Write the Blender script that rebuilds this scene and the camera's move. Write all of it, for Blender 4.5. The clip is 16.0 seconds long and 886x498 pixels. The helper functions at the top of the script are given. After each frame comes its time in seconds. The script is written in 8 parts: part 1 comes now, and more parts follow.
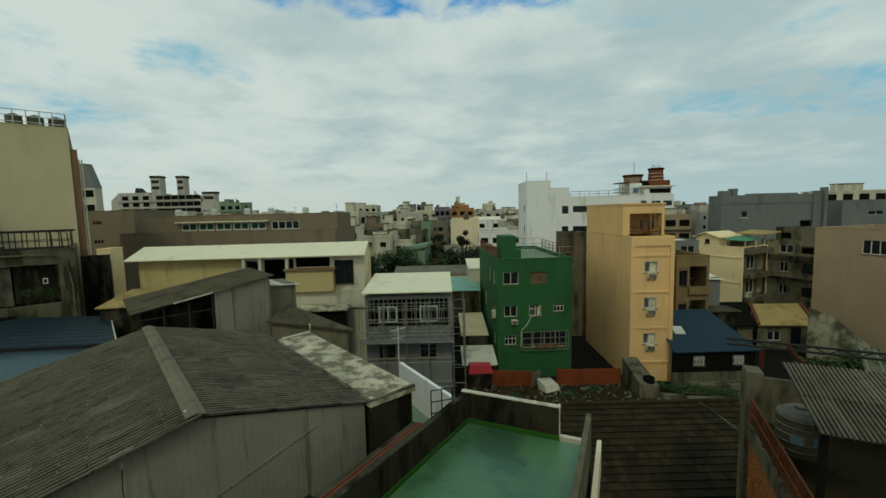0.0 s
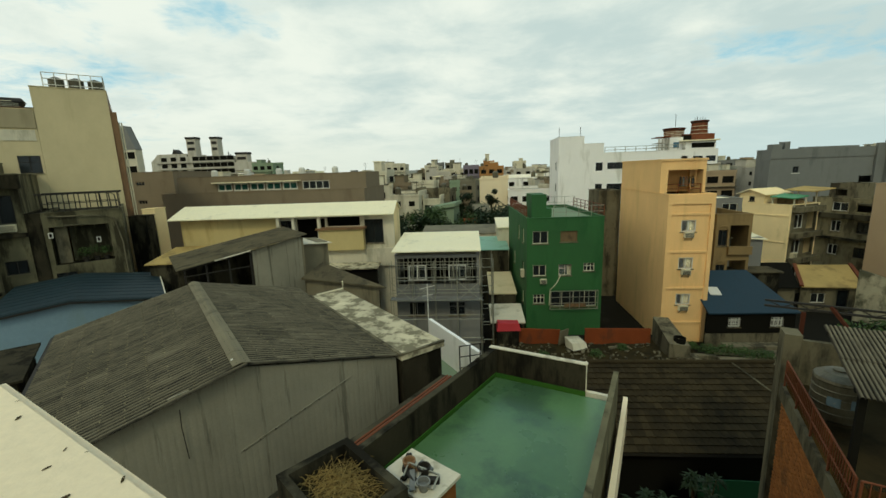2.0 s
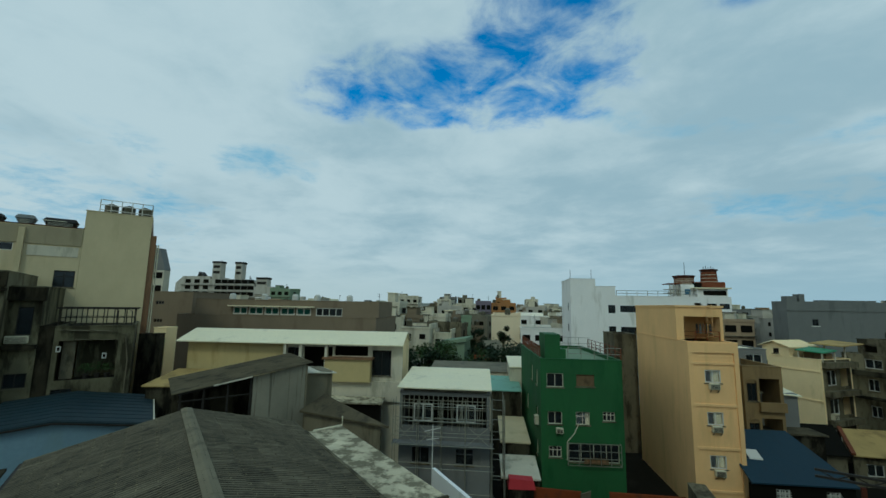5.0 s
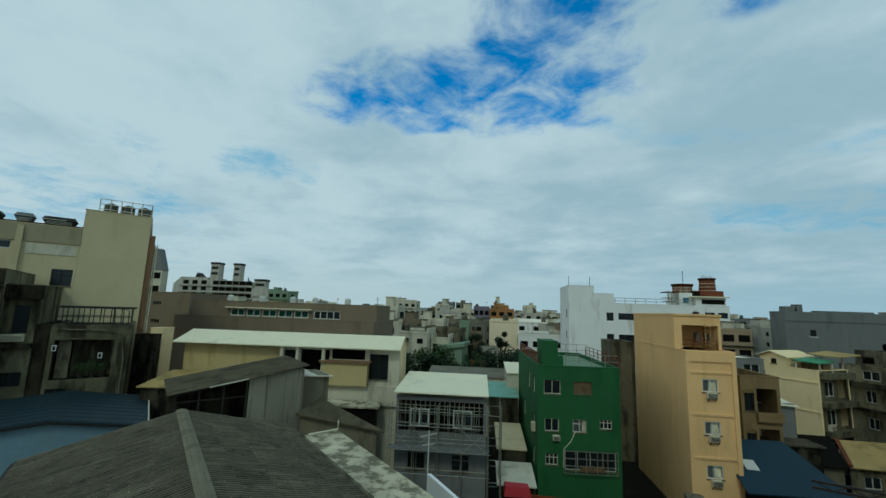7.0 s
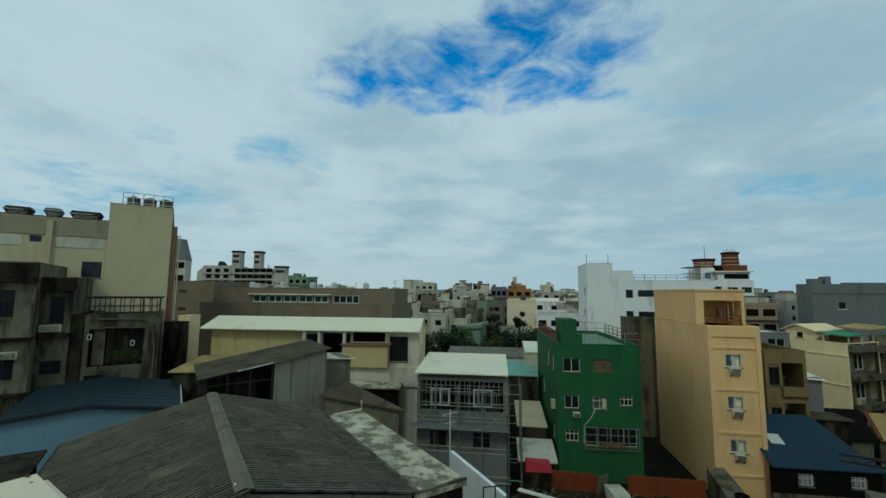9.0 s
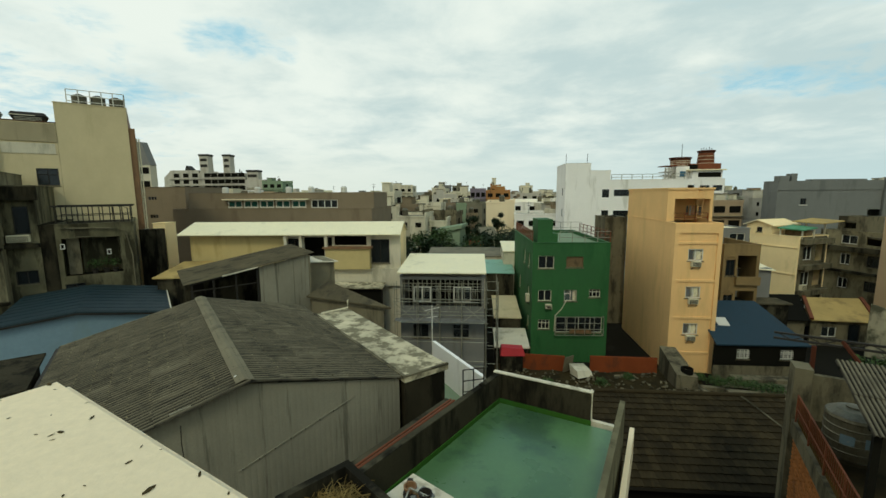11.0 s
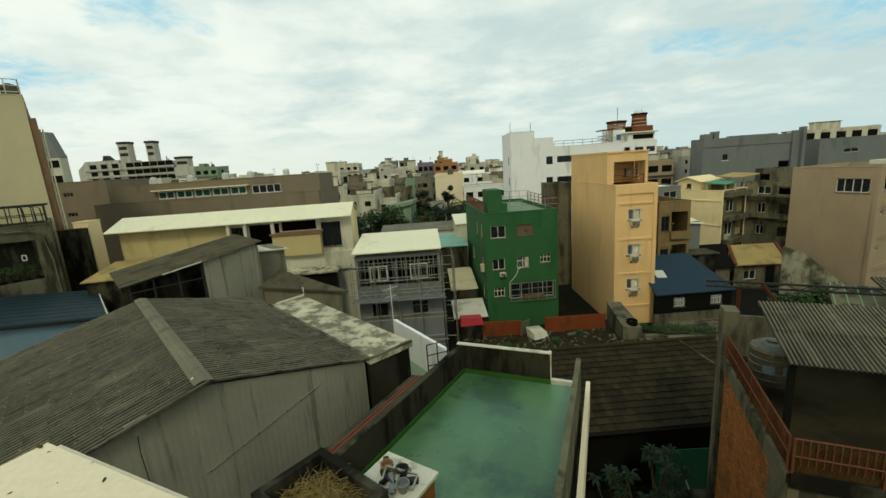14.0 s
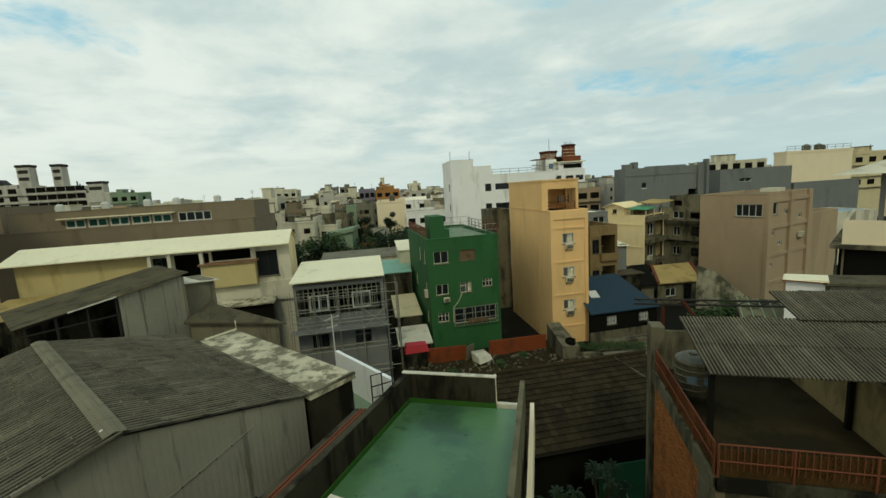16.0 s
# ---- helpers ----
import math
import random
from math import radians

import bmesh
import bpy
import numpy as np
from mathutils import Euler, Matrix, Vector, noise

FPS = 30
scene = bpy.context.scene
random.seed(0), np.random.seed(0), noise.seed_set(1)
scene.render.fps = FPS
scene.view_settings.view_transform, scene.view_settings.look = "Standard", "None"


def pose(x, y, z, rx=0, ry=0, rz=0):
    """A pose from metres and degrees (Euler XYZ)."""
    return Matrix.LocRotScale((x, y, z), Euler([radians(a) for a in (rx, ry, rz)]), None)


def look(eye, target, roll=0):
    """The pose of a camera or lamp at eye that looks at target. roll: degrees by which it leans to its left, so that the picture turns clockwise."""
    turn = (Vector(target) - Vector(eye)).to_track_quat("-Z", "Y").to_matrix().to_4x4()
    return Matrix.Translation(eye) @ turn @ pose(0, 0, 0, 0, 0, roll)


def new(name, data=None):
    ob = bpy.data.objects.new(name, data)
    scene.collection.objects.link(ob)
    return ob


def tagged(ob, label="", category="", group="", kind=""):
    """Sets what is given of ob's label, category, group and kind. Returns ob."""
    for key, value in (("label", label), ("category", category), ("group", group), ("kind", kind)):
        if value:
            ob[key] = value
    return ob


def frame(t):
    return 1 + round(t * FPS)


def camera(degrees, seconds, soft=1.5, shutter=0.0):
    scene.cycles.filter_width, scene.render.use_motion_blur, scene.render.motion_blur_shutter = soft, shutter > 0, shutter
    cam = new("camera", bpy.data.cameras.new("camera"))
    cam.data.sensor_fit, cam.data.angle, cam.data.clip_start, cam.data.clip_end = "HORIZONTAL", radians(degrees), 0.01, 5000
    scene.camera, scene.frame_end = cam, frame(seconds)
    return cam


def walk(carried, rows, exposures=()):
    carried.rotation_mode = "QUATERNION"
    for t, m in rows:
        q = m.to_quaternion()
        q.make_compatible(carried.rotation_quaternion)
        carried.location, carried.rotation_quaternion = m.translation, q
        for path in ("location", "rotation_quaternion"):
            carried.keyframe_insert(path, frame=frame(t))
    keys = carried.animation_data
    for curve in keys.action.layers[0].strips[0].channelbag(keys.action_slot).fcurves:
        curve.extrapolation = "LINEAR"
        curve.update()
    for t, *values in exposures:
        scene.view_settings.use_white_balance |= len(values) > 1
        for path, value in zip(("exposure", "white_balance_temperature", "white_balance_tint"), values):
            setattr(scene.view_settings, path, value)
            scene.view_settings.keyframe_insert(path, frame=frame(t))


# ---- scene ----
cam = camera(94.8, 16.0)
PATH = [
    (0.0, pose(0.033, 0.067, 16.000, 84.78, 1.33, -0.19)),
    (0.5, pose(0.033, 0.067, 16.000, 80.56, 1.86, 1.64)),
    (1.0, pose(0.036, 0.072, 16.000, 79.36, 1.61, 3.32)),
    (1.5, pose(0.029, 0.059, 16.000, 83.07, 0.28, 1.58)),
    (2.0, pose(0.023, 0.046, 16.000, 79.15, 1.87, 3.78)),
    (2.5, pose(0.021, 0.042, 16.000, 81.43, 1.01, 4.66)),
    (3.0, pose(0.017, 0.035, 16.000, 82.62, 0.00, 4.38)),
    (3.5, pose(-0.003, -0.007, 15.993, 87.76, 1.79, 8.63)),
    (4.0, pose(0.000, 0.000, 16.000, 95.62, -0.42, 4.92)),
    (6.5, pose(-0.007, -0.010, 15.998, 98.38, -2.14, 6.53)),
    (7.0, pose(-0.007, -0.010, 15.998, 98.50, -1.96, 5.22)),
    (7.5, pose(-0.007, -0.010, 15.998, 99.83, -1.63, 5.76)),
    (8.0, pose(-0.007, -0.010, 15.998, 99.90, -1.57, 6.67)),
    (8.5, pose(-0.007, -0.010, 15.998, 100.67, -0.74, 7.10)),
    (9.0, pose(-0.012, -0.016, 15.997, 95.91, -0.52, 7.63)),
    (11.5, pose(-0.054, -0.038, 16.043, 81.83, 0.46, 4.33)),
    (12.0, pose(-0.166, -0.096, 16.099, 83.24, 2.26, 5.90)),
    (12.5, pose(-0.182, -0.090, 16.125, 80.02, 5.34, 3.53)),
    (12.6, pose(-0.173, -0.085, 16.123, 80.56, 5.12, 2.16)),
    (12.7, pose(-0.163, -0.079, 16.121, 81.22, 5.19, 0.62)),
    (12.8, pose(-0.154, -0.074, 16.120, 81.62, 2.10, -3.23)),
    (12.9, pose(-0.144, -0.068, 16.118, 81.20, 1.88, -5.71)),
    (13.0, pose(-0.135, -0.063, 16.116, 80.39, 3.01, -0.31)),
    (13.5, pose(-0.122, -0.042, 16.130, 80.97, 3.85, -1.17)),
    (14.0, pose(-0.121, -0.046, 16.125, 78.45, 3.75, -2.56)),
    (14.5, pose(-0.108, -0.034, 16.125, 81.12, 4.37, -1.69)),
    (15.0, pose(-0.114, -0.032, 16.135, 80.79, 4.47, -3.19)),
    (15.5, pose(-0.114, -0.032, 16.135, 80.90, 2.90, -7.05)),
    (16.0, pose(-0.114, -0.032, 16.135, 81.57, 3.56, -10.64)),
]
EXPOSE = [(0.0, -0.45, 6250, -7), (0.6, -0.1, 6800, -3), (1.0, 0.0, 6850, -3), (1.5, -0.2, 6400, -5), (2.0, 0.0, 6750, -4), (2.7, 0.0, 6750, -4), (3.6, -0.22, 6150, -7), (4.0, -0.69, 5350, -10), (4.3, -0.66, 5250, -10), (8.5, -0.6, 5250, -10), (9.2, -0.62, 5300, -10),
          (11.3, 0.02, 6600, -3), (12.1, -0.03, 6550, -4), (12.5, 0.06, 6650, -3), (12.8, -0.12, 6500, -4), (13.0, -0.08, 6550, -3), (13.5, -0.08, 6600, -3), (14.0, 0.06, 6650, -3), (14.6, -0.1, 6550, -4), (16.0, -0.1, 6550, -4)]
walk(cam, PATH, EXPOSE)

# ---- sky and sun ----
SUN_EL, SUN_AZ = radians(46), radians(188)   # height, and compass turn from straight ahead
world = bpy.data.worlds.new("world")
scene.world = world
world.use_nodes = True
wn, wl = world.node_tree.nodes, world.node_tree.links
wn.clear()


def wnode(kind, **kw):
    n = wn.new(kind)
    for k, v in kw.items():
        n.inputs[k].default_value = v
    return n


def wmath(op, a, b=None, c=None):
    n = wn.new("ShaderNodeMath")
    n.operation = op
    for i, v in enumerate((a, b, c)):
        if v is None:
            continue
        if isinstance(v, (int, float)):
            n.inputs[i].default_value = v
        else:
            wl.new(v, n.inputs[i])
    return n.outputs[0]


def wramp(value, a, b):
    n = wn.new("ShaderNodeMapRange")
    n.interpolation_type = "SMOOTHSTEP"
    wl.new(value, n.inputs["Value"])
    n.inputs["From Min"].default_value, n.inputs["From Max"].default_value = a, b
    return n.outputs["Result"]


sky = wn.new("ShaderNodeTexSky")
sky.sky_type, sky.sun_disc = "NISHITA", False
sky.sun_elevation, sky.sun_rotation = SUN_EL, SUN_AZ
sky.air_density, sky.dust_density, sky.ozone_density = 1.0, 0.6, 2.5
coord = wn.new("ShaderNodeTexCoord")
split = wn.new("ShaderNodeSeparateXYZ")
wl.new(coord.outputs["Generated"], split.inputs[0])
sx, sy, sz = split.outputs
up = wmath("MAXIMUM", sz, 0.0)
deep = wmath("ADD", up, 0.16)
flat = wn.new("ShaderNodeCombineXYZ")
wl.new(wmath("DIVIDE", sx, deep), flat.inputs[0])
wl.new(wmath("DIVIDE", sy, deep), flat.inputs[1])


def wnoise(scale, detail, rough, shift):
    m = wn.new("ShaderNodeMapping")
    m.inputs["Location"].default_value = shift
    wl.new(flat.outputs[0], m.inputs[0])
    n = wnode("ShaderNodeTexNoise", Scale=scale, Detail=detail, Roughness=rough)
    n.inputs["Distortion"].default_value = 0.35
    wl.new(m.outputs[0], n.inputs["Vector"])
    return n.outputs["Fac"]


def gap(az, el, wide, high, lean=0.0):
    """1 inside a rent in the cloud round a bearing (degrees left of ahead) and height, falling to 0."""
    a = wmath("SUBTRACT", wmath("ARCTAN2", wmath("MULTIPLY", sx, -1.0), sy), radians(az))
    e = wmath("SUBTRACT", wmath("ARCSINE", sz), radians(el))
    e = wmath("SUBTRACT", e, wmath("MULTIPLY", a, lean))
    d = wmath("ADD", wmath("POWER", wmath("ABSOLUTE", wmath("DIVIDE", a, radians(wide))), 2.0),
              wmath("POWER", wmath("ABSOLUTE", wmath("DIVIDE", e, radians(high))), 2.0))
    return wmath("SUBTRACT", 1.0, wramp(d, 0.0, 1.0))


fine = wnoise(5.5, 9.0, 0.6, (3.1, 1.7, 0))
mid = wnoise(2.1, 7.0, 0.6, (8.3, 2.9, 0))
big = wnoise(1.0, 5.0, 0.5, (1.3, 7.7, 0))
soft = wnoise(1.6, 3.0, 0.45, (5.2, 0.4, 0))
height = wmath("ARCSINE", sz)
ragged = wmath("ADD", height, wmath("MULTIPLY", wmath("SUBTRACT", mid, 0.5), 0.05))
rent = wmath("MAXIMUM", wmath("MAXIMUM", gap(4, 27.5, 27, 9), gap(-11, 36, 17, 14)), wmath("MULTIPLY", gap(-36, 36, 12, 5), 0.35))
rent = wmath("MULTIPLY", rent, wramp(ragged, radians(23.0), radians(26.0)))   # the cloud bank's flat lower edge
rent = wmath("MAXIMUM", rent, wmath("MULTIPLY", wramp(up, 0.66, 0.86), 0.8))   # broken cloud overhead, opened above the view to dim the light from there
torn = wmath("ADD", wmath("MULTIPLY", wmath("SUBTRACT", fine, 0.5), 1.9), wmath("MULTIPLY", wmath("SUBTRACT", mid, 0.5), 1.7))
torn = wmath("MULTIPLY", torn, wramp(rent, 0.0, 0.3))
open_sky = wramp(wmath("ADD", wmath("MULTIPLY", wmath("POWER", rent, 0.7), 0.62), torn), 0.05, 0.95)
lit = wmath("ADD", wmath("MULTIPLY", big, 0.34), wmath("ADD", wmath("MULTIPLY", soft, 0.24), wmath("ADD", wmath("MULTIPLY", mid, 0.33), wmath("MULTIPLY", fine, 0.09))))
lit = wmath("SUBTRACT", lit, wmath("MULTIPLY", sx, 0.09))   # thicker, greyer cloud to the right
shade = wramp(lit, 0.385, 0.60)
veil = wmath("MAXIMUM", wmath("MULTIPLY", gap(30, 17.5, 9, 4.5), 0.52), wmath("MULTIPLY", gap(-46, 10.5, 30, 3.6, 0.08), 0.62))
veil = wmath("MAXIMUM", veil, wmath("MULTIPLY", gap(47, 10, 18, 12), 0.40))
veil = wmath("MAXIMUM", veil, wmath("MULTIPLY", gap(-30, 21, 26, 3.0, 0.25), 0.42))
tear = wmath("ADD", wmath("MULTIPLY", wmath("SUBTRACT", mid, 0.5), 2.0), wmath("MULTIPLY", wmath("SUBTRACT", fine, 0.5), 1.4))
veil = wramp(wmath("ADD", veil, wmath("MULTIPLY", tear, wramp(veil, 0.0, 0.3))), 0.22, 1.1)


def wmix(f, a, b):
    n = wn.new("ShaderNodeMix")
    n.data_type = "RGBA"
    wl.new(f, n.inputs["Factor"])
    for v, k in ((a, "A"), (b, "B")):
        if isinstance(v, tuple):
            n.inputs[k].default_value = (*v, 1)
        else:
            wl.new(v, n.inputs[k])
    return n.outputs["Result"]


cloud = wmix(shade, (0.58, 0.67, 0.71), (0.895, 0.905, 0.89))
cloud = wmix(veil, cloud, (0.34, 0.60, 0.78))   # thin places let the blue through
far_air = wmix(wramp(sx, -0.45, 0.75), (0.80, 0.82, 0.79), (0.58, 0.69, 0.74))
hazy = wmix(wramp(up, 0.0, 0.15), far_air, cloud)
blue = wnode("ShaderNodeBackground", Strength=0.13)
tint = wn.new("ShaderNodeMix")
tint.data_type, tint.blend_type = "RGBA", "MULTIPLY"
tint.inputs["Factor"].default_value = 1.0
tint.inputs["B"].default_value = (0.20, 1.15, 1.6, 1)
wl.new(sky.outputs[0], tint.inputs["A"])
wl.new(tint.outputs["Result"], blue.inputs["Color"])
white = wnode("ShaderNodeBackground", Strength=1.0)
wl.new(hazy, white.inputs["Color"])
both = wn.new("ShaderNodeMixShader")
wl.new(open_sky, both.inputs[0])
wl.new(white.outputs[0], both.inputs[1])
wl.new(blue.outputs[0], both.inputs[2])
out = wn.new("ShaderNodeOutputWorld")
wl.new(both.outputs[0], out.inputs[0])

sun = new("sun", bpy.data.lights.new("sun", "SUN"))
sun.data.energy, sun.data.angle, sun.data.color = 0.85, radians(9), (1.0, 0.90, 0.70)
sun_dir = Vector((math.sin(SUN_AZ) * math.cos(SUN_EL), math.cos(SUN_AZ) * math.cos(SUN_EL), math.sin(SUN_EL)))
sun.matrix_world = look(sun_dir * 200, (0, 0, 0))

# ---- materials ----
def material(name, color, rough=0.8, grain=30.0, vary=0.25, stain=0.0, stain_color=(0.03, 0.03, 0.028), streak=1.0,
             stain_scale=0.8, bump=0.15, metal=0.0, island=0.0, spec=0.3, groove_shade=None):
    """A weathered surface: large and fine variation of its colour, stains drawn out downwards by streak, and a fine relief."""
    m = bpy.data.materials.new(name)
    m.use_nodes = True
    nt = m.node_tree
    n, l = nt.nodes, nt.links
    b = n["Principled BSDF"]
    b.inputs["Roughness"].default_value, b.inputs["Metallic"].default_value = rough, metal
    if rough >= 0.8:   # dusty, matt surfaces have hardly any gloss
        spec = min(spec, 0.06)
    b.inputs["Specular IOR Level"].default_value = spec
    tc = n.new("ShaderNodeNewGeometry")
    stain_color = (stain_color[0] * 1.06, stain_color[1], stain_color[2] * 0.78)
    color = (color[0] * 1.08, color[1], color[2] * 0.74)   # warm tint put into every colour to offset the blue sky light

    def tex(scale, detail, stretch=1.0, shift=0.0):
        mp = n.new("ShaderNodeMapping")
        mp.inputs["Scale"].default_value = (1, 1, 1 / stretch)
        mp.inputs["Location"].default_value = (shift, shift * 0.7, shift * 0.3)
        l.new(tc.outputs["Position"], mp.inputs[0])
        t = n.new("ShaderNodeTexNoise")
        t.inputs["Scale"].default_value, t.inputs["Detail"].default_value, t.inputs["Roughness"].default_value = scale, detail, 0.65
        l.new(mp.outputs[0], t.inputs["Vector"])
        return t.outputs["Fac"]

    def ramp(v, a, b_, lo=0.0, hi=1.0):
        r = n.new("ShaderNodeMapRange")
        l.new(v, r.inputs["Value"])
        for k, x in (("From Min", a), ("From Max", b_), ("To Min", lo), ("To Max", hi)):
            r.inputs[k].default_value = x
        return r.outputs["Result"]

    def mix(f, a, b_, blend="MIX"):
        x = n.new("ShaderNodeMix")
        x.data_type, x.blend_type = "RGBA", blend
        for v, k in ((f, "Factor"), (a, "A"), (b_, "B")):
            if isinstance(v, (tuple, float)):
                x.inputs[k].default_value = v if isinstance(v, float) else (*v, 1)
            else:
                l.new(v, x.inputs[k])
        return x.outputs["Result"]

    fine = tex(grain, 4.0)
    wide = tex(0.45, 5.0, 1.6, 4.2)
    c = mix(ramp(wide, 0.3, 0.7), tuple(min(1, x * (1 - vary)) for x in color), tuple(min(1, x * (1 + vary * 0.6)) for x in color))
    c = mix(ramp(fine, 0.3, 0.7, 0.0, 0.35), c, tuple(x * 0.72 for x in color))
    if island:
        oi = n.new("ShaderNodeObjectInfo")
        ge = n.new("ShaderNodeNewGeometry")
        rnd = n.new("ShaderNodeMath")
        rnd.operation = "FRACT"
        s = n.new("ShaderNodeMath")
        l.new(oi.outputs["Random"], s.inputs[0])
        l.new(ge.outputs["Random Per Island"], s.inputs[1])
        l.new(s.outputs[0], rnd.inputs[0])
        c = mix(ramp(rnd.outputs[0], 0, 1, 0.0, island), c, tuple(x * 0.35 for x in color))
    if stain:
        st = tex(stain_scale, 8.0, streak, 9.1)
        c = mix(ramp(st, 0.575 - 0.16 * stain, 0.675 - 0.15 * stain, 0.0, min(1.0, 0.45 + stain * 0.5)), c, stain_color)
    if groove_shade:   # groove shade put into the colour, and weather streaks: pitch across, strength, colour of both
        gap_w, strong, dirt = groove_shade
        oc = n.new("ShaderNodeTexCoord")
        sp = n.new("ShaderNodeSeparateXYZ")
        l.new(oc.outputs["Object"], sp.inputs[0])
        wob = n.new("ShaderNodeMath")
        wob.operation = "MULTIPLY"
        l.new(sp.outputs[0], wob.inputs[0])
        wob.inputs[1].default_value = math.pi / gap_w
        si = n.new("ShaderNodeMath")
        si.operation = "SINE"
        l.new(wob.outputs[0], si.inputs[0])
        ab = n.new("ShaderNodeMath")
        ab.operation = "ABSOLUTE"
        l.new(si.outputs[0], ab.inputs[0])
        band = ramp(ab.outputs[0], 0.95, 0.40, 0.0, strong)
        patch = ramp(tex(1.7, 5.0, 1.0, 2.6), 0.35, 0.6, 0.6, 1.0)
        pr_ = n.new("ShaderNodeMath")
        pr_.operation = "MULTIPLY"
        l.new(band, pr_.inputs[0])
        l.new(patch, pr_.inputs[1])
        # trough shade mixed into the sheet, in the same colour as the dirt
        c = mix(pr_.outputs[0], c, dirt)
        ms = n.new("ShaderNodeMapping")
        ms.inputs["Scale"].default_value = (0.55 / gap_w, 0.32, 1)
        shift_ = n.new("ShaderNodeObjectInfo")
        l.new(oc.outputs["Object"], ms.inputs[0])
        ts = n.new("ShaderNodeTexNoise")
        ts.noise_dimensions = "4D"
        ts.inputs["Scale"].default_value, ts.inputs["Detail"].default_value, ts.inputs["Roughness"].default_value = 1.0, 4.0, 0.7
        l.new(ms.outputs[0], ts.inputs["Vector"])
        wm = n.new("ShaderNodeMath")
        wm.operation = "MULTIPLY"
        l.new(shift_.outputs["Random"], wm.inputs[0])
        wm.inputs[1].default_value = 40.0
        l.new(wm.outputs[0], ts.inputs["W"])
        c = mix(ramp(ts.outputs["Fac"], 0.52, 0.70, 0.0, 0.5), c, dirt)
        c = mix(ramp(ts.outputs["Fac"], 0.46, 0.28, 0.0, 0.5), c, tuple(min(1, x * 1.5) for x in color))
    l.new(c, b.inputs["Base Color"])
    l.new(ramp(wide, 0.25, 0.75, max(0.02, rough - 0.1), min(1, rough + 0.1)), b.inputs["Roughness"])
    if bump:
        bp = n.new("ShaderNodeBump")
        bp.inputs["Strength"].default_value, bp.inputs["Distance"].default_value = bump, 0.02
        l.new(fine, bp.inputs["Height"])
        l.new(bp.outputs[0], b.inputs["Normal"])
    return m


def glass_material(name, color, rough, clear=0.5):
    m = bpy.data.materials.new(name)
    m.use_nodes = True
    b = m.node_tree.nodes["Principled BSDF"]
    b.inputs["Base Color"].default_value, b.inputs["Roughness"].default_value = (*color, 1), rough
    b.inputs["Transmission Weight"].default_value, b.inputs["IOR"].default_value = clear, 1.4
    return m


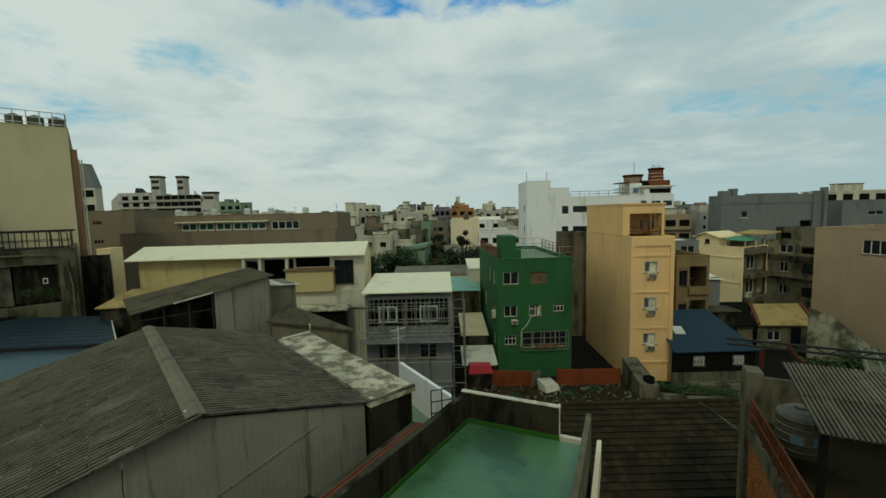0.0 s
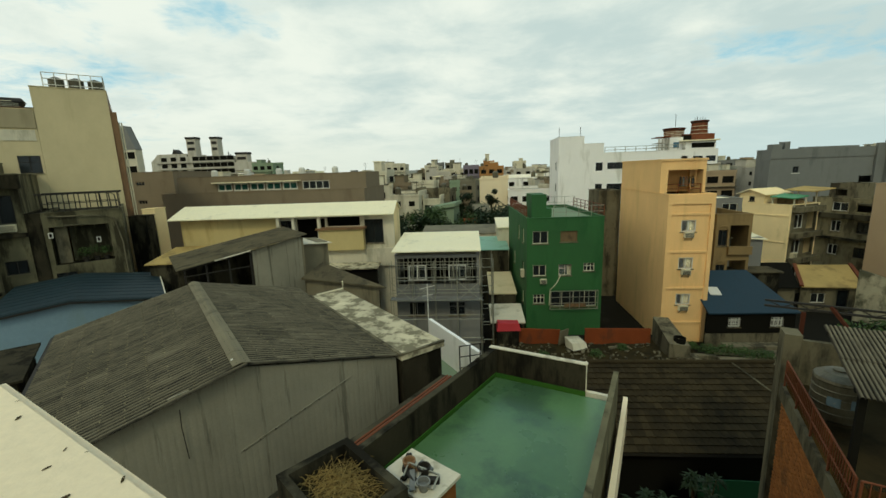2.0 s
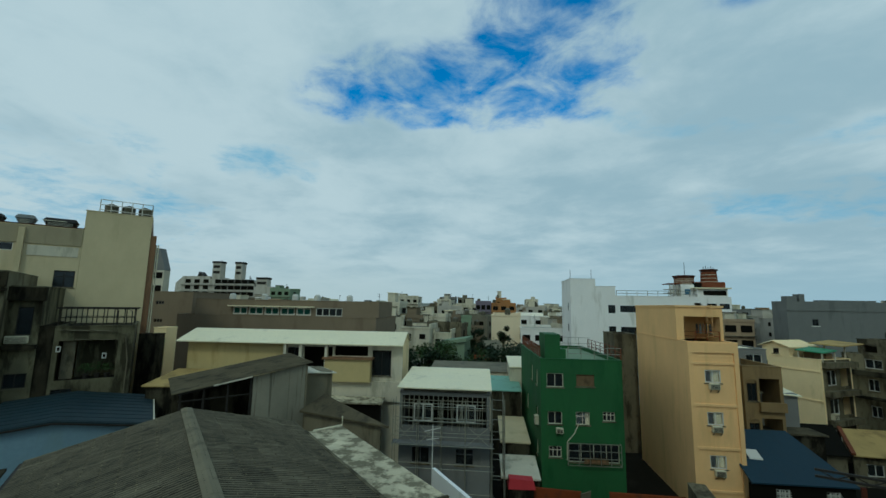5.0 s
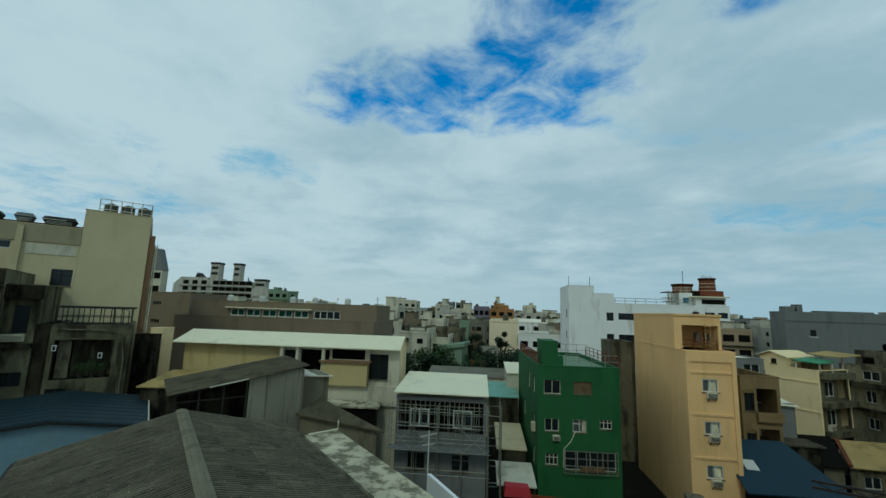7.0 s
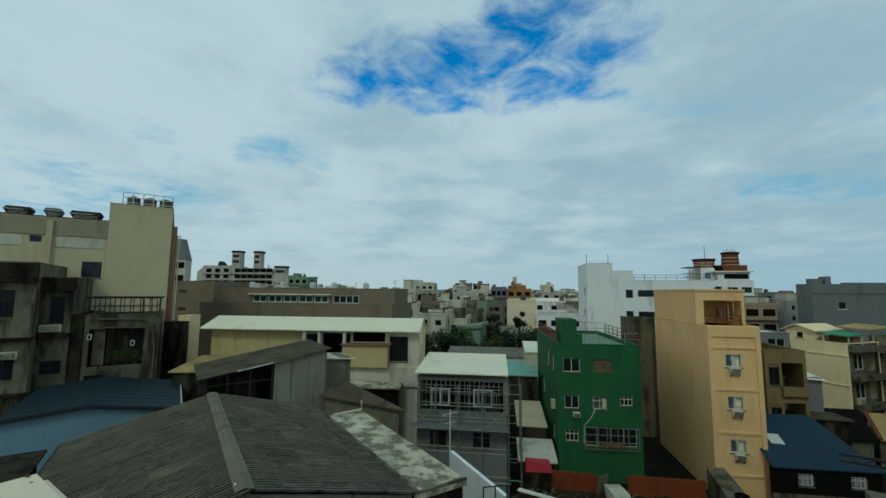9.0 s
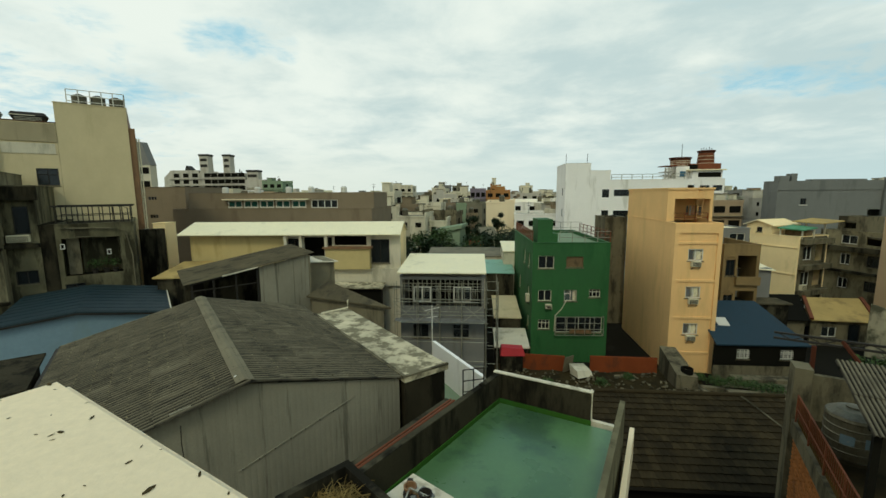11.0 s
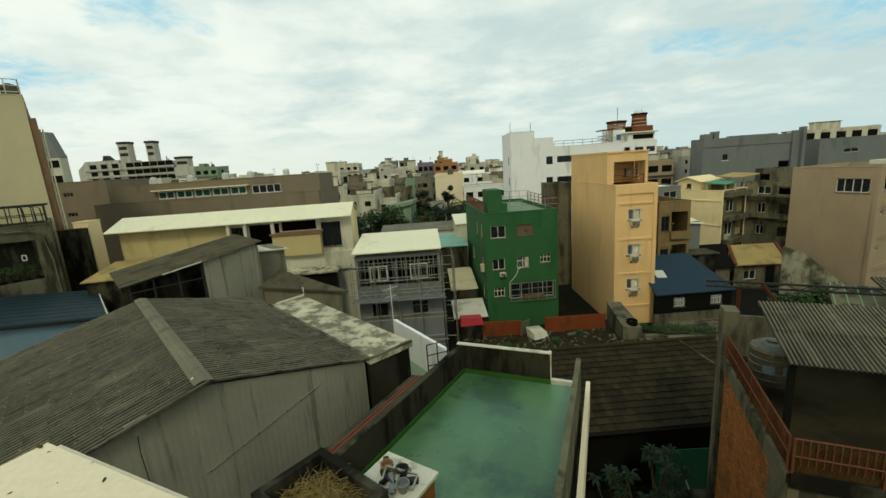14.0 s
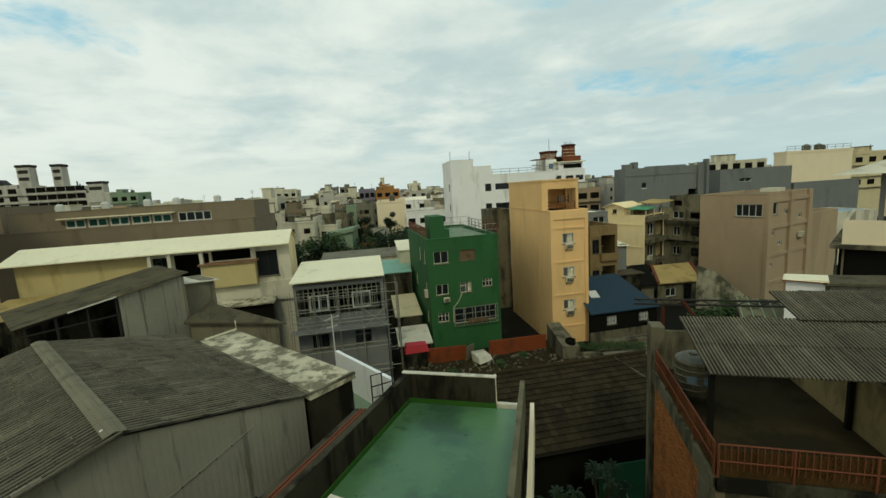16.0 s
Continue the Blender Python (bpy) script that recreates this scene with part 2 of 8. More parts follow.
M = dict(
    asbestos=material("asbestos_cement", (0.165, 0.153, 0.130), 0.95, 22, 0.3, 0.30, (0.055, 0.052, 0.046), 1.0, 2.2, 0.6, island=0.28, groove_shade=(10.6 / 66, 1.0, (0.016, 0.015, 0.012))),
    canopy_sheet=material("canopy_sheet", (0.165, 0.154, 0.132), 0.9, 12, 0.3, 0.35, (0.10, 0.092, 0.078), 1.0, 1.5, 0.3, island=0.2, groove_shade=(0.085, 0.9, (0.02, 0.018, 0.014))),
    asbestos_old=material("old_asbestos_cement", (0.11, 0.099, 0.078), 0.95, 10, 0.35, 0.5, (0.04, 0.037, 0.032), 1.0, 1.1, 0.4, island=0.15),
    siding=material("grey_sheet_siding", (0.250, 0.247, 0.235), 0.85, 18, 0.25, 0.12, (0.035, 0.034, 0.03), 16.0, 5.0, 0.2, island=0.2),
    concrete=material("weathered_concrete", (0.165, 0.153, 0.126), 0.92, 9, 0.35, 0.55, (0.02, 0.019, 0.016), 3.0, 0.9, 0.4),
    grime=material("blackened_concrete", (0.062, 0.059, 0.048), 0.95, 8, 0.45, 0.9, (0.007, 0.0068, 0.006), 2.5, 0.7, 0.5),
    grime_pale=material("streaked_grey_concrete", (0.15, 0.14, 0.112), 0.95, 8, 0.4, 0.6, (0.018, 0.017, 0.014), 3.0, 0.8, 0.5),
    mossy=material("black_mossy_wall", (0.040, 0.037, 0.029), 0.95, 12, 0.5, 0.7, (0.005, 0.0048, 0.004), 4.0, 1.2, 0.5),
    capping=material("pale_wall_capping", (0.60, 0.585, 0.57), 0.8, 12, 0.15, 0.15, (0.2, 0.18, 0.15), 1.0, 2.0, 0.2),
    ledge=material("cream_painted_cement", (0.79, 0.70, 0.60), 0.75, 60, 0.06, 0.0, bump=0.12),
    dirt=material("dark_dirt", (0.07, 0.055, 0.03), 0.95, 20, 0.3),
    white_roof=material("cream_metal_roofing", (0.82, 0.79, 0.68), 0.6, 6, 0.05, 0.04, (0.45, 0.42, 0.33), 1.0, 0.6, 0.05),
    whitewash=material("stained_white_roof", (0.55, 0.52, 0.45), 0.9, 6, 0.4, 0.75, (0.10, 0.092, 0.068), 1.0, 1.5, 0.8),
    yellow=material("yellow_rendered_wall", (0.52, 0.44, 0.26), 0.85, 20, 0.12, 0.15, (0.3, 0.24, 0.11), 4.0, 0.6, 0.15),
    lemon=material("pale_yellow_wall", (0.88, 0.74, 0.52), 0.85, 20, 0.08, 0.08, (0.5, 0.42, 0.22), 4.0, 0.6, 0.15),
    green=material("dark_green_paint", (0.030, 0.115, 0.042), 0.75, 16, 0.2, 0.25, (0.012, 0.075, 0.02), 4.0, 0.7, 0.2),
    green_floor=material("green_roof_coating", (0.095, 0.20, 0.105), 0.30, 10, 0.25, 0.55, (0.03, 0.066, 0.045), 1.0, 0.35, 0.05, spec=0.5),
    fascia=material("dull_beige_fascia", (0.36, 0.325, 0.26), 0.85, 20, 0.12, 0.25, (0.2, 0.18, 0.13), 6.0, 0.5, 0.15),
    rust_panel=material("dirty_rusted_sheet", (0.115, 0.062, 0.030), 0.9, 14, 0.4, 0.6, (0.03, 0.022, 0.014), 2.0, 3.0, 0.3),
    green_skirt=material("bright_green_skirting", (0.036, 0.105, 0.02), 0.8, 16, 0.2, 0.2, (0.03, 0.12, 0.03), 2.0, 1.0, 0.2),
    orange=material("apricot_rendered_wall", (0.81, 0.55, 0.31), 0.85, 22, 0.08, 0.06, (0.6, 0.41, 0.2), 7.0, 0.7, 0.15),
    white=material("white_paint", (0.84, 0.87, 1.05), 0.8, 16, 0.05, 0.05, (0.4, 0.39, 0.36), 5.0, 0.5, 0.12),
    # lightened to put distance haze into the far houses
    offwhite=material("dingy_white_paint", (0.60, 0.585, 0.565), 0.85, 14, 0.15, 0.3, (0.25, 0.24, 0.21), 5.0, 0.6, 0.15),
    beige=material("beige_rendered_wall", (0.385, 0.305, 0.245), 0.85, 20, 0.1, 0.12, (0.26, 0.205, 0.155), 6.0, 0.5, 0.15),
    cream=material("cream_rendered_wall", (0.58, 0.52, 0.40), 0.85, 20, 0.1, 0.2, (0.38, 0.33, 0.22), 7.0, 0.45, 0.15),
    tan_brown=material("tan_brown_render", (0.25, 0.185, 0.11), 0.85, 16, 0.15, 0.2, (0.13, 0.095, 0.06), 4.0, 0.6, 0.15),
    brown=material("taupe_rendered_wall", (0.222, 0.187, 0.160), 0.85, 16, 0.12, 0.15, (0.14, 0.11, 0.09), 4.0, 0.5, 0.15),
    brown_tile=material("brown_wall_tiles", (0.23, 0.135, 0.08), 0.6, 30, 0.2, 0.2, (0.1, 0.06, 0.04), 3.0, 0.8, 0.15),
    grey=material("grey_render", (0.205, 0.215, 0.255), 0.85, 16, 0.12, 0.2, (0.12, 0.12, 0.12), 4.0, 0.6, 0.15),
    slate=material("slate_grey_cladding", (0.168, 0.182, 0.212), 0.7, 10, 0.12, 0.15, (0.09, 0.10, 0.11), 4.0, 0.4, 0.1),
    roof_grey=material("grey_roof_slab", (0.19, 0.185, 0.17), 0.9, 8, 0.25, 0.3, (0.1, 0.1, 0.095), 1.0, 0.5, 0.3),
    navy=material("navy_metal_roofing", (0.016, 0.040, 0.075), 0.6, 5, 0.15, 0.15, (0.02, 0.03, 0.045), 1.0, 0.6, 0.05, metal=0.2),
    navy_dull=material("dull_navy_roofing", (0.013, 0.030, 0.046), 0.65, 5, 0.2, 0.2, (0.012, 0.02, 0.028), 1.0, 0.6, 0.05),
    sky_blue=material("pale_blue_metal_siding", (0.22, 0.34, 0.52), 0.55, 5, 0.08, 0.1, (0.2, 0.29, 0.35), 4.0, 0.4, 0.05, metal=0.2),
    roof_green=material("green_metal_roofing", (0.07, 0.26, 0.15), 0.6, 5, 0.12, 0.15, (0.04, 0.15, 0.1), 1.0, 0.5, 0.05),
    aqua=material("aqua_metal_roofing", (0.22, 0.42, 0.40), 0.6, 5, 0.12, 0.15, (0.12, 0.2, 0.19), 1.0, 0.5, 0.05),
    tile=material("brown_roof_tile", (0.046, 0.037, 0.024), 0.9, 12, 0.35, 0.45, (0.018, 0.015, 0.011), 1.0, 1.2, 0.5, island=0.6),
    brick=material("red_brick", (0.40, 0.165, 0.065), 0.92, 25, 0.3, 0.35, (0.12, 0.065, 0.035), 1.0, 1.5, 0.4, island=0.6),
    drum_brick=material("dark_red_brick", (0.17, 0.062, 0.04), 0.85, 8, 0.2, 0.2, (0.06, 0.03, 0.02), 1.0, 1.0, 0.2),
    mortar=material("grey_mortar", (0.17, 0.145, 0.115), 0.95, 20, 0.25, 0.4, (0.07, 0.06, 0.05), 2.0, 1.0, 0.4),
    rust_red=material("rust_red_paint", (0.15, 0.048, 0.022), 0.75, 30, 0.25, 0.3, (0.13, 0.04, 0.02), 2.0, 2.0, 0.3),
    terracotta=material("orange_red_wall", (0.205, 0.055, 0.024), 0.88, 14, 0.2, 0.4, (0.1, 0.04, 0.025), 2.0, 1.2, 0.3),
    steel=material("galvanised_steel", (0.36, 0.37, 0.37), 0.45, 20, 0.15, 0.2, (0.16, 0.13, 0.1), 1.0, 3.0, 0.1, metal=0.7),
    tank=material("stainless_steel", (0.15, 0.145, 0.13), 0.5, 14, 0.25, 0.4, (0.10, 0.09, 0.075), 1.0, 3.0, 0.05, metal=0.95),
    dark=material("dark_metal", (0.022, 0.02, 0.018), 0.7, 20, 0.2, bump=0.1),
    dark_red=material("dark_red_oxide_paint", (0.07, 0.025, 0.018), 0.8, 20, 0.3, bump=0.2),
    # near black: black parts, and shade painted inside rooms and openings
    black=material("black_and_inner_shade", (0.009, 0.009, 0.008), 0.9, 10, 0.2, bump=0.0),
    frame=material("white_window_frame", (0.60, 0.62, 0.70), 0.5, 20, 0.06, bump=0.0),
    plastic=material("off_white_plastic", (0.60, 0.59, 0.53), 0.5, 20, 0.08, 0.15, (0.35, 0.33, 0.28), 2.0, 4.0, 0.05),
    curtain=material("pale_curtain", (0.72, 0.68, 0.60), 0.9, 20, 0.15, bump=0.0),
    wood=material("weathered_wood", (0.17, 0.125, 0.085), 0.85, 24, 0.3, 0.3, (0.05, 0.04, 0.03), 1.0, 2.0, 0.3),
    straw=material("dry_straw", (0.30, 0.225, 0.10), 0.9, 30, 0.3, bump=0.0, island=0.6),
    soil=material("bare_soil", (0.042, 0.034, 0.019), 0.95, 6, 0.4, 0.6, (0.018, 0.016, 0.011), 1.0, 0.45, 0.5),
    ground=material("asphalt_ground", (0.014, 0.0135, 0.012), 0.95, 5, 0.3, 0.3, (0.03, 0.03, 0.028), 1.0, 0.2, 0.2),
    leaf=material("green_leaves", (0.055, 0.105, 0.032), 0.75, 10, 0.35, bump=0.0, island=0.6),
    leaf_dark=material("dark_leaves", (0.016, 0.036, 0.011), 0.7, 10, 0.35, bump=0.0, island=0.6),
    far_grey=material("grey_white_render", (0.47, 0.465, 0.50), 0.85, 14, 0.15, 0.25, (0.25, 0.24, 0.23), 5.0, 0.3, 0.1),
    pale_stained=material("pale_stained_concrete", (0.22, 0.205, 0.16), 0.92, 9, 0.35, 0.6, (0.03, 0.028, 0.022), 3.0, 0.8, 0.4),
    wire=material("rusted_wire", (0.09, 0.055, 0.022), 0.9, 20, 0.3, bump=0.0),
    faded_blue=material("faded_blue_print", (0.10, 0.15, 0.22), 0.7, 20, 0.3, 0.4, (0.2, 0.2, 0.2), 1.0, 6.0, 0.0),
    sheet_grey=material("dull_grey_sheeting", (0.19, 0.178, 0.15), 0.88, 12, 0.3, 0.3, (0.07, 0.066, 0.056), 5.0, 0.9, 0.2),
    olive=material("olive_stained_concrete", (0.15, 0.145, 0.11), 0.95, 8, 0.5, 0.62, (0.012, 0.0116, 0.009), 4.0, 0.8, 0.5),
    stained_mid=material("streaked_olive_concrete", (0.20, 0.19, 0.15), 0.95, 8, 0.45, 0.55, (0.020, 0.019, 0.015), 5.0, 0.9, 0.5),
    bark=material("bark", (0.09, 0.07, 0.05), 0.95, 12, 0.3, bump=0.5),
    tan_roof=material("tan_sheet_roof", (0.42, 0.32, 0.155), 0.85, 8, 0.2, 0.3, (0.2, 0.15, 0.08), 1.0, 0.7, 0.1),
    red=material("pink_red_sheet", (0.50, 0.045, 0.07), 0.7, 10, 0.15, bump=0.05),
    lavender=material("lavender_paint", (0.20, 0.18, 0.28), 0.8, 10, 0.1, bump=0.05),
    tangerine=material("tangerine_paint", (0.36, 0.19, 0.09), 0.8, 10, 0.12, bump=0.05),
    mint=material("mint_paint", (0.22, 0.30, 0.25), 0.8, 10, 0.12, bump=0.05),
    glass=glass_material("window_glass", (0.035, 0.042, 0.042), 0.12, 0.6),
    glass_clear=glass_material("clear_window_glass", (0.85, 0.88, 0.87), 0.05, 0.95),
    glass_green=glass_material("green_glass", (0.03, 0.11, 0.085), 0.2, 0.1),
    blue_tarp=material("blue_plastic", (0.06, 0.16, 0.32), 0.6, 10, 0.1, bump=0.05),
)


# ---- building blocks ----
def block(bm, x0, x1, y0, y1, z0, z1):
    v = [bm.verts.new(p) for p in ((x0, y0, z0), (x1, y0, z0), (x1, y1, z0), (x0, y1, z0),
                                   (x0, y0, z1), (x1, y0, z1), (x1, y1, z1), (x0, y1, z1))]
    for f in ((3, 2, 1, 0), (4, 5, 6, 7), (0, 1, 5, 4), (1, 2, 6, 5), (2, 3, 7, 6), (3, 0, 4, 7)):
        bm.faces.new([v[i] for i in f])
    return v


def prism(bm, low, high):
    """A solid between two polygons with as many corners, both anticlockwise seen from above."""
    a, b = [bm.verts.new(p) for p in low], [bm.verts.new(p) for p in high]
    bm.faces.new(a[::-1])
    bm.faces.new(b)
    for i in range(len(a)):
        j = (i + 1) % len(a)
        bm.faces.new((a[i], a[j], b[j], b[i]))


def beam(bm, p, q, w, h=None):
    """A square bar from p to q."""
    p, q, h = Vector(p), Vector(q), h or w
    d = (q - p).normalized()
    s = d.cross(Vector((0, 0, 1)))
    s = Vector((1, 0, 0)) if s.length < 1e-4 else s.normalized()
    t = s.cross(d)
    ring = [(-w / 2, -h / 2), (w / 2, -h / 2), (w / 2, h / 2), (-w / 2, h / 2)]
    a = [bm.verts.new(p + s * i + t * j) for i, j in ring]
    b = [bm.verts.new(q + s * i + t * j) for i, j in ring]
    bm.faces.new(a[::-1])
    bm.faces.new(b)
    for i in range(4):
        j = (i + 1) % 4
        bm.faces.new((a[i], a[j], b[j], b[i]))


def tube(bm, points, r, sides=8):
    """A round bar through the points."""
    rings = []
    for i, p in enumerate(points):
        p = Vector(p)
        d = (Vector(points[min(i + 1, len(points) - 1)]) - Vector(points[max(i - 1, 0)])).normalized()
        s = d.orthogonal().normalized()
        t = d.cross(s)
        k = r[i] if isinstance(r, (list, tuple)) else r
        rings.append([bm.verts.new(p + (s * math.cos(2 * math.pi * j / sides) + t * math.sin(2 * math.pi * j / sides)) * k) for j in range(sides)])
    for a, b in zip(rings, rings[1:]):
        for j in range(sides):
            bm.faces.new((a[j], a[(j + 1) % sides], b[(j + 1) % sides], b[j]))
    bm.faces.new(rings[0][::-1])
    bm.faces.new(rings[-1])


def lathe(bm, profile, sides=24, x=0, y=0):
    rings = [[bm.verts.new((x + r * math.cos(2 * math.pi * j / sides), y + r * math.sin(2 * math.pi * j / sides), z)) for j in range(sides)] for r, z in profile]
    for a, b in zip(rings, rings[1:]):
        for j in range(sides):
            bm.faces.new((a[j], a[(j + 1) % sides], b[(j + 1) % sides], b[j]))
    bm.faces.new(rings[0][::-1])
    bm.faces.new(rings[-1])


def part(name, bm, mat, parent=None, label="", smooth=False):
    bmesh.ops.recalc_face_normals(bm, faces=bm.faces)
    me = bpy.data.meshes.new(name)
    bm.to_mesh(me)
    bm.free()
    me.materials.append(mat)
    if smooth:
        me.polygons.foreach_set("use_smooth", [True] * len(me.polygons))
    ob = new(name, me)
    ob.parent = parent
    return tagged(ob, label)


def piece(name, mesh, parent, m):
    ob = new(name, mesh)
    ob.parent, ob.matrix_basis = parent, m
    return ob


def box_mesh(name, mat, *dims):
    bm = bmesh.new()
    block(bm, *dims)
    me = bpy.data.meshes.new(name)
    bm.to_mesh(me)
    bm.free()
    me.materials.append(mat)
    return me


def box_part(name, mat, parent, *dims, label=""):
    bm = bmesh.new()
    block(bm, *dims)
    return part(name, bm, mat, parent, label)


def thing(name, label, category, x=0, y=0, z=0, rz=0, group="", kind="", under=None):
    ob = new(name)
    ob.empty_display_size = 0.2
    ob.matrix_basis = (under or Matrix()) @ pose(x, y, z, 0, 0, rz)
    return tagged(ob, label, category, group, kind)


def on_side(side, w, d):
    """Maps (along, inward, up) of a wall into its building."""
    return {"f": lambda u, n, z: (u, n, z), "l": lambda u, n, z: (n, u, z),
            "r": lambda u, n, z: (w - n, u, z), "b": lambda u, n, z: (u, d - n, z)}[side]


def mapped_block(bm, put, u0, u1, n0, n1, z0, z1):
    pts = [put(u, n, z) for z in (z0, z1) for u, n in ((u0, n0), (u1, n0), (u1, n1), (u0, n1))]
    v = [bm.verts.new(p) for p in pts]
    for f in ((3, 2, 1, 0), (4, 5, 6, 7), (0, 1, 5, 4), (1, 2, 6, 5), (2, 3, 7, 6), (3, 0, 4, 7)):
        bm.faces.new([v[i] for i in f])


def pierced_wall(bm, put, length, z0, z1, t, holes, start=0.0):
    """A wall in one piece with its openings cut through: holes are (u, z, width, height)."""
    us = sorted({round(u, 4) for u in (start, length, *[h[0] for h in holes], *[h[0] + h[2] for h in holes]) if start <= u <= length})
    zs = sorted({round(z, 4) for z in (z0, z1, *[h[1] for h in holes], *[h[1] + h[3] for h in holes]) if z0 <= z <= z1})
    solid = {(i, j) for i in range(len(us) - 1) for j in range(len(zs) - 1)
             if not any(h[0] < (us[i] + us[i + 1]) / 2 < h[0] + h[2] and h[1] < (zs[j] + zs[j + 1]) / 2 < h[1] + h[3] for h in holes)}
    made = {}

    def v(i, j, k):
        if (i, j, k) not in made:
            made[i, j, k] = bm.verts.new(put(us[i], k * t, zs[j]))
        return made[i, j, k]

    for i, j in solid:
        bm.faces.new((v(i, j, 0), v(i + 1, j, 0), v(i + 1, j + 1, 0), v(i, j + 1, 0)))
        bm.faces.new((v(i, j + 1, 1), v(i + 1, j + 1, 1), v(i + 1, j, 1), v(i, j, 1)))
        for (di, dj), (p, q) in {(-1, 0): ((i, j), (i, j + 1)), (1, 0): ((i + 1, j), (i + 1, j + 1)), (0, -1): ((i, j), (i + 1, j)), (0, 1): ((i, j + 1), (i + 1, j + 1))}.items():
            if (i + di, j + dj) not in solid:
                bm.faces.new((v(*p, 0), v(*q, 0), v(*q, 1), v(*p, 1)))


def window(parent, put, u, z, w, h, lights=2, frame_mat=None, pane_mat=None, bar=0.06, cross=False, curtain=0.0, sill=True, deep=0.12, grid=0):
    bm = bmesh.new()
    loops = [[bm.verts.new(put(a, n, b)) for a, b in ((u + i, z + i), (u + w - i, z + i), (u + w - i, z + h - i), (u + i, z + h - i))]
             for i, n in ((0, deep - 0.05), (bar, deep - 0.05), (bar, deep + 0.03), (0, deep + 0.03))]
    for a, b in zip(loops, loops[1:] + loops[:1]):
        for k in range(4):
            bm.faces.new((a[k], a[(k + 1) % 4], b[(k + 1) % 4], b[k]))
    bmesh.ops.recalc_face_normals(bm, faces=bm.faces)
    win = part("window", bm, frame_mat or M["frame"], parent)
    bars = [(u + w * i / lights - bar / 2, u + w * i / lights + bar / 2, z + bar, z + h - bar, deep - 0.045, deep + 0.025, "mullion") for i in range(1, lights)]
    if cross:
        bars.append((u + bar, u + w - bar, z + h * 0.62, z + h * 0.62 + bar, deep - 0.04, deep + 0.02, "transom"))
    for i in range(1, grid):
        a, b = u + w * i / grid, z + h * i / grid
        bars += [(a - 0.02, a + 0.02, z, z + h, -0.06, -0.03, "grille_bar"), (u, u + w, b - 0.02, b + 0.02, -0.061, -0.031, "grille_bar")]
    for a, b, c, d, n0, n1, kind in bars:
        bm = bmesh.new()
        mapped_block(bm, put, a, b, n0, n1, c, d)
        part(kind, bm, frame_mat or M["frame"], win)
    bm = bmesh.new()
    mapped_block(bm, put, u + bar, u + w - bar, deep, deep + 0.012, z + bar, z + h - bar)
    pane = part("pane", bm, pane_mat or M["glass_clear" if curtain else "glass"], win)
    pane.visible_shadow = False
    if curtain:
        bm = bmesh.new()
        n = max(3, int(w * curtain * 8))
        for i in range(n):
            a = u + w - bar - w * curtain + w * curtain * i / n
            mapped_block(bm, put, a, a + w * curtain / n, deep + 0.10 + 0.03 * (i % 2), deep + 0.13 + 0.03 * (i % 2), z + bar, z + h - bar)
        part("curtain", bm, M["curtain"], win, "pale drawn curtain")
    if sill:
        bm = bmesh.new()
        mapped_block(bm, put, u - 0.08, u + w + 0.08, -0.06, 0.0, z - 0.09, z - 0.01)
        part("sill", bm, M["concrete"], win)
    return win


GROUND = 1.0


def building(name, label, x, y, rz, w, d, top, wall, roof=None, openings=None, walls=None, parapet=0.5, base=GROUND, t=0.22,
             category="building", group="", band=None):
    """A hollow block with pierced walls, a roof slab below its parapet and windows; openings: side -> list of
    (u, z, width, height, options)."""
    ob = thing(name, label, category, x, y, base, rz, group)
    z1 = top - base
    openings = openings or {}
    for side, length in (("f", w), ("b", w), ("l", d), ("r", d)):
        put = on_side(side, w, d)
        holes = [(o[0], o[1] - base, o[2], o[3]) for o in openings.get(side, ())]
        bm = bmesh.new()
        pierced_wall(bm, put, length if side in "fb" else d - t, 0, z1, t, holes, 0 if side in "fb" else t)
        part("wall", bm, (walls or {}).get(side, wall), ob)
        for o, h in zip(openings.get(side, ()), holes):
            opt = dict(o[4]) if len(o) > 4 else {}
            if opt.pop("empty", False):
                continue
            window(ob, put, *h, **opt)
    box_part("roof", roof or M["roof_grey"], ob, t, w - t, t, d - t, z1 - parapet - 0.2, z1 - parapet)
    bm = bmesh.new()
    for a in ((-0.04, w + 0.04, -0.04, t + 0.03), (-0.04, w + 0.04, d - t - 0.03, d + 0.04), (-0.04, t + 0.03, t + 0.03, d - t - 0.03), (w - t - 0.03, w + 0.04, t + 0.03, d - t - 0.03)):
        block(bm, *a, z1, z1 + 0.07)
    part("coping", bm, band or wall, ob)
    return ob


def here(ob):
    return ob.matrix_basis.copy()


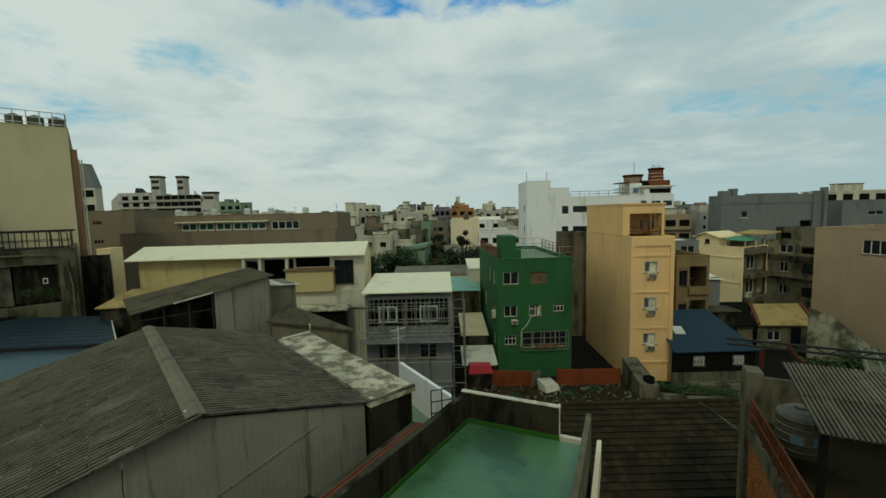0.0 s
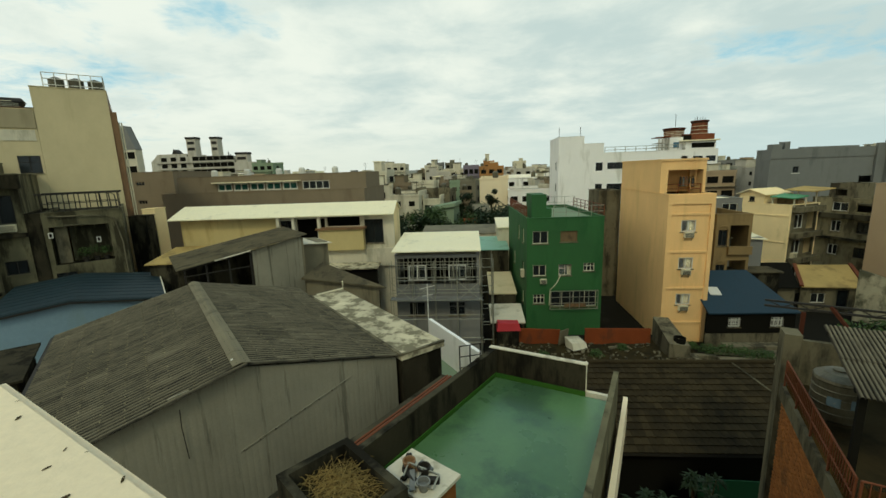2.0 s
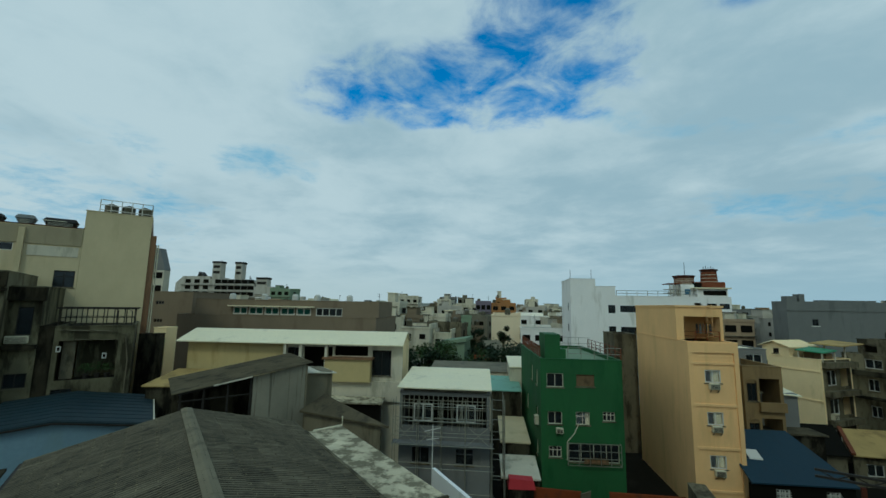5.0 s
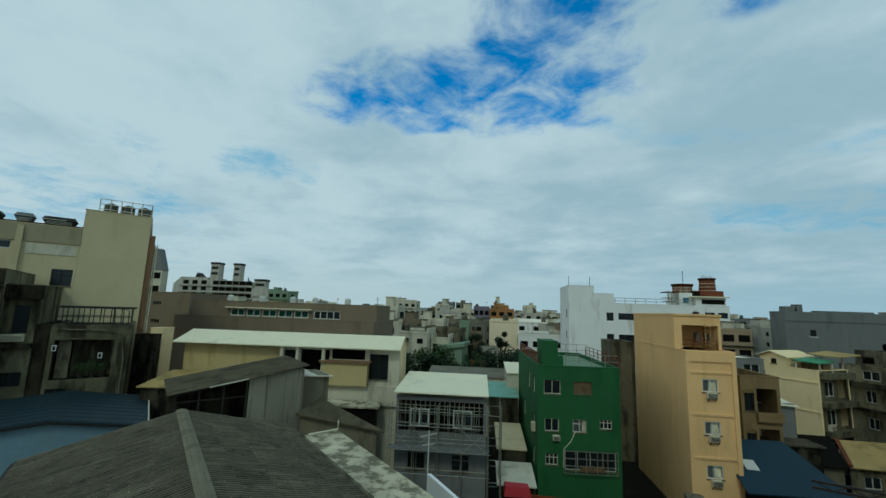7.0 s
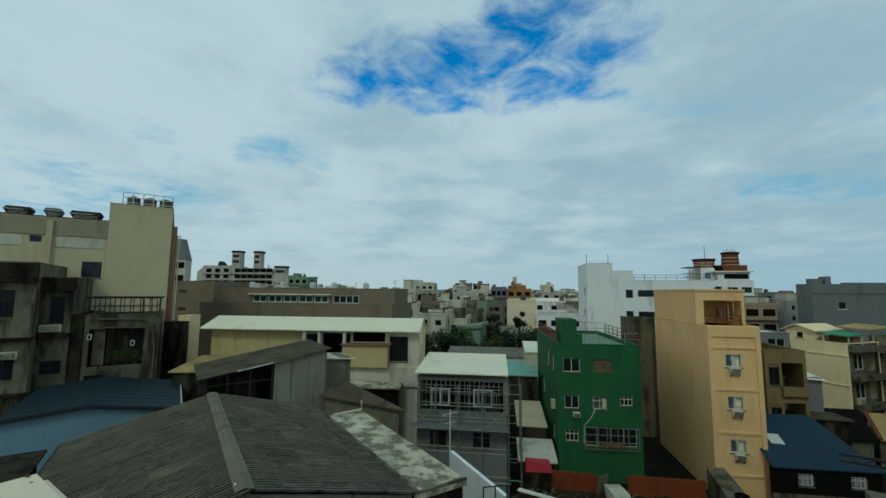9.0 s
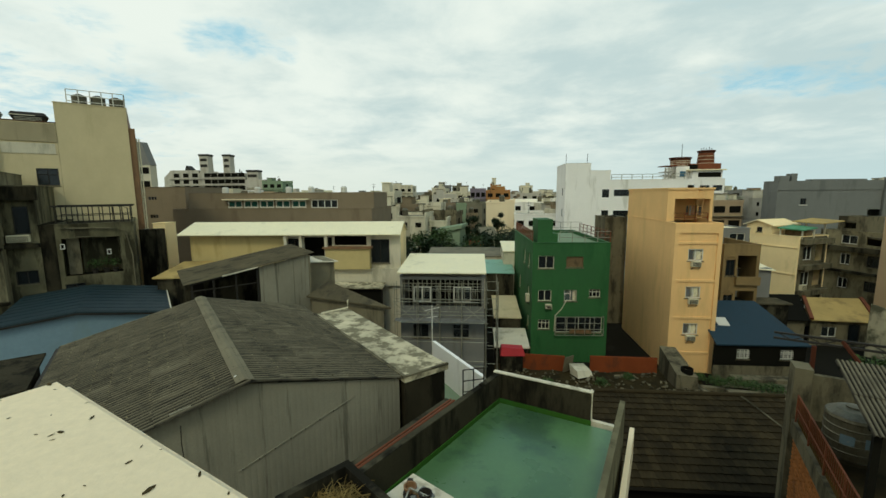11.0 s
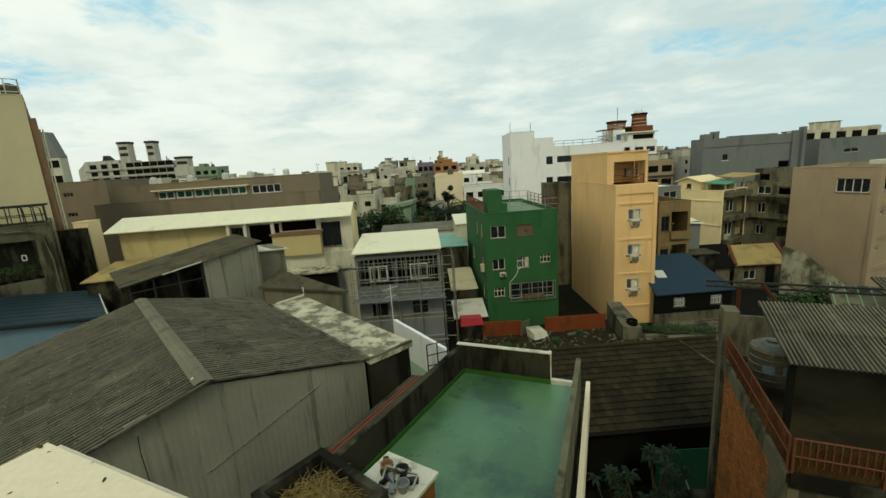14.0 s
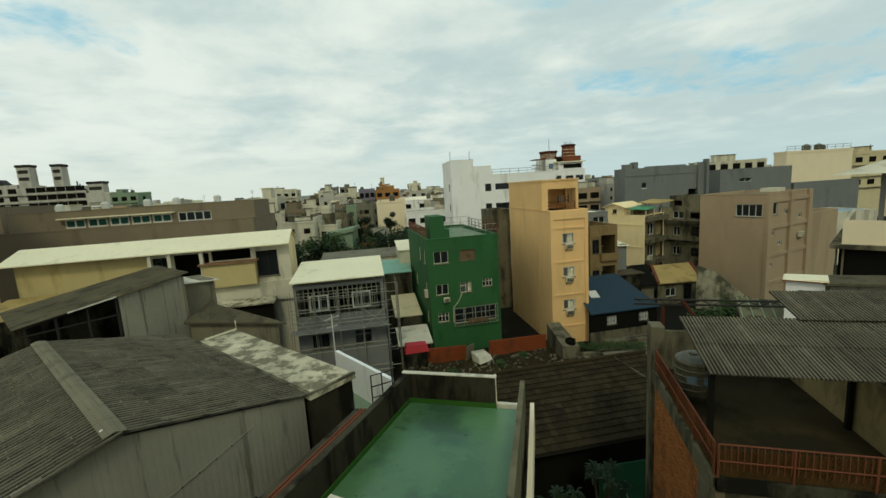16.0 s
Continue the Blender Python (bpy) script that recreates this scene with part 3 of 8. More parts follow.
def ac_unit(m, label="white window air conditioner set in a wall", w=0.62, h=0.4):
    """An air conditioner, its outer face towards -y."""
    ob = new("air_conditioner")
    ob.matrix_basis = m
    tagged(ob, label, "air conditioner", "air conditioners on walls")
    bm = bmesh.new()
    block(bm, -w / 2, w / 2, -0.32, 0.08, 0, h)
    bmesh.ops.bevel(bm, geom=bm.edges[:], offset=0.02, segments=2, affect="EDGES")
    part("casing", bm, M["plastic"], ob)
    bm = bmesh.new()
    for i in range(6):
        z = 0.05 + i * (h - 0.1) / 6
        block(bm, -w / 2 + 0.05, w / 2 - 0.05, -0.335, -0.322, z, z + 0.03)
    part("grille", bm, M["dark"], ob)
    bm = bmesh.new()
    for s in (-1, 1):
        beam(bm, (s * w * 0.38, 0.06, -0.3), (s * w * 0.38, -0.3, -0.02), 0.03)
        beam(bm, (s * w * 0.38, 0.08, -0.02), (s * w * 0.38, -0.32, -0.02), 0.03)
    part("bracket", bm, M["dark"], ob)
    return ob


def water_tank(m, r=0.55, h=1.1, label="stainless steel water tank with ribbed sides", legs=0.25):
    ob = new("water_tank")
    ob.matrix_basis = m
    tagged(ob, label, "water tank", "water tanks")
    prof = [(r * 0.92, legs)]
    n = 5
    for i in range(n):
        a, b = legs + 0.05 + (h - 0.1) * i / n, legs + 0.05 + (h - 0.1) * (i + 1) / n
        prof += [(r, a), (r, b - 0.05), (r * 1.025, b - 0.035), (r * 1.025, b - 0.015)]
    prof += [(r * 0.98, legs + h), (r * 0.62, legs + h + r * 0.22), (r * 0.25, legs + h + r * 0.3)]
    bm = bmesh.new()
    lathe(bm, prof, 28)
    part("body", bm, M["tank"], ob)
    bm = bmesh.new()
    lathe(bm, [(r * 0.3, legs + h + r * 0.27), (r * 0.3, legs + h + r * 0.36), (r * 0.1, legs + h + r * 0.4)], 16)
    part("lid", bm, M["tank"], ob)
    for i in range(4):
        a = math.pi / 4 + i * math.pi / 2
        bm = bmesh.new()
        beam(bm, (r * 0.85 * math.cos(a), r * 0.85 * math.sin(a), 0), (r * 0.85 * math.cos(a), r * 0.85 * math.sin(a), legs + 0.02), 0.05)
        part("leg", bm, M["dark"], ob)
    return ob


def wavy_sheet(bm, w, l, pitch, amp, across=8, rise=0.0, thick=0.012):
    """A corrugated sheet, its waves running along y, from (0, 0, 0) to (w, l, rise)."""
    n = max(6, int(round(w / pitch * across)))
    rows = []
    for side in (0, 1):
        for y, z in ((0, 0), (l, rise)):
            rows.append([bm.verts.new((w * i / n, y, z + amp * (2 * abs(math.sin(math.pi * (w * i / n) / pitch)) ** 0.75 - 1) - side * thick)) for i in range(n + 1)])
    for a, b in ((0, 1), (3, 2), (2, 0), (1, 3)):
        for i in range(n):
            bm.faces.new((rows[a][i], rows[a][i + 1], rows[b][i + 1], rows[b][i]))


def sheet_mesh(name, mat, *args, **kw):
    bm = bmesh.new()
    wavy_sheet(bm, *args, **kw)
    bmesh.ops.recalc_face_normals(bm, faces=bm.faces)
    me = bpy.data.meshes.new(name)
    bm.to_mesh(me)
    bm.free()
    me.materials.append(mat)
    return me


def railing(parent, p, q, z, h, mat, step=1.2, rails=3, r=0.02, pickets=0.0, name="railing"):
    """Posts and rails from p to q (x, y) above z, all parts of parent."""
    p, q = Vector((*p, 0)), Vector((*q, 0))
    n = max(1, round((q - p).length / step))
    for i in range(n + 1):
        c = p.lerp(q, i / n)
        bm = bmesh.new()
        tube(bm, [(c.x, c.y, z), (c.x, c.y, z + h)], r * 1.2, 6)
        part("post", bm, mat, parent)
    for i in range(rails):
        zz = z + h * (i + 1) / rails
        bm = bmesh.new()
        tube(bm, [(p.x, p.y, zz), (q.x, q.y, zz)], r, 6)
        part("rail", bm, mat, parent)
    if pickets:
        k = int((q - p).length / pickets)
        for i in range(1, k):
            c = p.lerp(q, i / k)
            bm = bmesh.new()
            beam(bm, (c.x, c.y, z + h / rails * 0.5), (c.x, c.y, z + h), r * 0.9)
            part("baluster", bm, mat, parent)


# ---- the ground ----
bm = bmesh.new()
R = 4000.0
rings = [0, 20, 40, 80, 160, 400, 1200, R]
verts = [[bm.verts.new((r * math.cos(a * math.pi / 12), r * math.sin(a * math.pi / 12), GROUND)) for a in range(24)] for r in rings[1:]]
mid = bm.verts.new((0, 0, GROUND))
for i in range(24):
    bm.faces.new((mid, verts[0][i], verts[0][(i + 1) % 24]))
for a, b in zip(verts, verts[1:]):
    for i in range(24):
        bm.faces.new((a[i], b[i], b[(i + 1) % 24], a[(i + 1) % 24]))
tagged(part("ground", bm, M["ground"]), "dark city ground between the buildings", "ground", kind="structure")

# ---- the building under the camera: parapet ledge ----
B = -26.5
lg = thing("parapet_ledge", "cream-painted cement parapet corner with dirt specks", "parapet", -0.933, 0.747, 15.628, B)
bm = bmesh.new()
block(bm, 0, 7.0, -1.5, 0, -0.22, 0)
block(bm, 0, 1.5, -7.0, -1.5, -0.22, 0)
bmesh.ops.remove_doubles(bm, verts=bm.verts, dist=0.001)
bmesh.ops.bevel(bm, geom=[e for e in bm.edges if e.is_manifold and e.calc_face_angle(0) > 0.5], offset=0.018, segments=3, affect="EDGES")
part("slab", bm, M["ledge"], lg)
rng = random.Random(4)
for i in range(60):
    bm = bmesh.new()
    a, ln = rng.uniform(0, 3.1), rng.choice((0.003, 0.004, 0.005, 0.006, 0.008, 0.011))
    u, v = 0.02 + 0.7 * rng.random() ** 1.3, -0.02 - 0.5 * rng.random() ** 1.3
    bmesh.ops.create_icosphere(bm, subdivisions=1, radius=ln)
    bmesh.ops.transform(bm, verts=bm.verts, matrix=Matrix.Translation((u, v, 0.001)) @ Matrix.Rotation(a, 4, "Z") @ Matrix.Diagonal((1.0, rng.uniform(0.2, 0.45), 0.1, 1)))
    part("dirt_speck", bm, M["dirt"], lg)
tower = thing("apartment_house", "cream-rendered house below the parapet", "building", -0.943, 0.742, GROUND, B)
box_part("wall", M["cream"], tower, 0.3, 7.0, -9.0, -0.3, 0, 15.615 - 0.22 - GROUND)

# ---- the corrugated shed ----
SH = 40.7
shed = thing("corrugated_shed", "large shed with grey corrugated asbestos-cement roof and siding", "shed", -5.95, 9.42, GROUND - 0.19, SH)
WL, WR, LEN, ZR, ZE = 4.75, 4.55, 10.6, 11.4 - GROUND, 10.25 - GROUND
rows_n, cols_n = 5, 11
col_w = LEN / cols_n
pitch = col_w / 6
for side, half in ((1, WR), (-1, WL)):
    slope = math.hypot(half + 0.15, ZR - ZE)
    ang = math.atan2(ZR - ZE, half + 0.15)
    ln = slope / rows_n + 0.12
    me = sheet_mesh("roof_sheet", M["asbestos"], col_w + pitch, ln, pitch, 0.026)
    for r in range(rows_n):
        for c in range(cols_n):
            down = (r + 1) * slope / rows_n
            x, z = side * down * math.cos(ang), ZR - down * math.sin(ang) + 0.075 - 0.012 * r
            rng = random.Random(r * 31 + c + 7 * side)
            if side > 0:   # sheet x runs along the ridge, sheet y runs up the slope
                m = Matrix.Translation((x, c * col_w + rng.uniform(-0.004, 0.004), z)) @ Matrix.Rotation(math.pi / 2, 4, "Z") @ Matrix.Rotation(ang + rng.uniform(-.004, .004), 4, "X")
            else:
                m = Matrix.Translation((x, (c + 1) * col_w + rng.uniform(-0.004, 0.004), z)) @ Matrix.Rotation(-math.pi / 2, 4, "Z") @ Matrix.Rotation(ang + rng.uniform(-.004, .004), 4, "X")
            piece("roof_sheet", me, shed, m @ pose(0, 0, rng.uniform(-0.004, 0.004)))
# ridge caps, each with two wings
for c in range(12):
    bm = bmesh.new()
    y0, y1 = c * LEN / 12 - 0.03, (c + 1) * LEN / 12 + 0.04
    up = 0.115 + 0.006 * (c % 2)
    for s in (-1, 1):
        p = [(0, y0, ZR + up + 0.03), (s * 0.22, y0, ZR + up - 0.03), (s * 0.22, y1, ZR + up - 0.03), (0, y1, ZR + up + 0.03)]
        prism(bm, [(a, b, z - 0.02) for a, b, z in p], p)
    part("ridge_cap", bm, M["sheet_grey"], shed, "paler grey ridge cap")
# gable wall: siding sheets in columns that follow the roof line
nW = 13
full = WL + WR
for c in range(nW):
    a, b = -WL + full * c / nW, -WL + full * (c + 1) / nW
    bm = bmesh.new()
    n = 44
    zt = lambda x: ZR - 0.06 - (abs(x) / (WR if x > 0 else WL)) * (ZR - ZE)
    prev = None
    for i in range(n + 1):
        x = a + (b - a + 0.03) * i / n
        y = 0.13 + 0.0035 * (1 - 2 * abs(math.sin(math.pi * x / pitch)) ** 0.75) - 0.006 * (c % 2)
        cur = [bm.verts.new((x, y, 0)), bm.verts.new((x, y, zt(min(x, WR)))), bm.verts.new((x, y + 0.012, zt(min(x, WR)))), bm.verts.new((x, y + 0.012, 0))]
        if prev:
            for k in range(4):
                bm.faces.new((prev[k], cur[k], cur[(k + 1) % 4], prev[(k + 1) % 4]))
        prev = cur
    part("siding_sheet", bm, M["siding"], shed)
# the slanting lap between upper and lower siding
bm = bmesh.new()
beam(bm, (-0.3, 0.105, 8.0), (WR - 1.55, 0.105, 9.08), 0.02, 0.035)
part("siding_lap", bm, M["siding"], shed)
for x, z in [(-0.2 + i * 0.42, 8.02 + i * 0.42 * 0.323) for i in range(8)]:
    bm = bmesh.new()
    bmesh.ops.create_icosphere(bm, subdivisions=1, radius=0.022, matrix=Matrix.Translation((x, 0.098, z)))
    part("bolt", bm, M["dark"], shed)
for s, half in ((1, WR), (-1, WL)):
    box_part("side_wall", M["siding"], shed, s * half - 0.1, s * half, 0.2, LEN - 0.1, 0, ZE - 0.05)
box_part("back_wall", M["siding"], shed, -WL + 0.1, WR - 0.1, LEN - 0.2, LEN - 0.1, 0, ZE - 0.05)
bm = bmesh.new()
for y in (0.02, 3.5, 7, LEN):
    block(bm, -WL - 0.22, -WL - 0.1, y, y + 0.05, ZE - 0.12, ZE + 0.0)
block(bm, -WL - 0.3, -WL - 0.2, 0, LEN, ZE - 0.14, ZE - 0.05)
part("gutter", bm, M["dark"], shed, "black gutter along the eave")
# roof bolts, in lines across the sheets
bm = bmesh.new()
for side, half in ((1, WR), (-1, WL)):
    for r in range(rows_n):
        for f in (0.12, 0.62):
            dist = (r + f) * half / rows_n
            for i in range(28):
                bmesh.ops.create_icosphere(bm, subdivisions=1, radius=0.022, matrix=Matrix.Translation((side * dist, 0.2 + i * 0.375, ZR - dist / half * (ZR - ZE) + 0.10)))
tagged(part("roof_bolt", bm, M["pale_stained"], shed), kind="stuff")
# a lamp-like bracket bolted by the left verge
an = thing("roof_bracket", "small rusty metal bracket fixed to the shed's verge", "bracket", under=here(shed) @ pose(-1.45, 0.0, ZR - 0.42))
bm = bmesh.new()
beam(bm, (-0.28, 0, 0), (0.3, 0, 0.08), 0.05)
beam(bm, (-0.2, 0, 0.12), (0.24, 0, 0.2), 0.04)
part("arm", bm, M["siding"], an)
bm = bmesh.new()
beam(bm, (0, -0.03, -0.18), (0, -0.03, 0.2), 0.06)
part("clamp", bm, M["siding"], an)
bm = bmesh.new()
tube(bm, [(0, 0.05, -0.2), (-0.02, 0.05, -0.7), (0.03, 0.08, -1.6)], 0.012, 5)
part("cable", bm, M["dark"], an)
pb = thing("plastic_bag", "white plastic scrap lying on the ridge cap", "scrap", under=here(shed) @ pose(-0.14, 0.42, ZR + 0.075))
bm = bmesh.new()
bmesh.ops.create_icosphere(bm, subdivisions=2, radius=0.08)
for v in bm.verts:
    v.co = Vector((v.co.x * 0.7, v.co.y * 1.4, v.co.z * 0.45)) * (1 + 0.35 * noise.noise(v.co * 20))
part("scrap", bm, M["frame"], pb)

# ---- flat stained roof beside the shed ----
fl = thing("flat_roofed_annex", "flat-roofed annex, its roof white and stained with moss, black walls", "annex", -5.97, 9.42, GROUND - 0.12, SH)
box_part("wall", M["mossy"], fl, 4.75, 6.35, -0.02, 8.6, 0, 10.02 - GROUND)
box_part("roof", M["whitewash"], fl, 4.68, 6.45, -0.1, 8.7, 10.02 - GROUND, 10.2 - GROUND)
bm = bmesh.new()
block(bm, 4.62, 4.74, -0.1, 8.7, 10.2 - GROUND, 10.27 - GROUND)
block(bm, 4.74, 6.45, -0.12, -0.02, 10.2 - GROUND, 10.26 - GROUND)
part("kerb", bm, M["concrete"], fl)
bm = bmesh.new()
tube(bm, [(4.9, 8.3, 10.32 - GROUND), (6.3, 8.35, 10.36 - GROUND), (6.3, 8.35, 10.75 - GROUND)], 0.04, 8)
part("pipe", bm, M["plastic"], fl)

# ---- raised lean-to behind the shed ----
dm = thing("raised_lean_to", "raised lean-to with grey sheet roof and open front", "shed", -14.87, 19.34, GROUND, SH)
z_lo, z_hi, dw, dd = 11.42 - GROUND, 12.5 - GROUND, 6.6, 5.0
ang = math.atan2(z_hi - z_lo, dw)
me = sheet_mesh("roof_sheet", M["asbestos_old"], 1.04, dw + 0.3, 0.13, 0.02)
for c in range(5):
    piece("roof_sheet", me, dm, Matrix.Translation((-0.2, (c + 1) * 1.0, z_lo + 0.03)) @ Matrix.Rotation(-math.pi / 2, 4, "Z") @ Matrix.Rotation(ang, 4, "X"))
rise = (z_hi - z_lo) / dw
for x0, x1 in ((3.5, 4.45), (4.45, 5.4), (5.4, 6.3)):   # siding sheets under the sloping verge
    bm = bmesh.new()
    prism(bm, [(x0, 0.15, 0), (x1 - 0.015, 0.15, 0), (x1 - 0.015, 0.25, 0), (x0, 0.25, 0)],
          [(x0, 0.15, z_lo + x0 * rise - 0.04), (x1 - 0.015, 0.15, z_lo + x1 * rise - 0.04), (x1 - 0.015, 0.25, z_lo + x1 * rise - 0.04), (x0, 0.25, z_lo + x0 * rise - 0.04)])
    part("siding_sheet", bm, M["siding"], dm)
box_part("side_wall", M["sheet_grey"], dm, 6.3, 6.4, 0.15, dd - 0.1, 0, 12.36 - GROUND)
box_part("back_wall", M["grime"], dm, 0.1, 6.3, dd - 0.2, dd - 0.1, 0, 11.1 - GROUND)
bm = bmesh.new()
for x in (0.2, 1.2, 2.3, 3.4):
    beam(bm, (x, 0.2, 0), (x, 0.2, z_lo + x * rise - 0.05), 0.09)
beam(bm, (0.1, 0.2, z_lo - 0.06), (3.5, 0.2, z_lo + 3.5 * rise - 0.06), 0.08)
beam(bm, (0.1, 0.2, z_lo - 0.4), (3.5, 0.2, z_lo - 0.35), 0.06)
part("frame", bm, M["dark"], dm)
bm = bmesh.new()
beam(bm, (1.6, -0.02, z_lo + 1.6 * rise + 0.02), (3.4, -0.02, z_lo + 3.4 * rise + 0.02), 0.12, 0.06)
part("light_strip", bm, M["capping"], dm, "pale strip along the verge")
d2 = thing("small_lean_to", "small grey sheet-clad lean-to with white-edged roof", "shed", -14.87, 19.34, GROUND, SH)
box_part("wall", M["sheet_grey"], d2, 6.5, 8.3, 1.2, 3.6, 0, 11.75 - GROUND)
bm = bmesh.new()
prism(bm, [(6.4, 1.0, 10.78), (8.5, 1.0, 10.62), (8.5, 3.8, 10.62), (6.4, 3.8, 10.78)], [(6.4, 1.0, 10.84), (8.5, 1.0, 10.68), (8.5, 3.8, 10.68), (6.4, 3.8, 10.84)])
part("roof", bm, M["capping"], d2)
# low roof next to it, its three corners placed to fit the camera's view
lr = thing("low_shed", "low shed with grey sheet roof, pointed to fit the camera's view", "shed", 0, 0, GROUND, 0)
la, lb, lc = (-10.16, 22.95, 10.0 - GROUND), (-4.59, 20.8, 10.0 - GROUND), (-9.22, 24.08, 10.7 - GROUND)
bm = bmesh.new()
prism(bm, [(p[0], p[1], p[2] - 0.09) for p in (la, lb, lc)], [la, lb, lc])
part("roof", bm, M["asbestos_old"], lr)
bm = bmesh.new()
p = [(-9.95, 23.15), (-5.1, 21.28), (-9.1, 23.95)]
prism(bm, [(*q, 0) for q in p], [(*q, z - GROUND) for q, z in zip(p, (9.9, 9.86, 10.5))])
part("wall", bm, M["sheet_grey"], lr)

# ---- blue-roofed workshop ----
bw = thing("blue_workshop", "workshop with navy metal roof and pale blue siding", "building", -24.21, 22.04, GROUND, SH)
zp, zl_, zr_ = 9.0 - GROUND, 8.65 - GROUND, 8.2 - GROUND
for s, half, ze in ((1, 4.7, zr_), (-1, 3.9, zl_)):
    bm = bmesh.new()
    p = [(0, -0.25, zp), (s * half, -0.25, ze), (s * half, 9.4, ze), (0, 9.4, zp)]
    prism(bm, p, [(a, b, c + 0.1) for a, b, c in p])
    part("roof", bm, M["navy_dull"], bw)
    bm = bmesh.new()
    q = [(0, 0, zp + 0.1), (s * half, 0, ze + 0.1), (s * half, 0.05, ze + 0.1), (0, 0.05, zp + 0.1)]
    prism(bm, q, [(a, b, c + 0.018) for a, b, c in q])
    seam = part("roof_seam", bm, M["navy_dull"], bw)
    for i in range(9):
        piece("roof_seam", seam.data, bw, pose(0, -0.1 + i * 1.05, 0))
    bm = bmesh.new()
    beam(bm, (0, -0.27, zp - 0.03), (s * half, -0.27, ze - 0.03), 0.06, 0.10)
    part("verge_trim", bm, M["dark"], bw)
bm = bmesh.new()
p = [(-3.8, zl_ - 0.05), (0, zp - 0.05), (4.6, zr_ - 0.05), (4.6, 0), (-3.8, 0)]
prism(bm, [(x, 0.0, z) for x, z in p], [(x, 0.1, z) for x, z in p])
part("gable_wall", bm, M["sky_blue"], bw)
box_part("side_wall", M["sky_blue"], bw, 4.5, 4.6, 0.1, 9.2, 0, zr_ - 0.05)
box_part("edge_trim", M["capping"], bw, 4.7, 4.78, -0.2, 9.4, zr_ - 0.1, zr_ + 0.14)
lt = thing("old_outhouse", "low outhouse with a dark mouldy sheet roof", "shed", -16.6, 13.7, GROUND, SH + 90)
box_part("wall", M["grime"], lt, -3.2, -0.2, 0.2, 3.4, 0, 9.75 - GROUND)
bm = bmesh.new()
prism(bm, [(-3.4, 0, 8.8), (0, 0, 8.95), (0, 3.6, 8.95), (-3.4, 3.6, 8.8)], [(-3.4, 0, 8.88), (0, 0, 9.03), (0, 3.6, 9.03), (-3.4, 3.6, 8.88)])
part("roof", bm, M["mossy"], lt)

# ---- the green roof terrace ----
te = thing("roof_terrace", "roof terrace with wet green coating and blackened parapet", "terrace", 0, 0, GROUND, 0)
FZ = 9.0 - GROUND
FL, FR, NR, NL = (0.74, 13.06), (4.25, 11.45), (0.35, 2.9), (-4.6, 4.6)
bm = bmesh.new()
prism(bm, [(*p, FZ - 0.25) for p in (NL, NR, FR, FL)], [(*p, FZ) for p in (NL, NR, FR, FL)])
part("floor", bm, M["green_floor"], te, "wet green floor coating")
bm = bmesh.new()
prism(bm, [(*p, 0) for p in (NL, NR, FR, FL)], [(*p, FZ - 0.25) for p in (NL, NR, FR, FL)])
part("storey", bm, M["grime"], te)


def wall_strip(parent, name, p, q, z0, z1, t, mat, label="", z1b=None):
    """A wall from p to q (x, y), its thickness on the right hand of the way."""
    d = Vector((q[0] - p[0], q[1] - p[1])).normalized()
    o = Vector((d.y, -d.x)) * t
    pts = [p, q, (q[0] + o.x, q[1] + o.y), (p[0] + o.x, p[1] + o.y)]
    z1b = z1 if z1b is None else z1b
    bm = bmesh.new()
    prism(bm, [(*a, z0) for a in pts], [(*a, z) for a, z in zip(pts, (z1, z1b, z1b, z1))])
    return part(name, bm, mat, parent, label)


pt = 9.96 - GROUND
wall_strip(te, "parapet", FL, (0.74 - 0.17, 13.24), FZ - 0.25, pt, 0.1, M["mossy"])
wall_strip(te, "parapet", (3.47, 11.98), (0.58, 13.3), FZ - 0.25, pt, 0.16, M["mossy"])
wall_strip(te, "coping", (3.5, 11.95), (0.55, 13.28), pt, pt + 0.035, 0.17, M["capping"], "white coping")
wall_strip(te, "parapet", NL, FL, FZ - 0.25, pt, -0.16, M["mossy"])
wall_strip(te, "coping", NL, FL, pt, pt + 0.03, -0.18, M["grime"])
wall_strip(te, "kerb", (4.25, 11.62), (3.47, 11.98), FZ - 0.25, FZ + 0.07, 0.14, M["capping"], "white kerb")
wall_strip(te, "coping", (3.46, 11.99), (3.5, 12.17), FZ, pt + 0.05, 0.05, M["capping"])
wall_strip(te, "parapet", (3.74, 10.4), (0.18, 2.5), FZ - 0.25, 10.60 - GROUND, -0.13, M["olive"])
wall_strip(te, "edge_strip", (4.26, 11.0), (0.63, 2.75), FZ - 0.4, 9.5 - GROUND, -0.12, M["ledge"], "cream painted outer edge")
# green skirting round the floor
wall_strip(te, "skirting", (3.44, 11.83), FL, FZ, FZ + 0.16, -0.03, M["green_skirt"], "brighter green skirting")
wall_strip(te, "skirting", NL, FL, FZ, FZ + 0.14, 0.035, M["green_skirt"], "brighter green skirting")
wall_strip(te, "pier", (0.05, 12.18), (0.14, 12.33), FZ, pt + 0.1, 0.1, M["mossy"])
# red-brown pipe run outside the left parapet
pr = thing("pipe_run", "rusty orange pipes along the terrace wall", "pipe", 0, 0, GROUND)
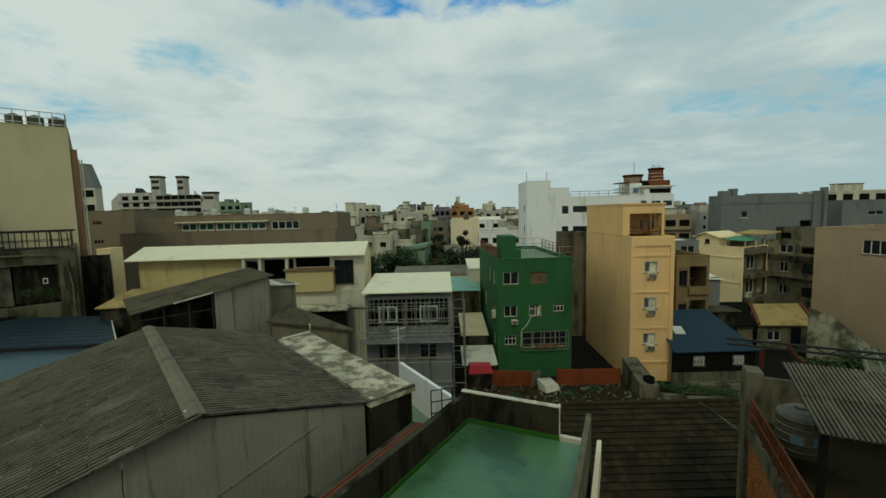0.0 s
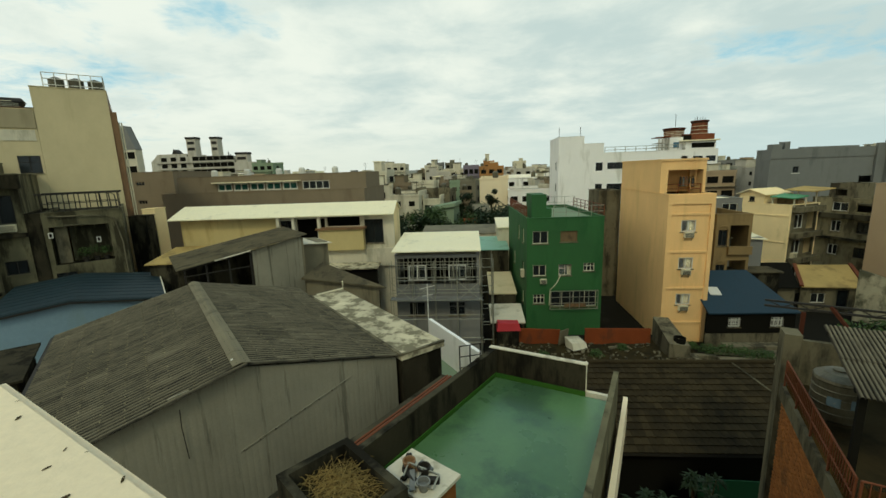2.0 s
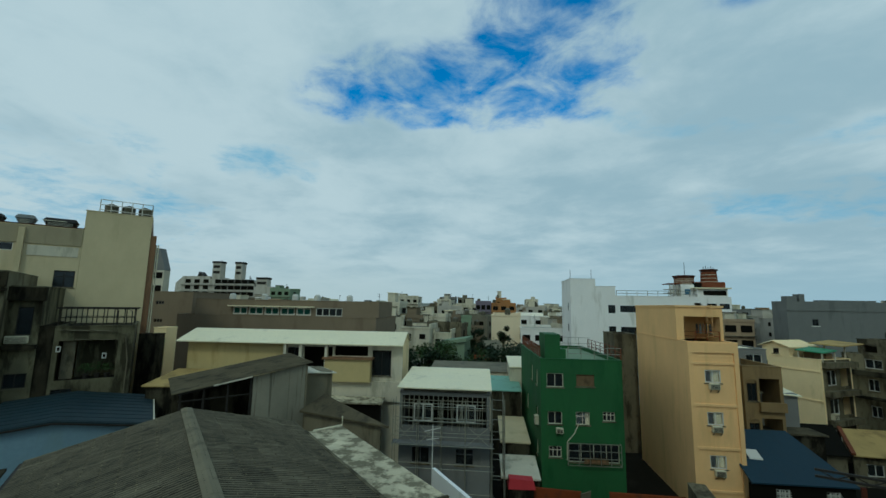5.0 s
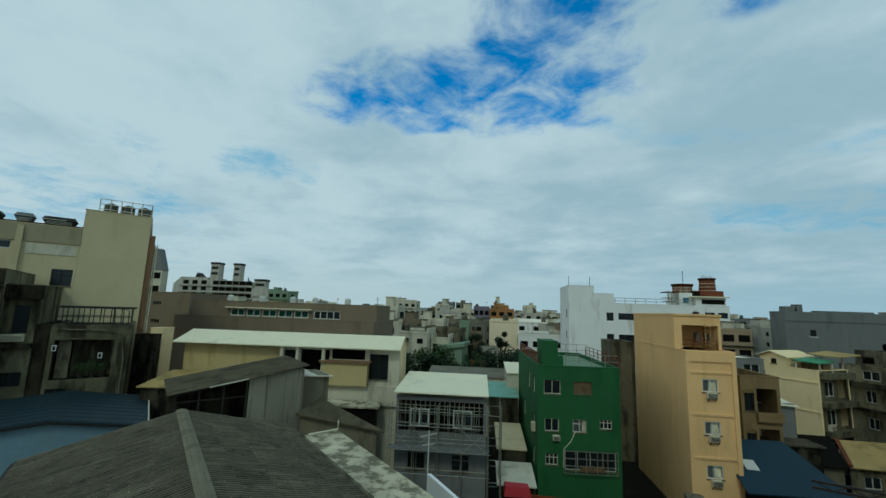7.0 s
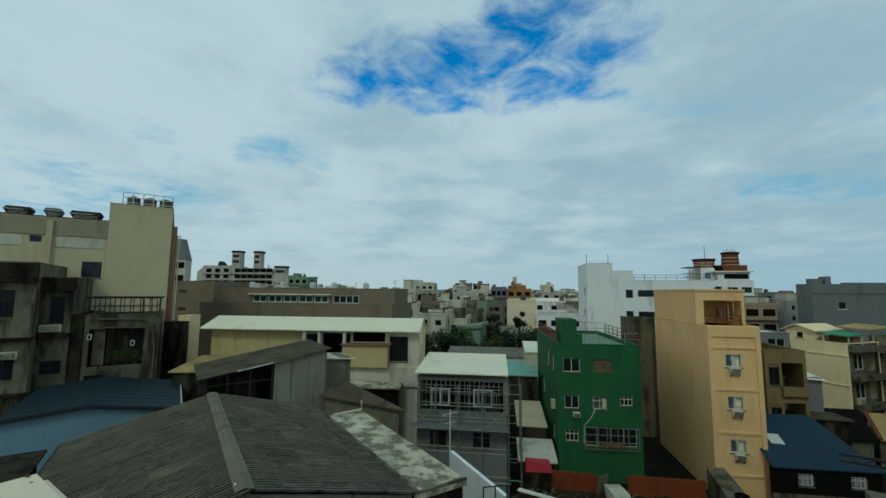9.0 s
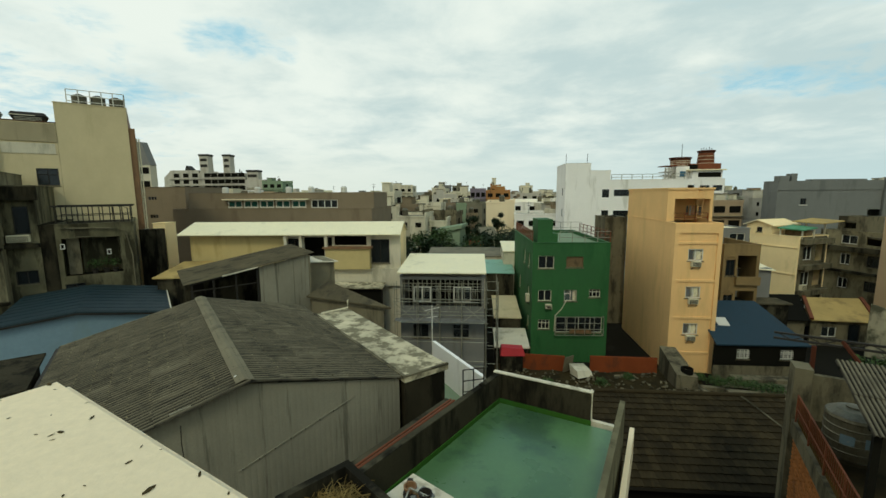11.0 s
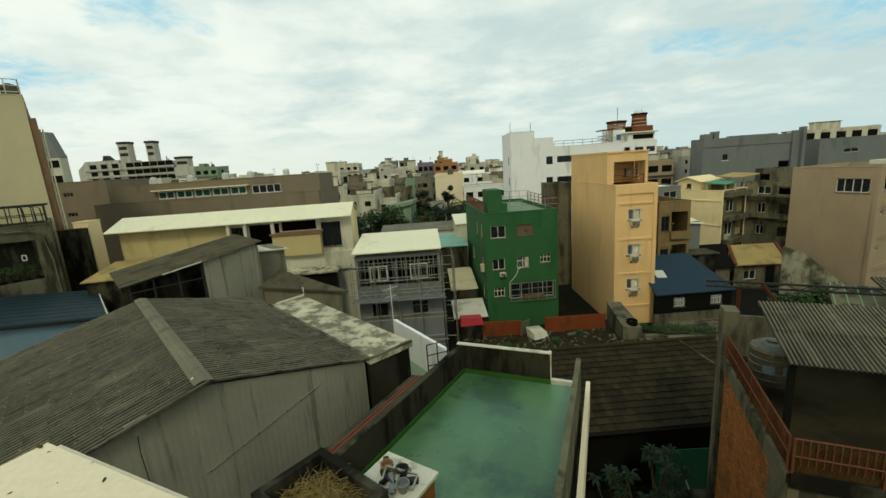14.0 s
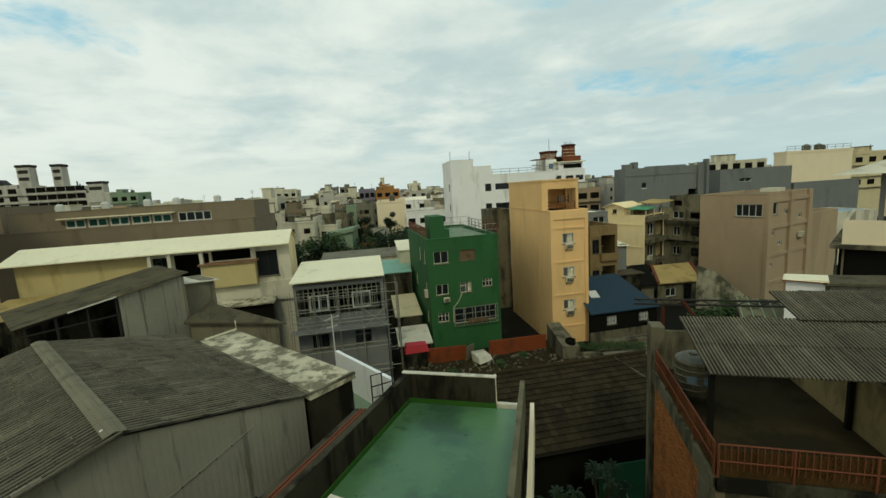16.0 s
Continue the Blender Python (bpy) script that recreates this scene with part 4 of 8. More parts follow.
for k, r in ((0.30, 0.045), (0.42, 0.03)):
    bm = bmesh.new()
    d = Vector((FL[0] - NL[0], FL[1] - NL[1], 0)).normalized()
    o = Vector((-d.y, d.x, 0)) * k
    a, b = Vector((*NL, pt - 0.10)) + o, Vector((*FL, pt - 0.05)) + o - d * 2.2
    tube(bm, [a, a.lerp(b, 0.3), a.lerp(b, 0.6), b], r, 8)
    part("pipe", bm, M["rust_red"], pr)
wall_strip(pr, "shelf", (NL[0] - 0.14, NL[1] + 0.07), (FL[0] - 1.2, FL[1] - 1.6), FZ - 2.5, pt - 0.2, -0.6, M["grime"])

# ---- green house ----
G = dict(bar=0.05, frame_mat=M["offwhite"])
gh = building("green_house", "four-storey house painted dark green", 4.80, 35.4, 2.0, 6.6, 12.3, 11.7, M["green"], M["mint"], {
    "f": [(0.5, 9.5, 1.35, 1.1, dict(lights=2, **G)), (2.9, 9.6, 1.45, 0.95, dict(lights=2, frame_mat=M["wood"], pane_mat=M["wood"])),
          (0.55, 6.6, 1.15, 0.98, dict(lights=2, **G)), (2.8, 6.6, 1.1, 1.0, dict(lights=2, cross=True, curtain=0.25, **G)),
          (4.95, 6.95, 0.95, 0.72, dict(lights=3, cross=True, **G)), (0.6, 4.05, 1.0, 0.85, dict(lights=3, cross=True, **G)),
          (2.15, 3.75, 4.0, 1.45, dict(lights=4, **G))],
    "l": [(1.6, 9.3, 0.8, 1.3, G), (4.2, 9.3, 0.8, 1.3, G), (1.6, 6.2, 0.8, 1.3, G), (7.0, 6.2, 1.0, 1.3, G), (1.6, 3.6, 0.8, 1.2, G)]}, parapet=0.25)
gz = 11.7 - GROUND
bm = bmesh.new()
for u in (2.05, 2.9, 3.75, 4.6, 5.4, 6.2):
    beam(bm, (u, -0.32, 2.6), (u, -0.32, 4.25), 0.05)
for z in (2.6, 3.15, 3.7, 4.25):
    beam(bm, (2.05, -0.32, z), (6.2, -0.32, z), 0.05)
for u in (2.05, 6.2):
    beam(bm, (u, -0.32, 4.25), (u, 0, 4.25), 0.05)
    beam(bm, (u, -0.32, 2.6), (u, 0, 2.6), 0.05)
part("window_grille", bm, M["steel"], gh, "projecting steel window grille")
sg = thing("sign_board", "faded red and tan board behind the grille", "sign", under=here(gh) @ pose(3.3, -0.22, 2.72))
box_part("board", M["wood"], sg, 0, 1.9, -0.03, 0.03, 0, 0.45)
bm = bmesh.new()
for i in range(4):
    block(bm, 0.2 + i * 0.4, 0.48 + i * 0.4, -0.045, -0.03, 0.14, 0.42)
part("faded_mark", bm, M["brown_tile"], sg)
hut = box_part("stair_hut", M["green"], gh, 0.55, 1.85, 0.9, 3.6, gz - 0.25, gz + 2.0)
box_part("hut_roof", M["green"], gh, 1.85, 2.3, 0.9, 3.2, gz - 0.25, gz + 0.75)
railing(gh, (2.3, 0.15), (6.6, 0.15), gz, 1.0, M["steel"], 1.2, 2, 0.022)
railing(gh, (6.6, 0.15), (6.6, 9.5), gz, 1.0, M["rust_red"], 1.4, 3, 0.03)
railing(gh, (0.12, 0.9), (0.12, 12.0), gz, 1.0, M["rust_red"], 1.1, 4, 0.03, pickets=0.28)
railing(gh, (2.3, 9.0), (6.6, 9.0), gz, 1.2, M["steel"], 1.2, 2, 0.022)
bm = bmesh.new()
tube(bm, [(3.0, -0.06, 5.7), (2.6, -0.08, 4.9), (2.05, -0.08, 4.3), (2.0, -0.1, 2.9)], 0.035, 6)
part("drain_pipe", bm, M["plastic"], gh)
ac_unit(here(gh) @ pose(1.45, 0, 4.95), w=0.55, h=0.4)
ac_unit(here(gh) @ pose(-0.0, 1.4, 5.2, 0, 0, -90), w=0.55, h=0.7)

# ---- apricot house ----
OW = dict(lights=2, curtain=0.5, bar=0.07, deep=0.09)
oh = building("apricot_house", "tall narrow apricot-rendered house with window air conditioners", 15.85, 34.1, -1.5, 3.6, 11.3, 13.5, M["orange"], M["roof_grey"], {
    "f": [(1.15, z, 1.15, 0.95, OW) for z in (10.5, 7.4, 4.3)]}, parapet=0.3)
oz = 13.5 - GROUND
bm = bmesh.new()
for z in (11.95, 8.85, 5.75, 2.75):
    block(bm, 0.32, 3.28, -0.09, 0, z - GROUND - 0.09, z - GROUND + 0.09)
block(bm, 0, 0.32, -0.12, 0, 0, oz)
block(bm, 3.28, 3.6, -0.12, 0, 0, oz)
block(bm, 0.32, 3.28, -0.12, 0, 12.75 - GROUND, oz)
part("facade_band", bm, M["orange"], oh)
for z in (10.5, 7.4, 4.3):
    ac_unit(here(oh) @ pose(1.72, 0, z - GROUND - 0.46), "white window air conditioner below an apricot house's window", 0.72, 0.44)
# penthouse with an open loggia under its roof
P0, P1 = oz, 16.2 - GROUND
bm = bmesh.new()
block(bm, 0, 0.22, 1.7, 11.3, P0 + 0.075, P1)
block(bm, 3.38, 3.6, 1.7, 11.3, P0 + 0.075, P1)
block(bm, 0.22, 3.38, 11.08, 11.3, P0 + 0.075, P1)
block(bm, 0.22, 0.6, 1.7, 1.92, P0 + 0.075, P1)
block(bm, 0.22, 3.38, 4.2, 4.4, P0, P1 - 0.2)
block(bm, 0.6, 3.38, 1.7, 1.92, P1 - 0.75, P1)
part("penthouse_wall", bm, M["orange"], oh)
box_part("penthouse_roof", M["orange"], oh, -0.06, 3.66, 1.6, 11.36, P1, P1 + 0.16)
railing(oh, (0.6, 1.8), (3.3, 1.8), P0, 0.75, M["terracotta"], 0.9, 2, 0.03)
bm = bmesh.new()
for x in (3.0, 3.4):
    beam(bm, (x - 0.7, 1.5, P0 + 0.3), (x - 0.7, 1.5, P1 + 0.25), 0.022)
for i in range(9):
    beam(bm, (2.3, 1.5, P0 + 0.4 + i * 0.3), (2.7, 1.5, P0 + 0.4 + i * 0.3), 0.018)
part("ladder", bm, M["orange"], oh)
for i, c in enumerate(("dark", "slate", "brown_tile", "dark", "navy")):
    lh = thing("hanging_garment", "dark clothes hung to dry in the loggia", "laundry", under=here(oh) @ pose(2.0 + i * 0.26, 2.6, P0 + 0.55), group="laundry in the loggia")
    bm = bmesh.new()
    prism(bm, [(-0.1, -0.03, 0), (0.1, -0.03, 0), (0.1, 0.03, 0), (-0.1, 0.03, 0)], [(-0.07, -0.02, 0.8), (0.07, -0.02, 0.8), (0.07, 0.02, 0.8), (-0.07, 0.02, 0.8)])
    part("cloth", bm, M[c], lh)

# ---- house with scaffolding ----
sc = building("scaffolded_house", "grey house under repair with a cream metal roof", -6.05, 31.0, 0.3, 6.62, 6.0, 9.55, M["grey"], None, {
    "f": [(0.95, 4.65, 1.3, 1.1, dict(lights=2, bar=0.05, frame_mat=M["grey"])), (4.15, 4.65, 1.3, 1.1, dict(lights=2, cross=True, bar=0.05, frame_mat=M["grey"])),
          (0.2, 7.2, 6.2, 2.15, dict(empty=True))]}, parapet=-0.2)
for u in (1.05, 4.2):
    window(sc, on_side("f", 6.62, 6.0), u, 7.55 - GROUND, 1.4, 1.25, lights=2, bar=0.10, sill=False, deep=0.06)
for i in range(17):
    box_part("stud", M["steel"], sc, 0.3 + i * 0.36, 0.35 + i * 0.36, 0.1, 0.15, 6.2, 8.35)
for z in (6.7, 7.4, 8.0):
    box_part("rail", M["steel"], sc, 0.2, 6.4, 0.04, 0.09, z, z + 0.05)
# room shade put into a black sheet behind the open storey
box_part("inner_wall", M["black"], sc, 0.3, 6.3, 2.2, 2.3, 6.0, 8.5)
bm = bmesh.new()
zz = 10.0 - GROUND
p = [(-0.15, -0.5, zz), (6.75, -0.5, zz), (6.75, 6.2, zz + 0.5), (-0.15, 6.2, zz + 0.5)]
prism(bm, [(a, b, c - 0.08) for a, b, c in p], p)
part("metal_roof", bm, M["white_roof"], sc, "cream standing-seam metal roof")
bm = bmesh.new()
q = [(-0.1, -0.5, zz), (-0.06, -0.5, zz), (-0.06, 6.2, zz + 0.5), (-0.1, 6.2, zz + 0.5)]
prism(bm, q, [(a, b, c + 0.012) for a, b, c in q])
seam = part("roof_seam", bm, M["white_roof"], sc)
for i in range(1, 9):
    piece("roof_seam", seam.data, sc, pose(i * 0.84, 0, 0))
sf = thing("scaffold", "steel tube scaffold with planks before a house", "scaffold", -6.05, 29.7, GROUND, 0.3)
for x in (-0.2, 1.5, 3.2, 4.9, 6.7):
    for y in (0, 0.9):
        bm = bmesh.new()
        tube(bm, [(x, y, 0), (x, y, 8.3)], 0.03, 6)
        part("standard", bm, M["steel"], sf)
for z in (1.9, 3.8, 5.3, 5.9, 6.9, 7.9):
    for y in (0, 0.9):
        bm = bmesh.new()
        tube(bm, [(-0.3, y, z), (6.9, y, z)], 0.025, 6)
        part("ledger", bm, M["steel"], sf)
for a, b in ((-0.2, 1.5), (4.9, 6.7), (1.5, 3.2)):
    bm = bmesh.new()
    tube(bm, [(a, 0, 5.3), (b, 0, 6.8)], 0.02, 5)
    tube(bm, [(b, 0, 5.3), (a, 0, 6.8)], 0.02, 5)
    part("brace", bm, M["steel"], sf)
for i in range(3):
    box_part("plank", M["grey"], sf, -0.3, 6.8, 0.08 + i * 0.28, 0.33 + i * 0.28, 5.32, 5.37)
bm = bmesh.new()
rng = random.Random(5)
for i in range(16):
    x = rng.uniform(0.2, 6.2)
    beam(bm, (x, 1.0, rng.uniform(6.0, 6.6)), (x + rng.uniform(-0.1, 0.1), 1.0, rng.uniform(7.6, 8.3)), 0.05)
tagged(part("batten", bm, M["steel"], sf), kind="stuff")
st = thing("side_scaffold", "narrow steel tube scaffold at a house's side", "scaffold", 0.75, 31.2, GROUND, 0)
for x in (0, 0.9):
    for y in (0, 1.6, 3.2):
        bm = bmesh.new()
        tube(bm, [(x, y, 0), (x, y, 8.2)], 0.03, 6)
        part("standard", bm, M["steel"], st)
for z in (1.5, 3, 4.5, 6, 7.5):
    bm = bmesh.new()
    for p, q in (((0, 0), (0.9, 0)), ((0, 3.2), (0.9, 3.2)), ((0, 0), (0, 3.2)), ((0.9, 0), (0.9, 3.2))):
        tube(bm, [(*p, z), (*q, z)], 0.025, 6)
    part("ledger", bm, M["steel"], st)

# ---- long yellow house with the cream roof ----
lh = thing("long_yellow_house", "long yellow-walled house with a cream metal gable roof", "building", -26.95, 34.6, GROUND, 3.0)
LW = 20.15
e0, r0 = 12.45 - GROUND, 13.42 - GROUND
for s, (ya, yb) in (("front", (0.0, 2.75)), ("back", (5.5, 2.75))):
    bm = bmesh.new()
    p = [(-0.2, ya, e0), (LW, ya, e0), (LW, yb, r0), (-0.2, yb, r0)]
    if s == "back":
        p = p[::-1]
    prism(bm, [(a, b, c - 0.09) for a, b, c in p], p)
    part("roof", bm, M["white_roof"], lh, "cream metal roof")
    bm = bmesh.new()
    q = [(-0.15, ya, e0), (-0.115, ya, e0), (-0.115, yb, r0), (-0.15, yb, r0)]
    prism(bm, q, [(a, b, c + 0.01) for a, b, c in q])
    seam = part("roof_seam", bm, M["white_roof"], lh)
    for i in range(1, 23):
        piece("roof_seam", seam.data, lh, pose(i * 0.88, 0, 0))
put = lambda u, n, z: (u, 0.9 + n, z)
bm = bmesh.new()
pierced_wall(bm, put, 9.3, 0, e0 + 0.2, 0.2, [], 0.4)
part("yellow_wall", bm, M["yellow"], lh)
bm = bmesh.new()
pierced_wall(bm, put, LW - 0.15, 0, e0 + 0.2, 0.2, [(9.6, 8.4, 1.2, 2.6), (11.1, 8.2, 2.6, 2.9), (13.9, 10.35, 3.0, 0.85), (17.3, 8.7, 1.7, 2.2)], 9.3)
part("white_wall", bm, M["offwhite"], lh)
window(lh, put, 17.3, 8.7, 1.7, 2.2, lights=2, frame_mat=M["dark"])
window(lh, put, 9.6, 8.4, 1.2, 2.6, lights=2, frame_mat=M["dark"], cross=True, sill=False)
bm = bmesh.new()
block(bm, 13.3, 17.3, 0.1, 0.9, 8.25, 10.15)
part("yellow_bay", bm, M["yellow"], lh)
box_part("bay_roof", M["brown_tile"], lh, 13.1, 17.5, -0.1, 0.9, 10.15, 10.3)
for u in (9.5, 10.9, 13.2):
    box_part("pillar", M["offwhite"], lh, u, u + 0.25, 0.2, 0.5, 8.2, e0)
# black sheet behind the openings, painting the shade below the eaves
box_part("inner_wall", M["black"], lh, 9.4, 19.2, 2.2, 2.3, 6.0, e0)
box_part("balcony_wall", M["offwhite"], lh, 12.9, LW - 0.15, 0.6, 0.9, 6.6, 8.25)
for x0, x1 in ((0.4, 0.6), (LW - 0.35, LW - 0.15)):
    bm = bmesh.new()
    p = [(x0, 1.1, 0), (x0, 5.3, 0), (x0, 5.3, e0 + 0.05), (x0, 2.75, r0 - 0.1), (x0, 1.1, e0 + 0.25)]
    prism(bm, p, [(x1, b, c) for a, b, c in p])
    part("gable_wall", bm, M["lemon"], lh)
box_part("back_wall", M["yellow"], lh, 0.6, LW - 0.35, 5.1, 5.3, 0, e0)
cp = thing("canopy", "old sheet canopy over a blue-tarped doorway", "canopy", under=here(lh) @ pose(13.5, -2.6, 0))
bm = bmesh.new()
prism(bm, [(-2.0, 1.4, 6.75), (5.2, 1.4, 6.75), (5.2, 2.9, 6.95), (-2.0, 2.9, 6.95)], [(-2.0, 1.4, 6.86), (5.2, 1.4, 6.86), (5.2, 2.9, 7.06), (-2.0, 2.9, 7.06)])
part("roof", bm, M["whitewash"], cp)
for x in (0.1, 5.1):
    box_part("post", M["dark"], cp, x - 0.05, x + 0.05, 1.5, 1.6, 0, 6.76)
# black sheet added for the shade below the canopy
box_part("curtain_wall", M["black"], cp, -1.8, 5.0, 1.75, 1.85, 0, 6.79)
box_part("tarpaulin", M["blue_tarp"], cp, 1.9, 2.7, 1.68, 1.74, 4.2, 6.0, label="blue tarpaulin")

# ---- taupe row behind ----
GG = dict(frame_mat=M["frame"], pane_mat=M["glass_green"], sill=False)
tr = building("taupe_block", "long taupe block below a set-back storey", -41.0, 52.0, 0, 27.4, 12, 14.1, M["brown"], M["roof_grey"], {}, parapet=0.1)
t2 = building("taupe_upper_storey", "set-back taupe upper storey with green-glazed windows", -40.0, 54.0, 0, 26.2, 8, 16.2, M["brown"], M["roof_grey"], {
    "f": [(5.6 + i * 2.28, 14.22, 2.1, 1.05, dict(lights=2, bar=0.17, **GG)) for i in range(5)] + [(17.5, 14.2, 3.7, 1.1, dict(lights=4, bar=0.1, frame_mat=M["frame"], sill=False))]}, base=14.02, parapet=0.1)
box_part("awning", M["white_roof"], t2, 5.2, 17.3, -0.7, 0.0, 1.28, 1.42)
for u in (4.8, 9.5, 14.0, 17.2, 21.8):
    wc = thing("roof_tank", "white plastic tank on the taupe roof", "tank", under=here(t2) @ pose(u, 1.0, 2.12), group="roof tanks")
    bm = bmesh.new()
    lathe(bm, [(0.4, 0), (0.42, 0.1), (0.42, 0.75), (0.25, 0.95)], 14)
    part("body", bm, M["frame"], wc)
building("taupe_end_block", "grey-brown end block with small vents", -59.0, 57.0, 4, 15.5, 10, 17.2, M["brown"], M["roof_grey"], {
    "f": [(1.2 + 4.3 * i, z, 1.3, 0.55, dict(sill=False, frame_mat=M["brown"], lights=3)) for i in range(3) for z in (15.3, 12.6)]})

# ---- tall cream block to the left, with its lower wing ----
tb = building("tall_cream_block", "seven-storey cream block with brown tiled balconies", -37.17, 34.15, SH, 5.1, 15, 24.2, M["cream"], M["roof_grey"], {
    "r": [(1.0 + 4.5 * i, 3.2 + 3.1 * k, 2.2, 1.7, dict(lights=2, sill=False)) for i in range(3) for k in range(7)]}, walls={"r": M["brown_tile"]}, parapet=0.2)
bm = bmesh.new()
for k in range(7):
    for i in range(3):
        block(bm, 5.1, 5.22, 0.7 + 4.5 * i, 3.5 + 4.5 * i, 1.3 + 3.1 * k, 2.2 + 3.1 * k)
tagged(part("balcony", bm, M["brown_tile"], tb), "brown tiled balconies")
# added fin, so that brown shows beside the front from the camera
box_part("corner_pier", M["brown_tile"], tb, 5.1, 5.6, 0.15, 0.9, 0, 22.4 - GROUND, label="brown tiled fin standing in for the balcony side")
for u in (5.66, 5.84):
    bm = bmesh.new()
    tube(bm, [(u, 0.4, 0), (u, 0.4, 21.5 - GROUND)], 0.06, 6)
    part("downpipe", bm, M["plastic"], tb)
lw = building("cream_wing", "lower cream wing with stained bands and dark roof vents", -37.17 - 16 * 0.758, 34.15 - 16 * 0.652, SH, 15.98, 14, 22.4, M["cream"], M["roof_grey"], {
    "f": [(14.35, 16.95, 1.45, 1.5, dict(lights=2, cross=True, frame_mat=M["dark"])), (9.0, 16.4, 1.4, 1.3, dict(lights=2)), (10.6, 20.0, 0.9, 0.7, dict(lights=1, sill=False)), (4.5, 16.6, 1.4, 1.3, dict(lights=2))]}, parapet=0.2, band=M["dark_red"])
bm = bmesh.new()
block(bm, 0, 15.95, -0.08, 0, 20.75 - GROUND, 22.3 - GROUND)
part("fascia", bm, M["fascia"], lw)
bm = bmesh.new()
for u in (1.2, 6.0):
    box_part("pale_band", M["offwhite"], lw, u, u + 4.2, -0.05, 0, 19.7 - GROUND, 20.6 - GROUND)
box_part("pale_band", M["offwhite"], lw, 12.4, 15.8, -0.05, 0, 19.7 - GROUND, 20.6 - GROUND)
box_part("duct", M["cream"], lw, 11.75, 12.15, -0.3, -0.081, 14, 21.1)
for i, (u, w, h) in enumerate(((13.1, 2.3, 0.8), (11.3, 1.2, 0.85), (8.7, 1.8, 0.75), (6.1, 1.8, 0.8), (2.4, 2.0, 0.75))):
    rv = thing("roof_ventilator", "dark louvred ventilator housing on a roof edge", "vent", under=here(lw) @ pose(u, 0.5, 21.45), group="roof ventilators")
    bm = bmesh.new()
    prism(bm, [(0.25, 0, 0), (w - 0.25, 0, 0), (w - 0.25, 1, 0), (0.25, 1, 0)], [(0, -0.1, h * 0.55), (w, -0.1, h * 0.55), (w, 1.1, h * 0.55), (0, 1.1, h * 0.55)])
    part("housing", bm, M["dark"] if i != 1 else M["slate"], rv)
    bm = bmesh.new()
    prism(bm, [(-0.06, -0.16, h * 0.62), (w + 0.06, -0.16, h * 0.62), (w + 0.06, 1.16, h * 0.62), (-0.06, 1.16, h * 0.62)], [(0.12, 0, h), (w - 0.12, 0, h), (w - 0.12, 1, h), (0.12, 1, h)])
    part("hood", bm, M["dark"] if i != 1 else M["slate"], rv)
    for k in range(3):
        box_part("louvre", M["steel"], rv, 0.3, w - 0.3, -0.14, -0.09, h * (0.1 + 0.15 * k), h * (0.16 + 0.15 * k))
    if i != 1:
        box_part("curb", M["brown_tile"], rv, 0.2, w - 0.2, -0.06, 0.0, 0.0, 0.14)
        box_part("rim", M["capping"], rv, -0.04, w * 0.7, -0.175, -0.16, h * 0.6, h * 0.68)
for i in range(3):
    water_tank(here(tb) @ pose(1.7 + i * 1.35, 1.2, 23.06), 0.55, 0.9, "steel water tank in a roof-top cage", 0.15)
cg = thing("roof_cage", "pale railing cage round roof-top water tanks", "railing", under=here(tb) @ pose(0, 0, 23.0))
railing(cg, (0.9, 0.3), (5.0, 0.3), 0, 1.5, M["frame"], 0.8, 3, 0.035)
railing(cg, (5.0, 0.3), (5.0, 2.4), 0, 1.5, M["frame"], 0.8, 3, 0.035)

# ---- blackened concrete house in front of it ----
KX, KY = -28.0, 31.0
ux, uy = 0.758, 0.652


def dark_section(s0, s1, top, fwd, openings, mat, name, label, depth=9):
    return building(name, label, KX - s1 * ux + fwd * uy, KY - s1 * uy - fwd * ux, SH, s1 - s0, depth, top, mat, M["grime"], openings, parapet=0.1)


kc = dark_section(0, 4.75, 13.85, 0, {"f": [(0.3, 9.9, 3.5, 2.9, dict(empty=True)), (0.2, 8.4, 1.2, 0.9, dict(lights=2, frame_mat=M["dark"]))]}, M["olive"], "grimy_house", "soot-blackened concrete house with a railed roof")
box_part("partition", M["concrete"], kc, 0.5, 1.25, 0.5, 0.6, 9.95 - GROUND, 12.75 - GROUND, label="grey cement partition")
box_part("loggia_wall", M["olive"], kc, 1.25, 3.75, 1.6, 1.7, 9.9 - GROUND, 12.8 - GROUND)
box_part("loggia_floor", M["grime"], kc, 0.25, 4.2, 0.25, 1.7, 9.7 - GROUND, 9.88 - GROUND)
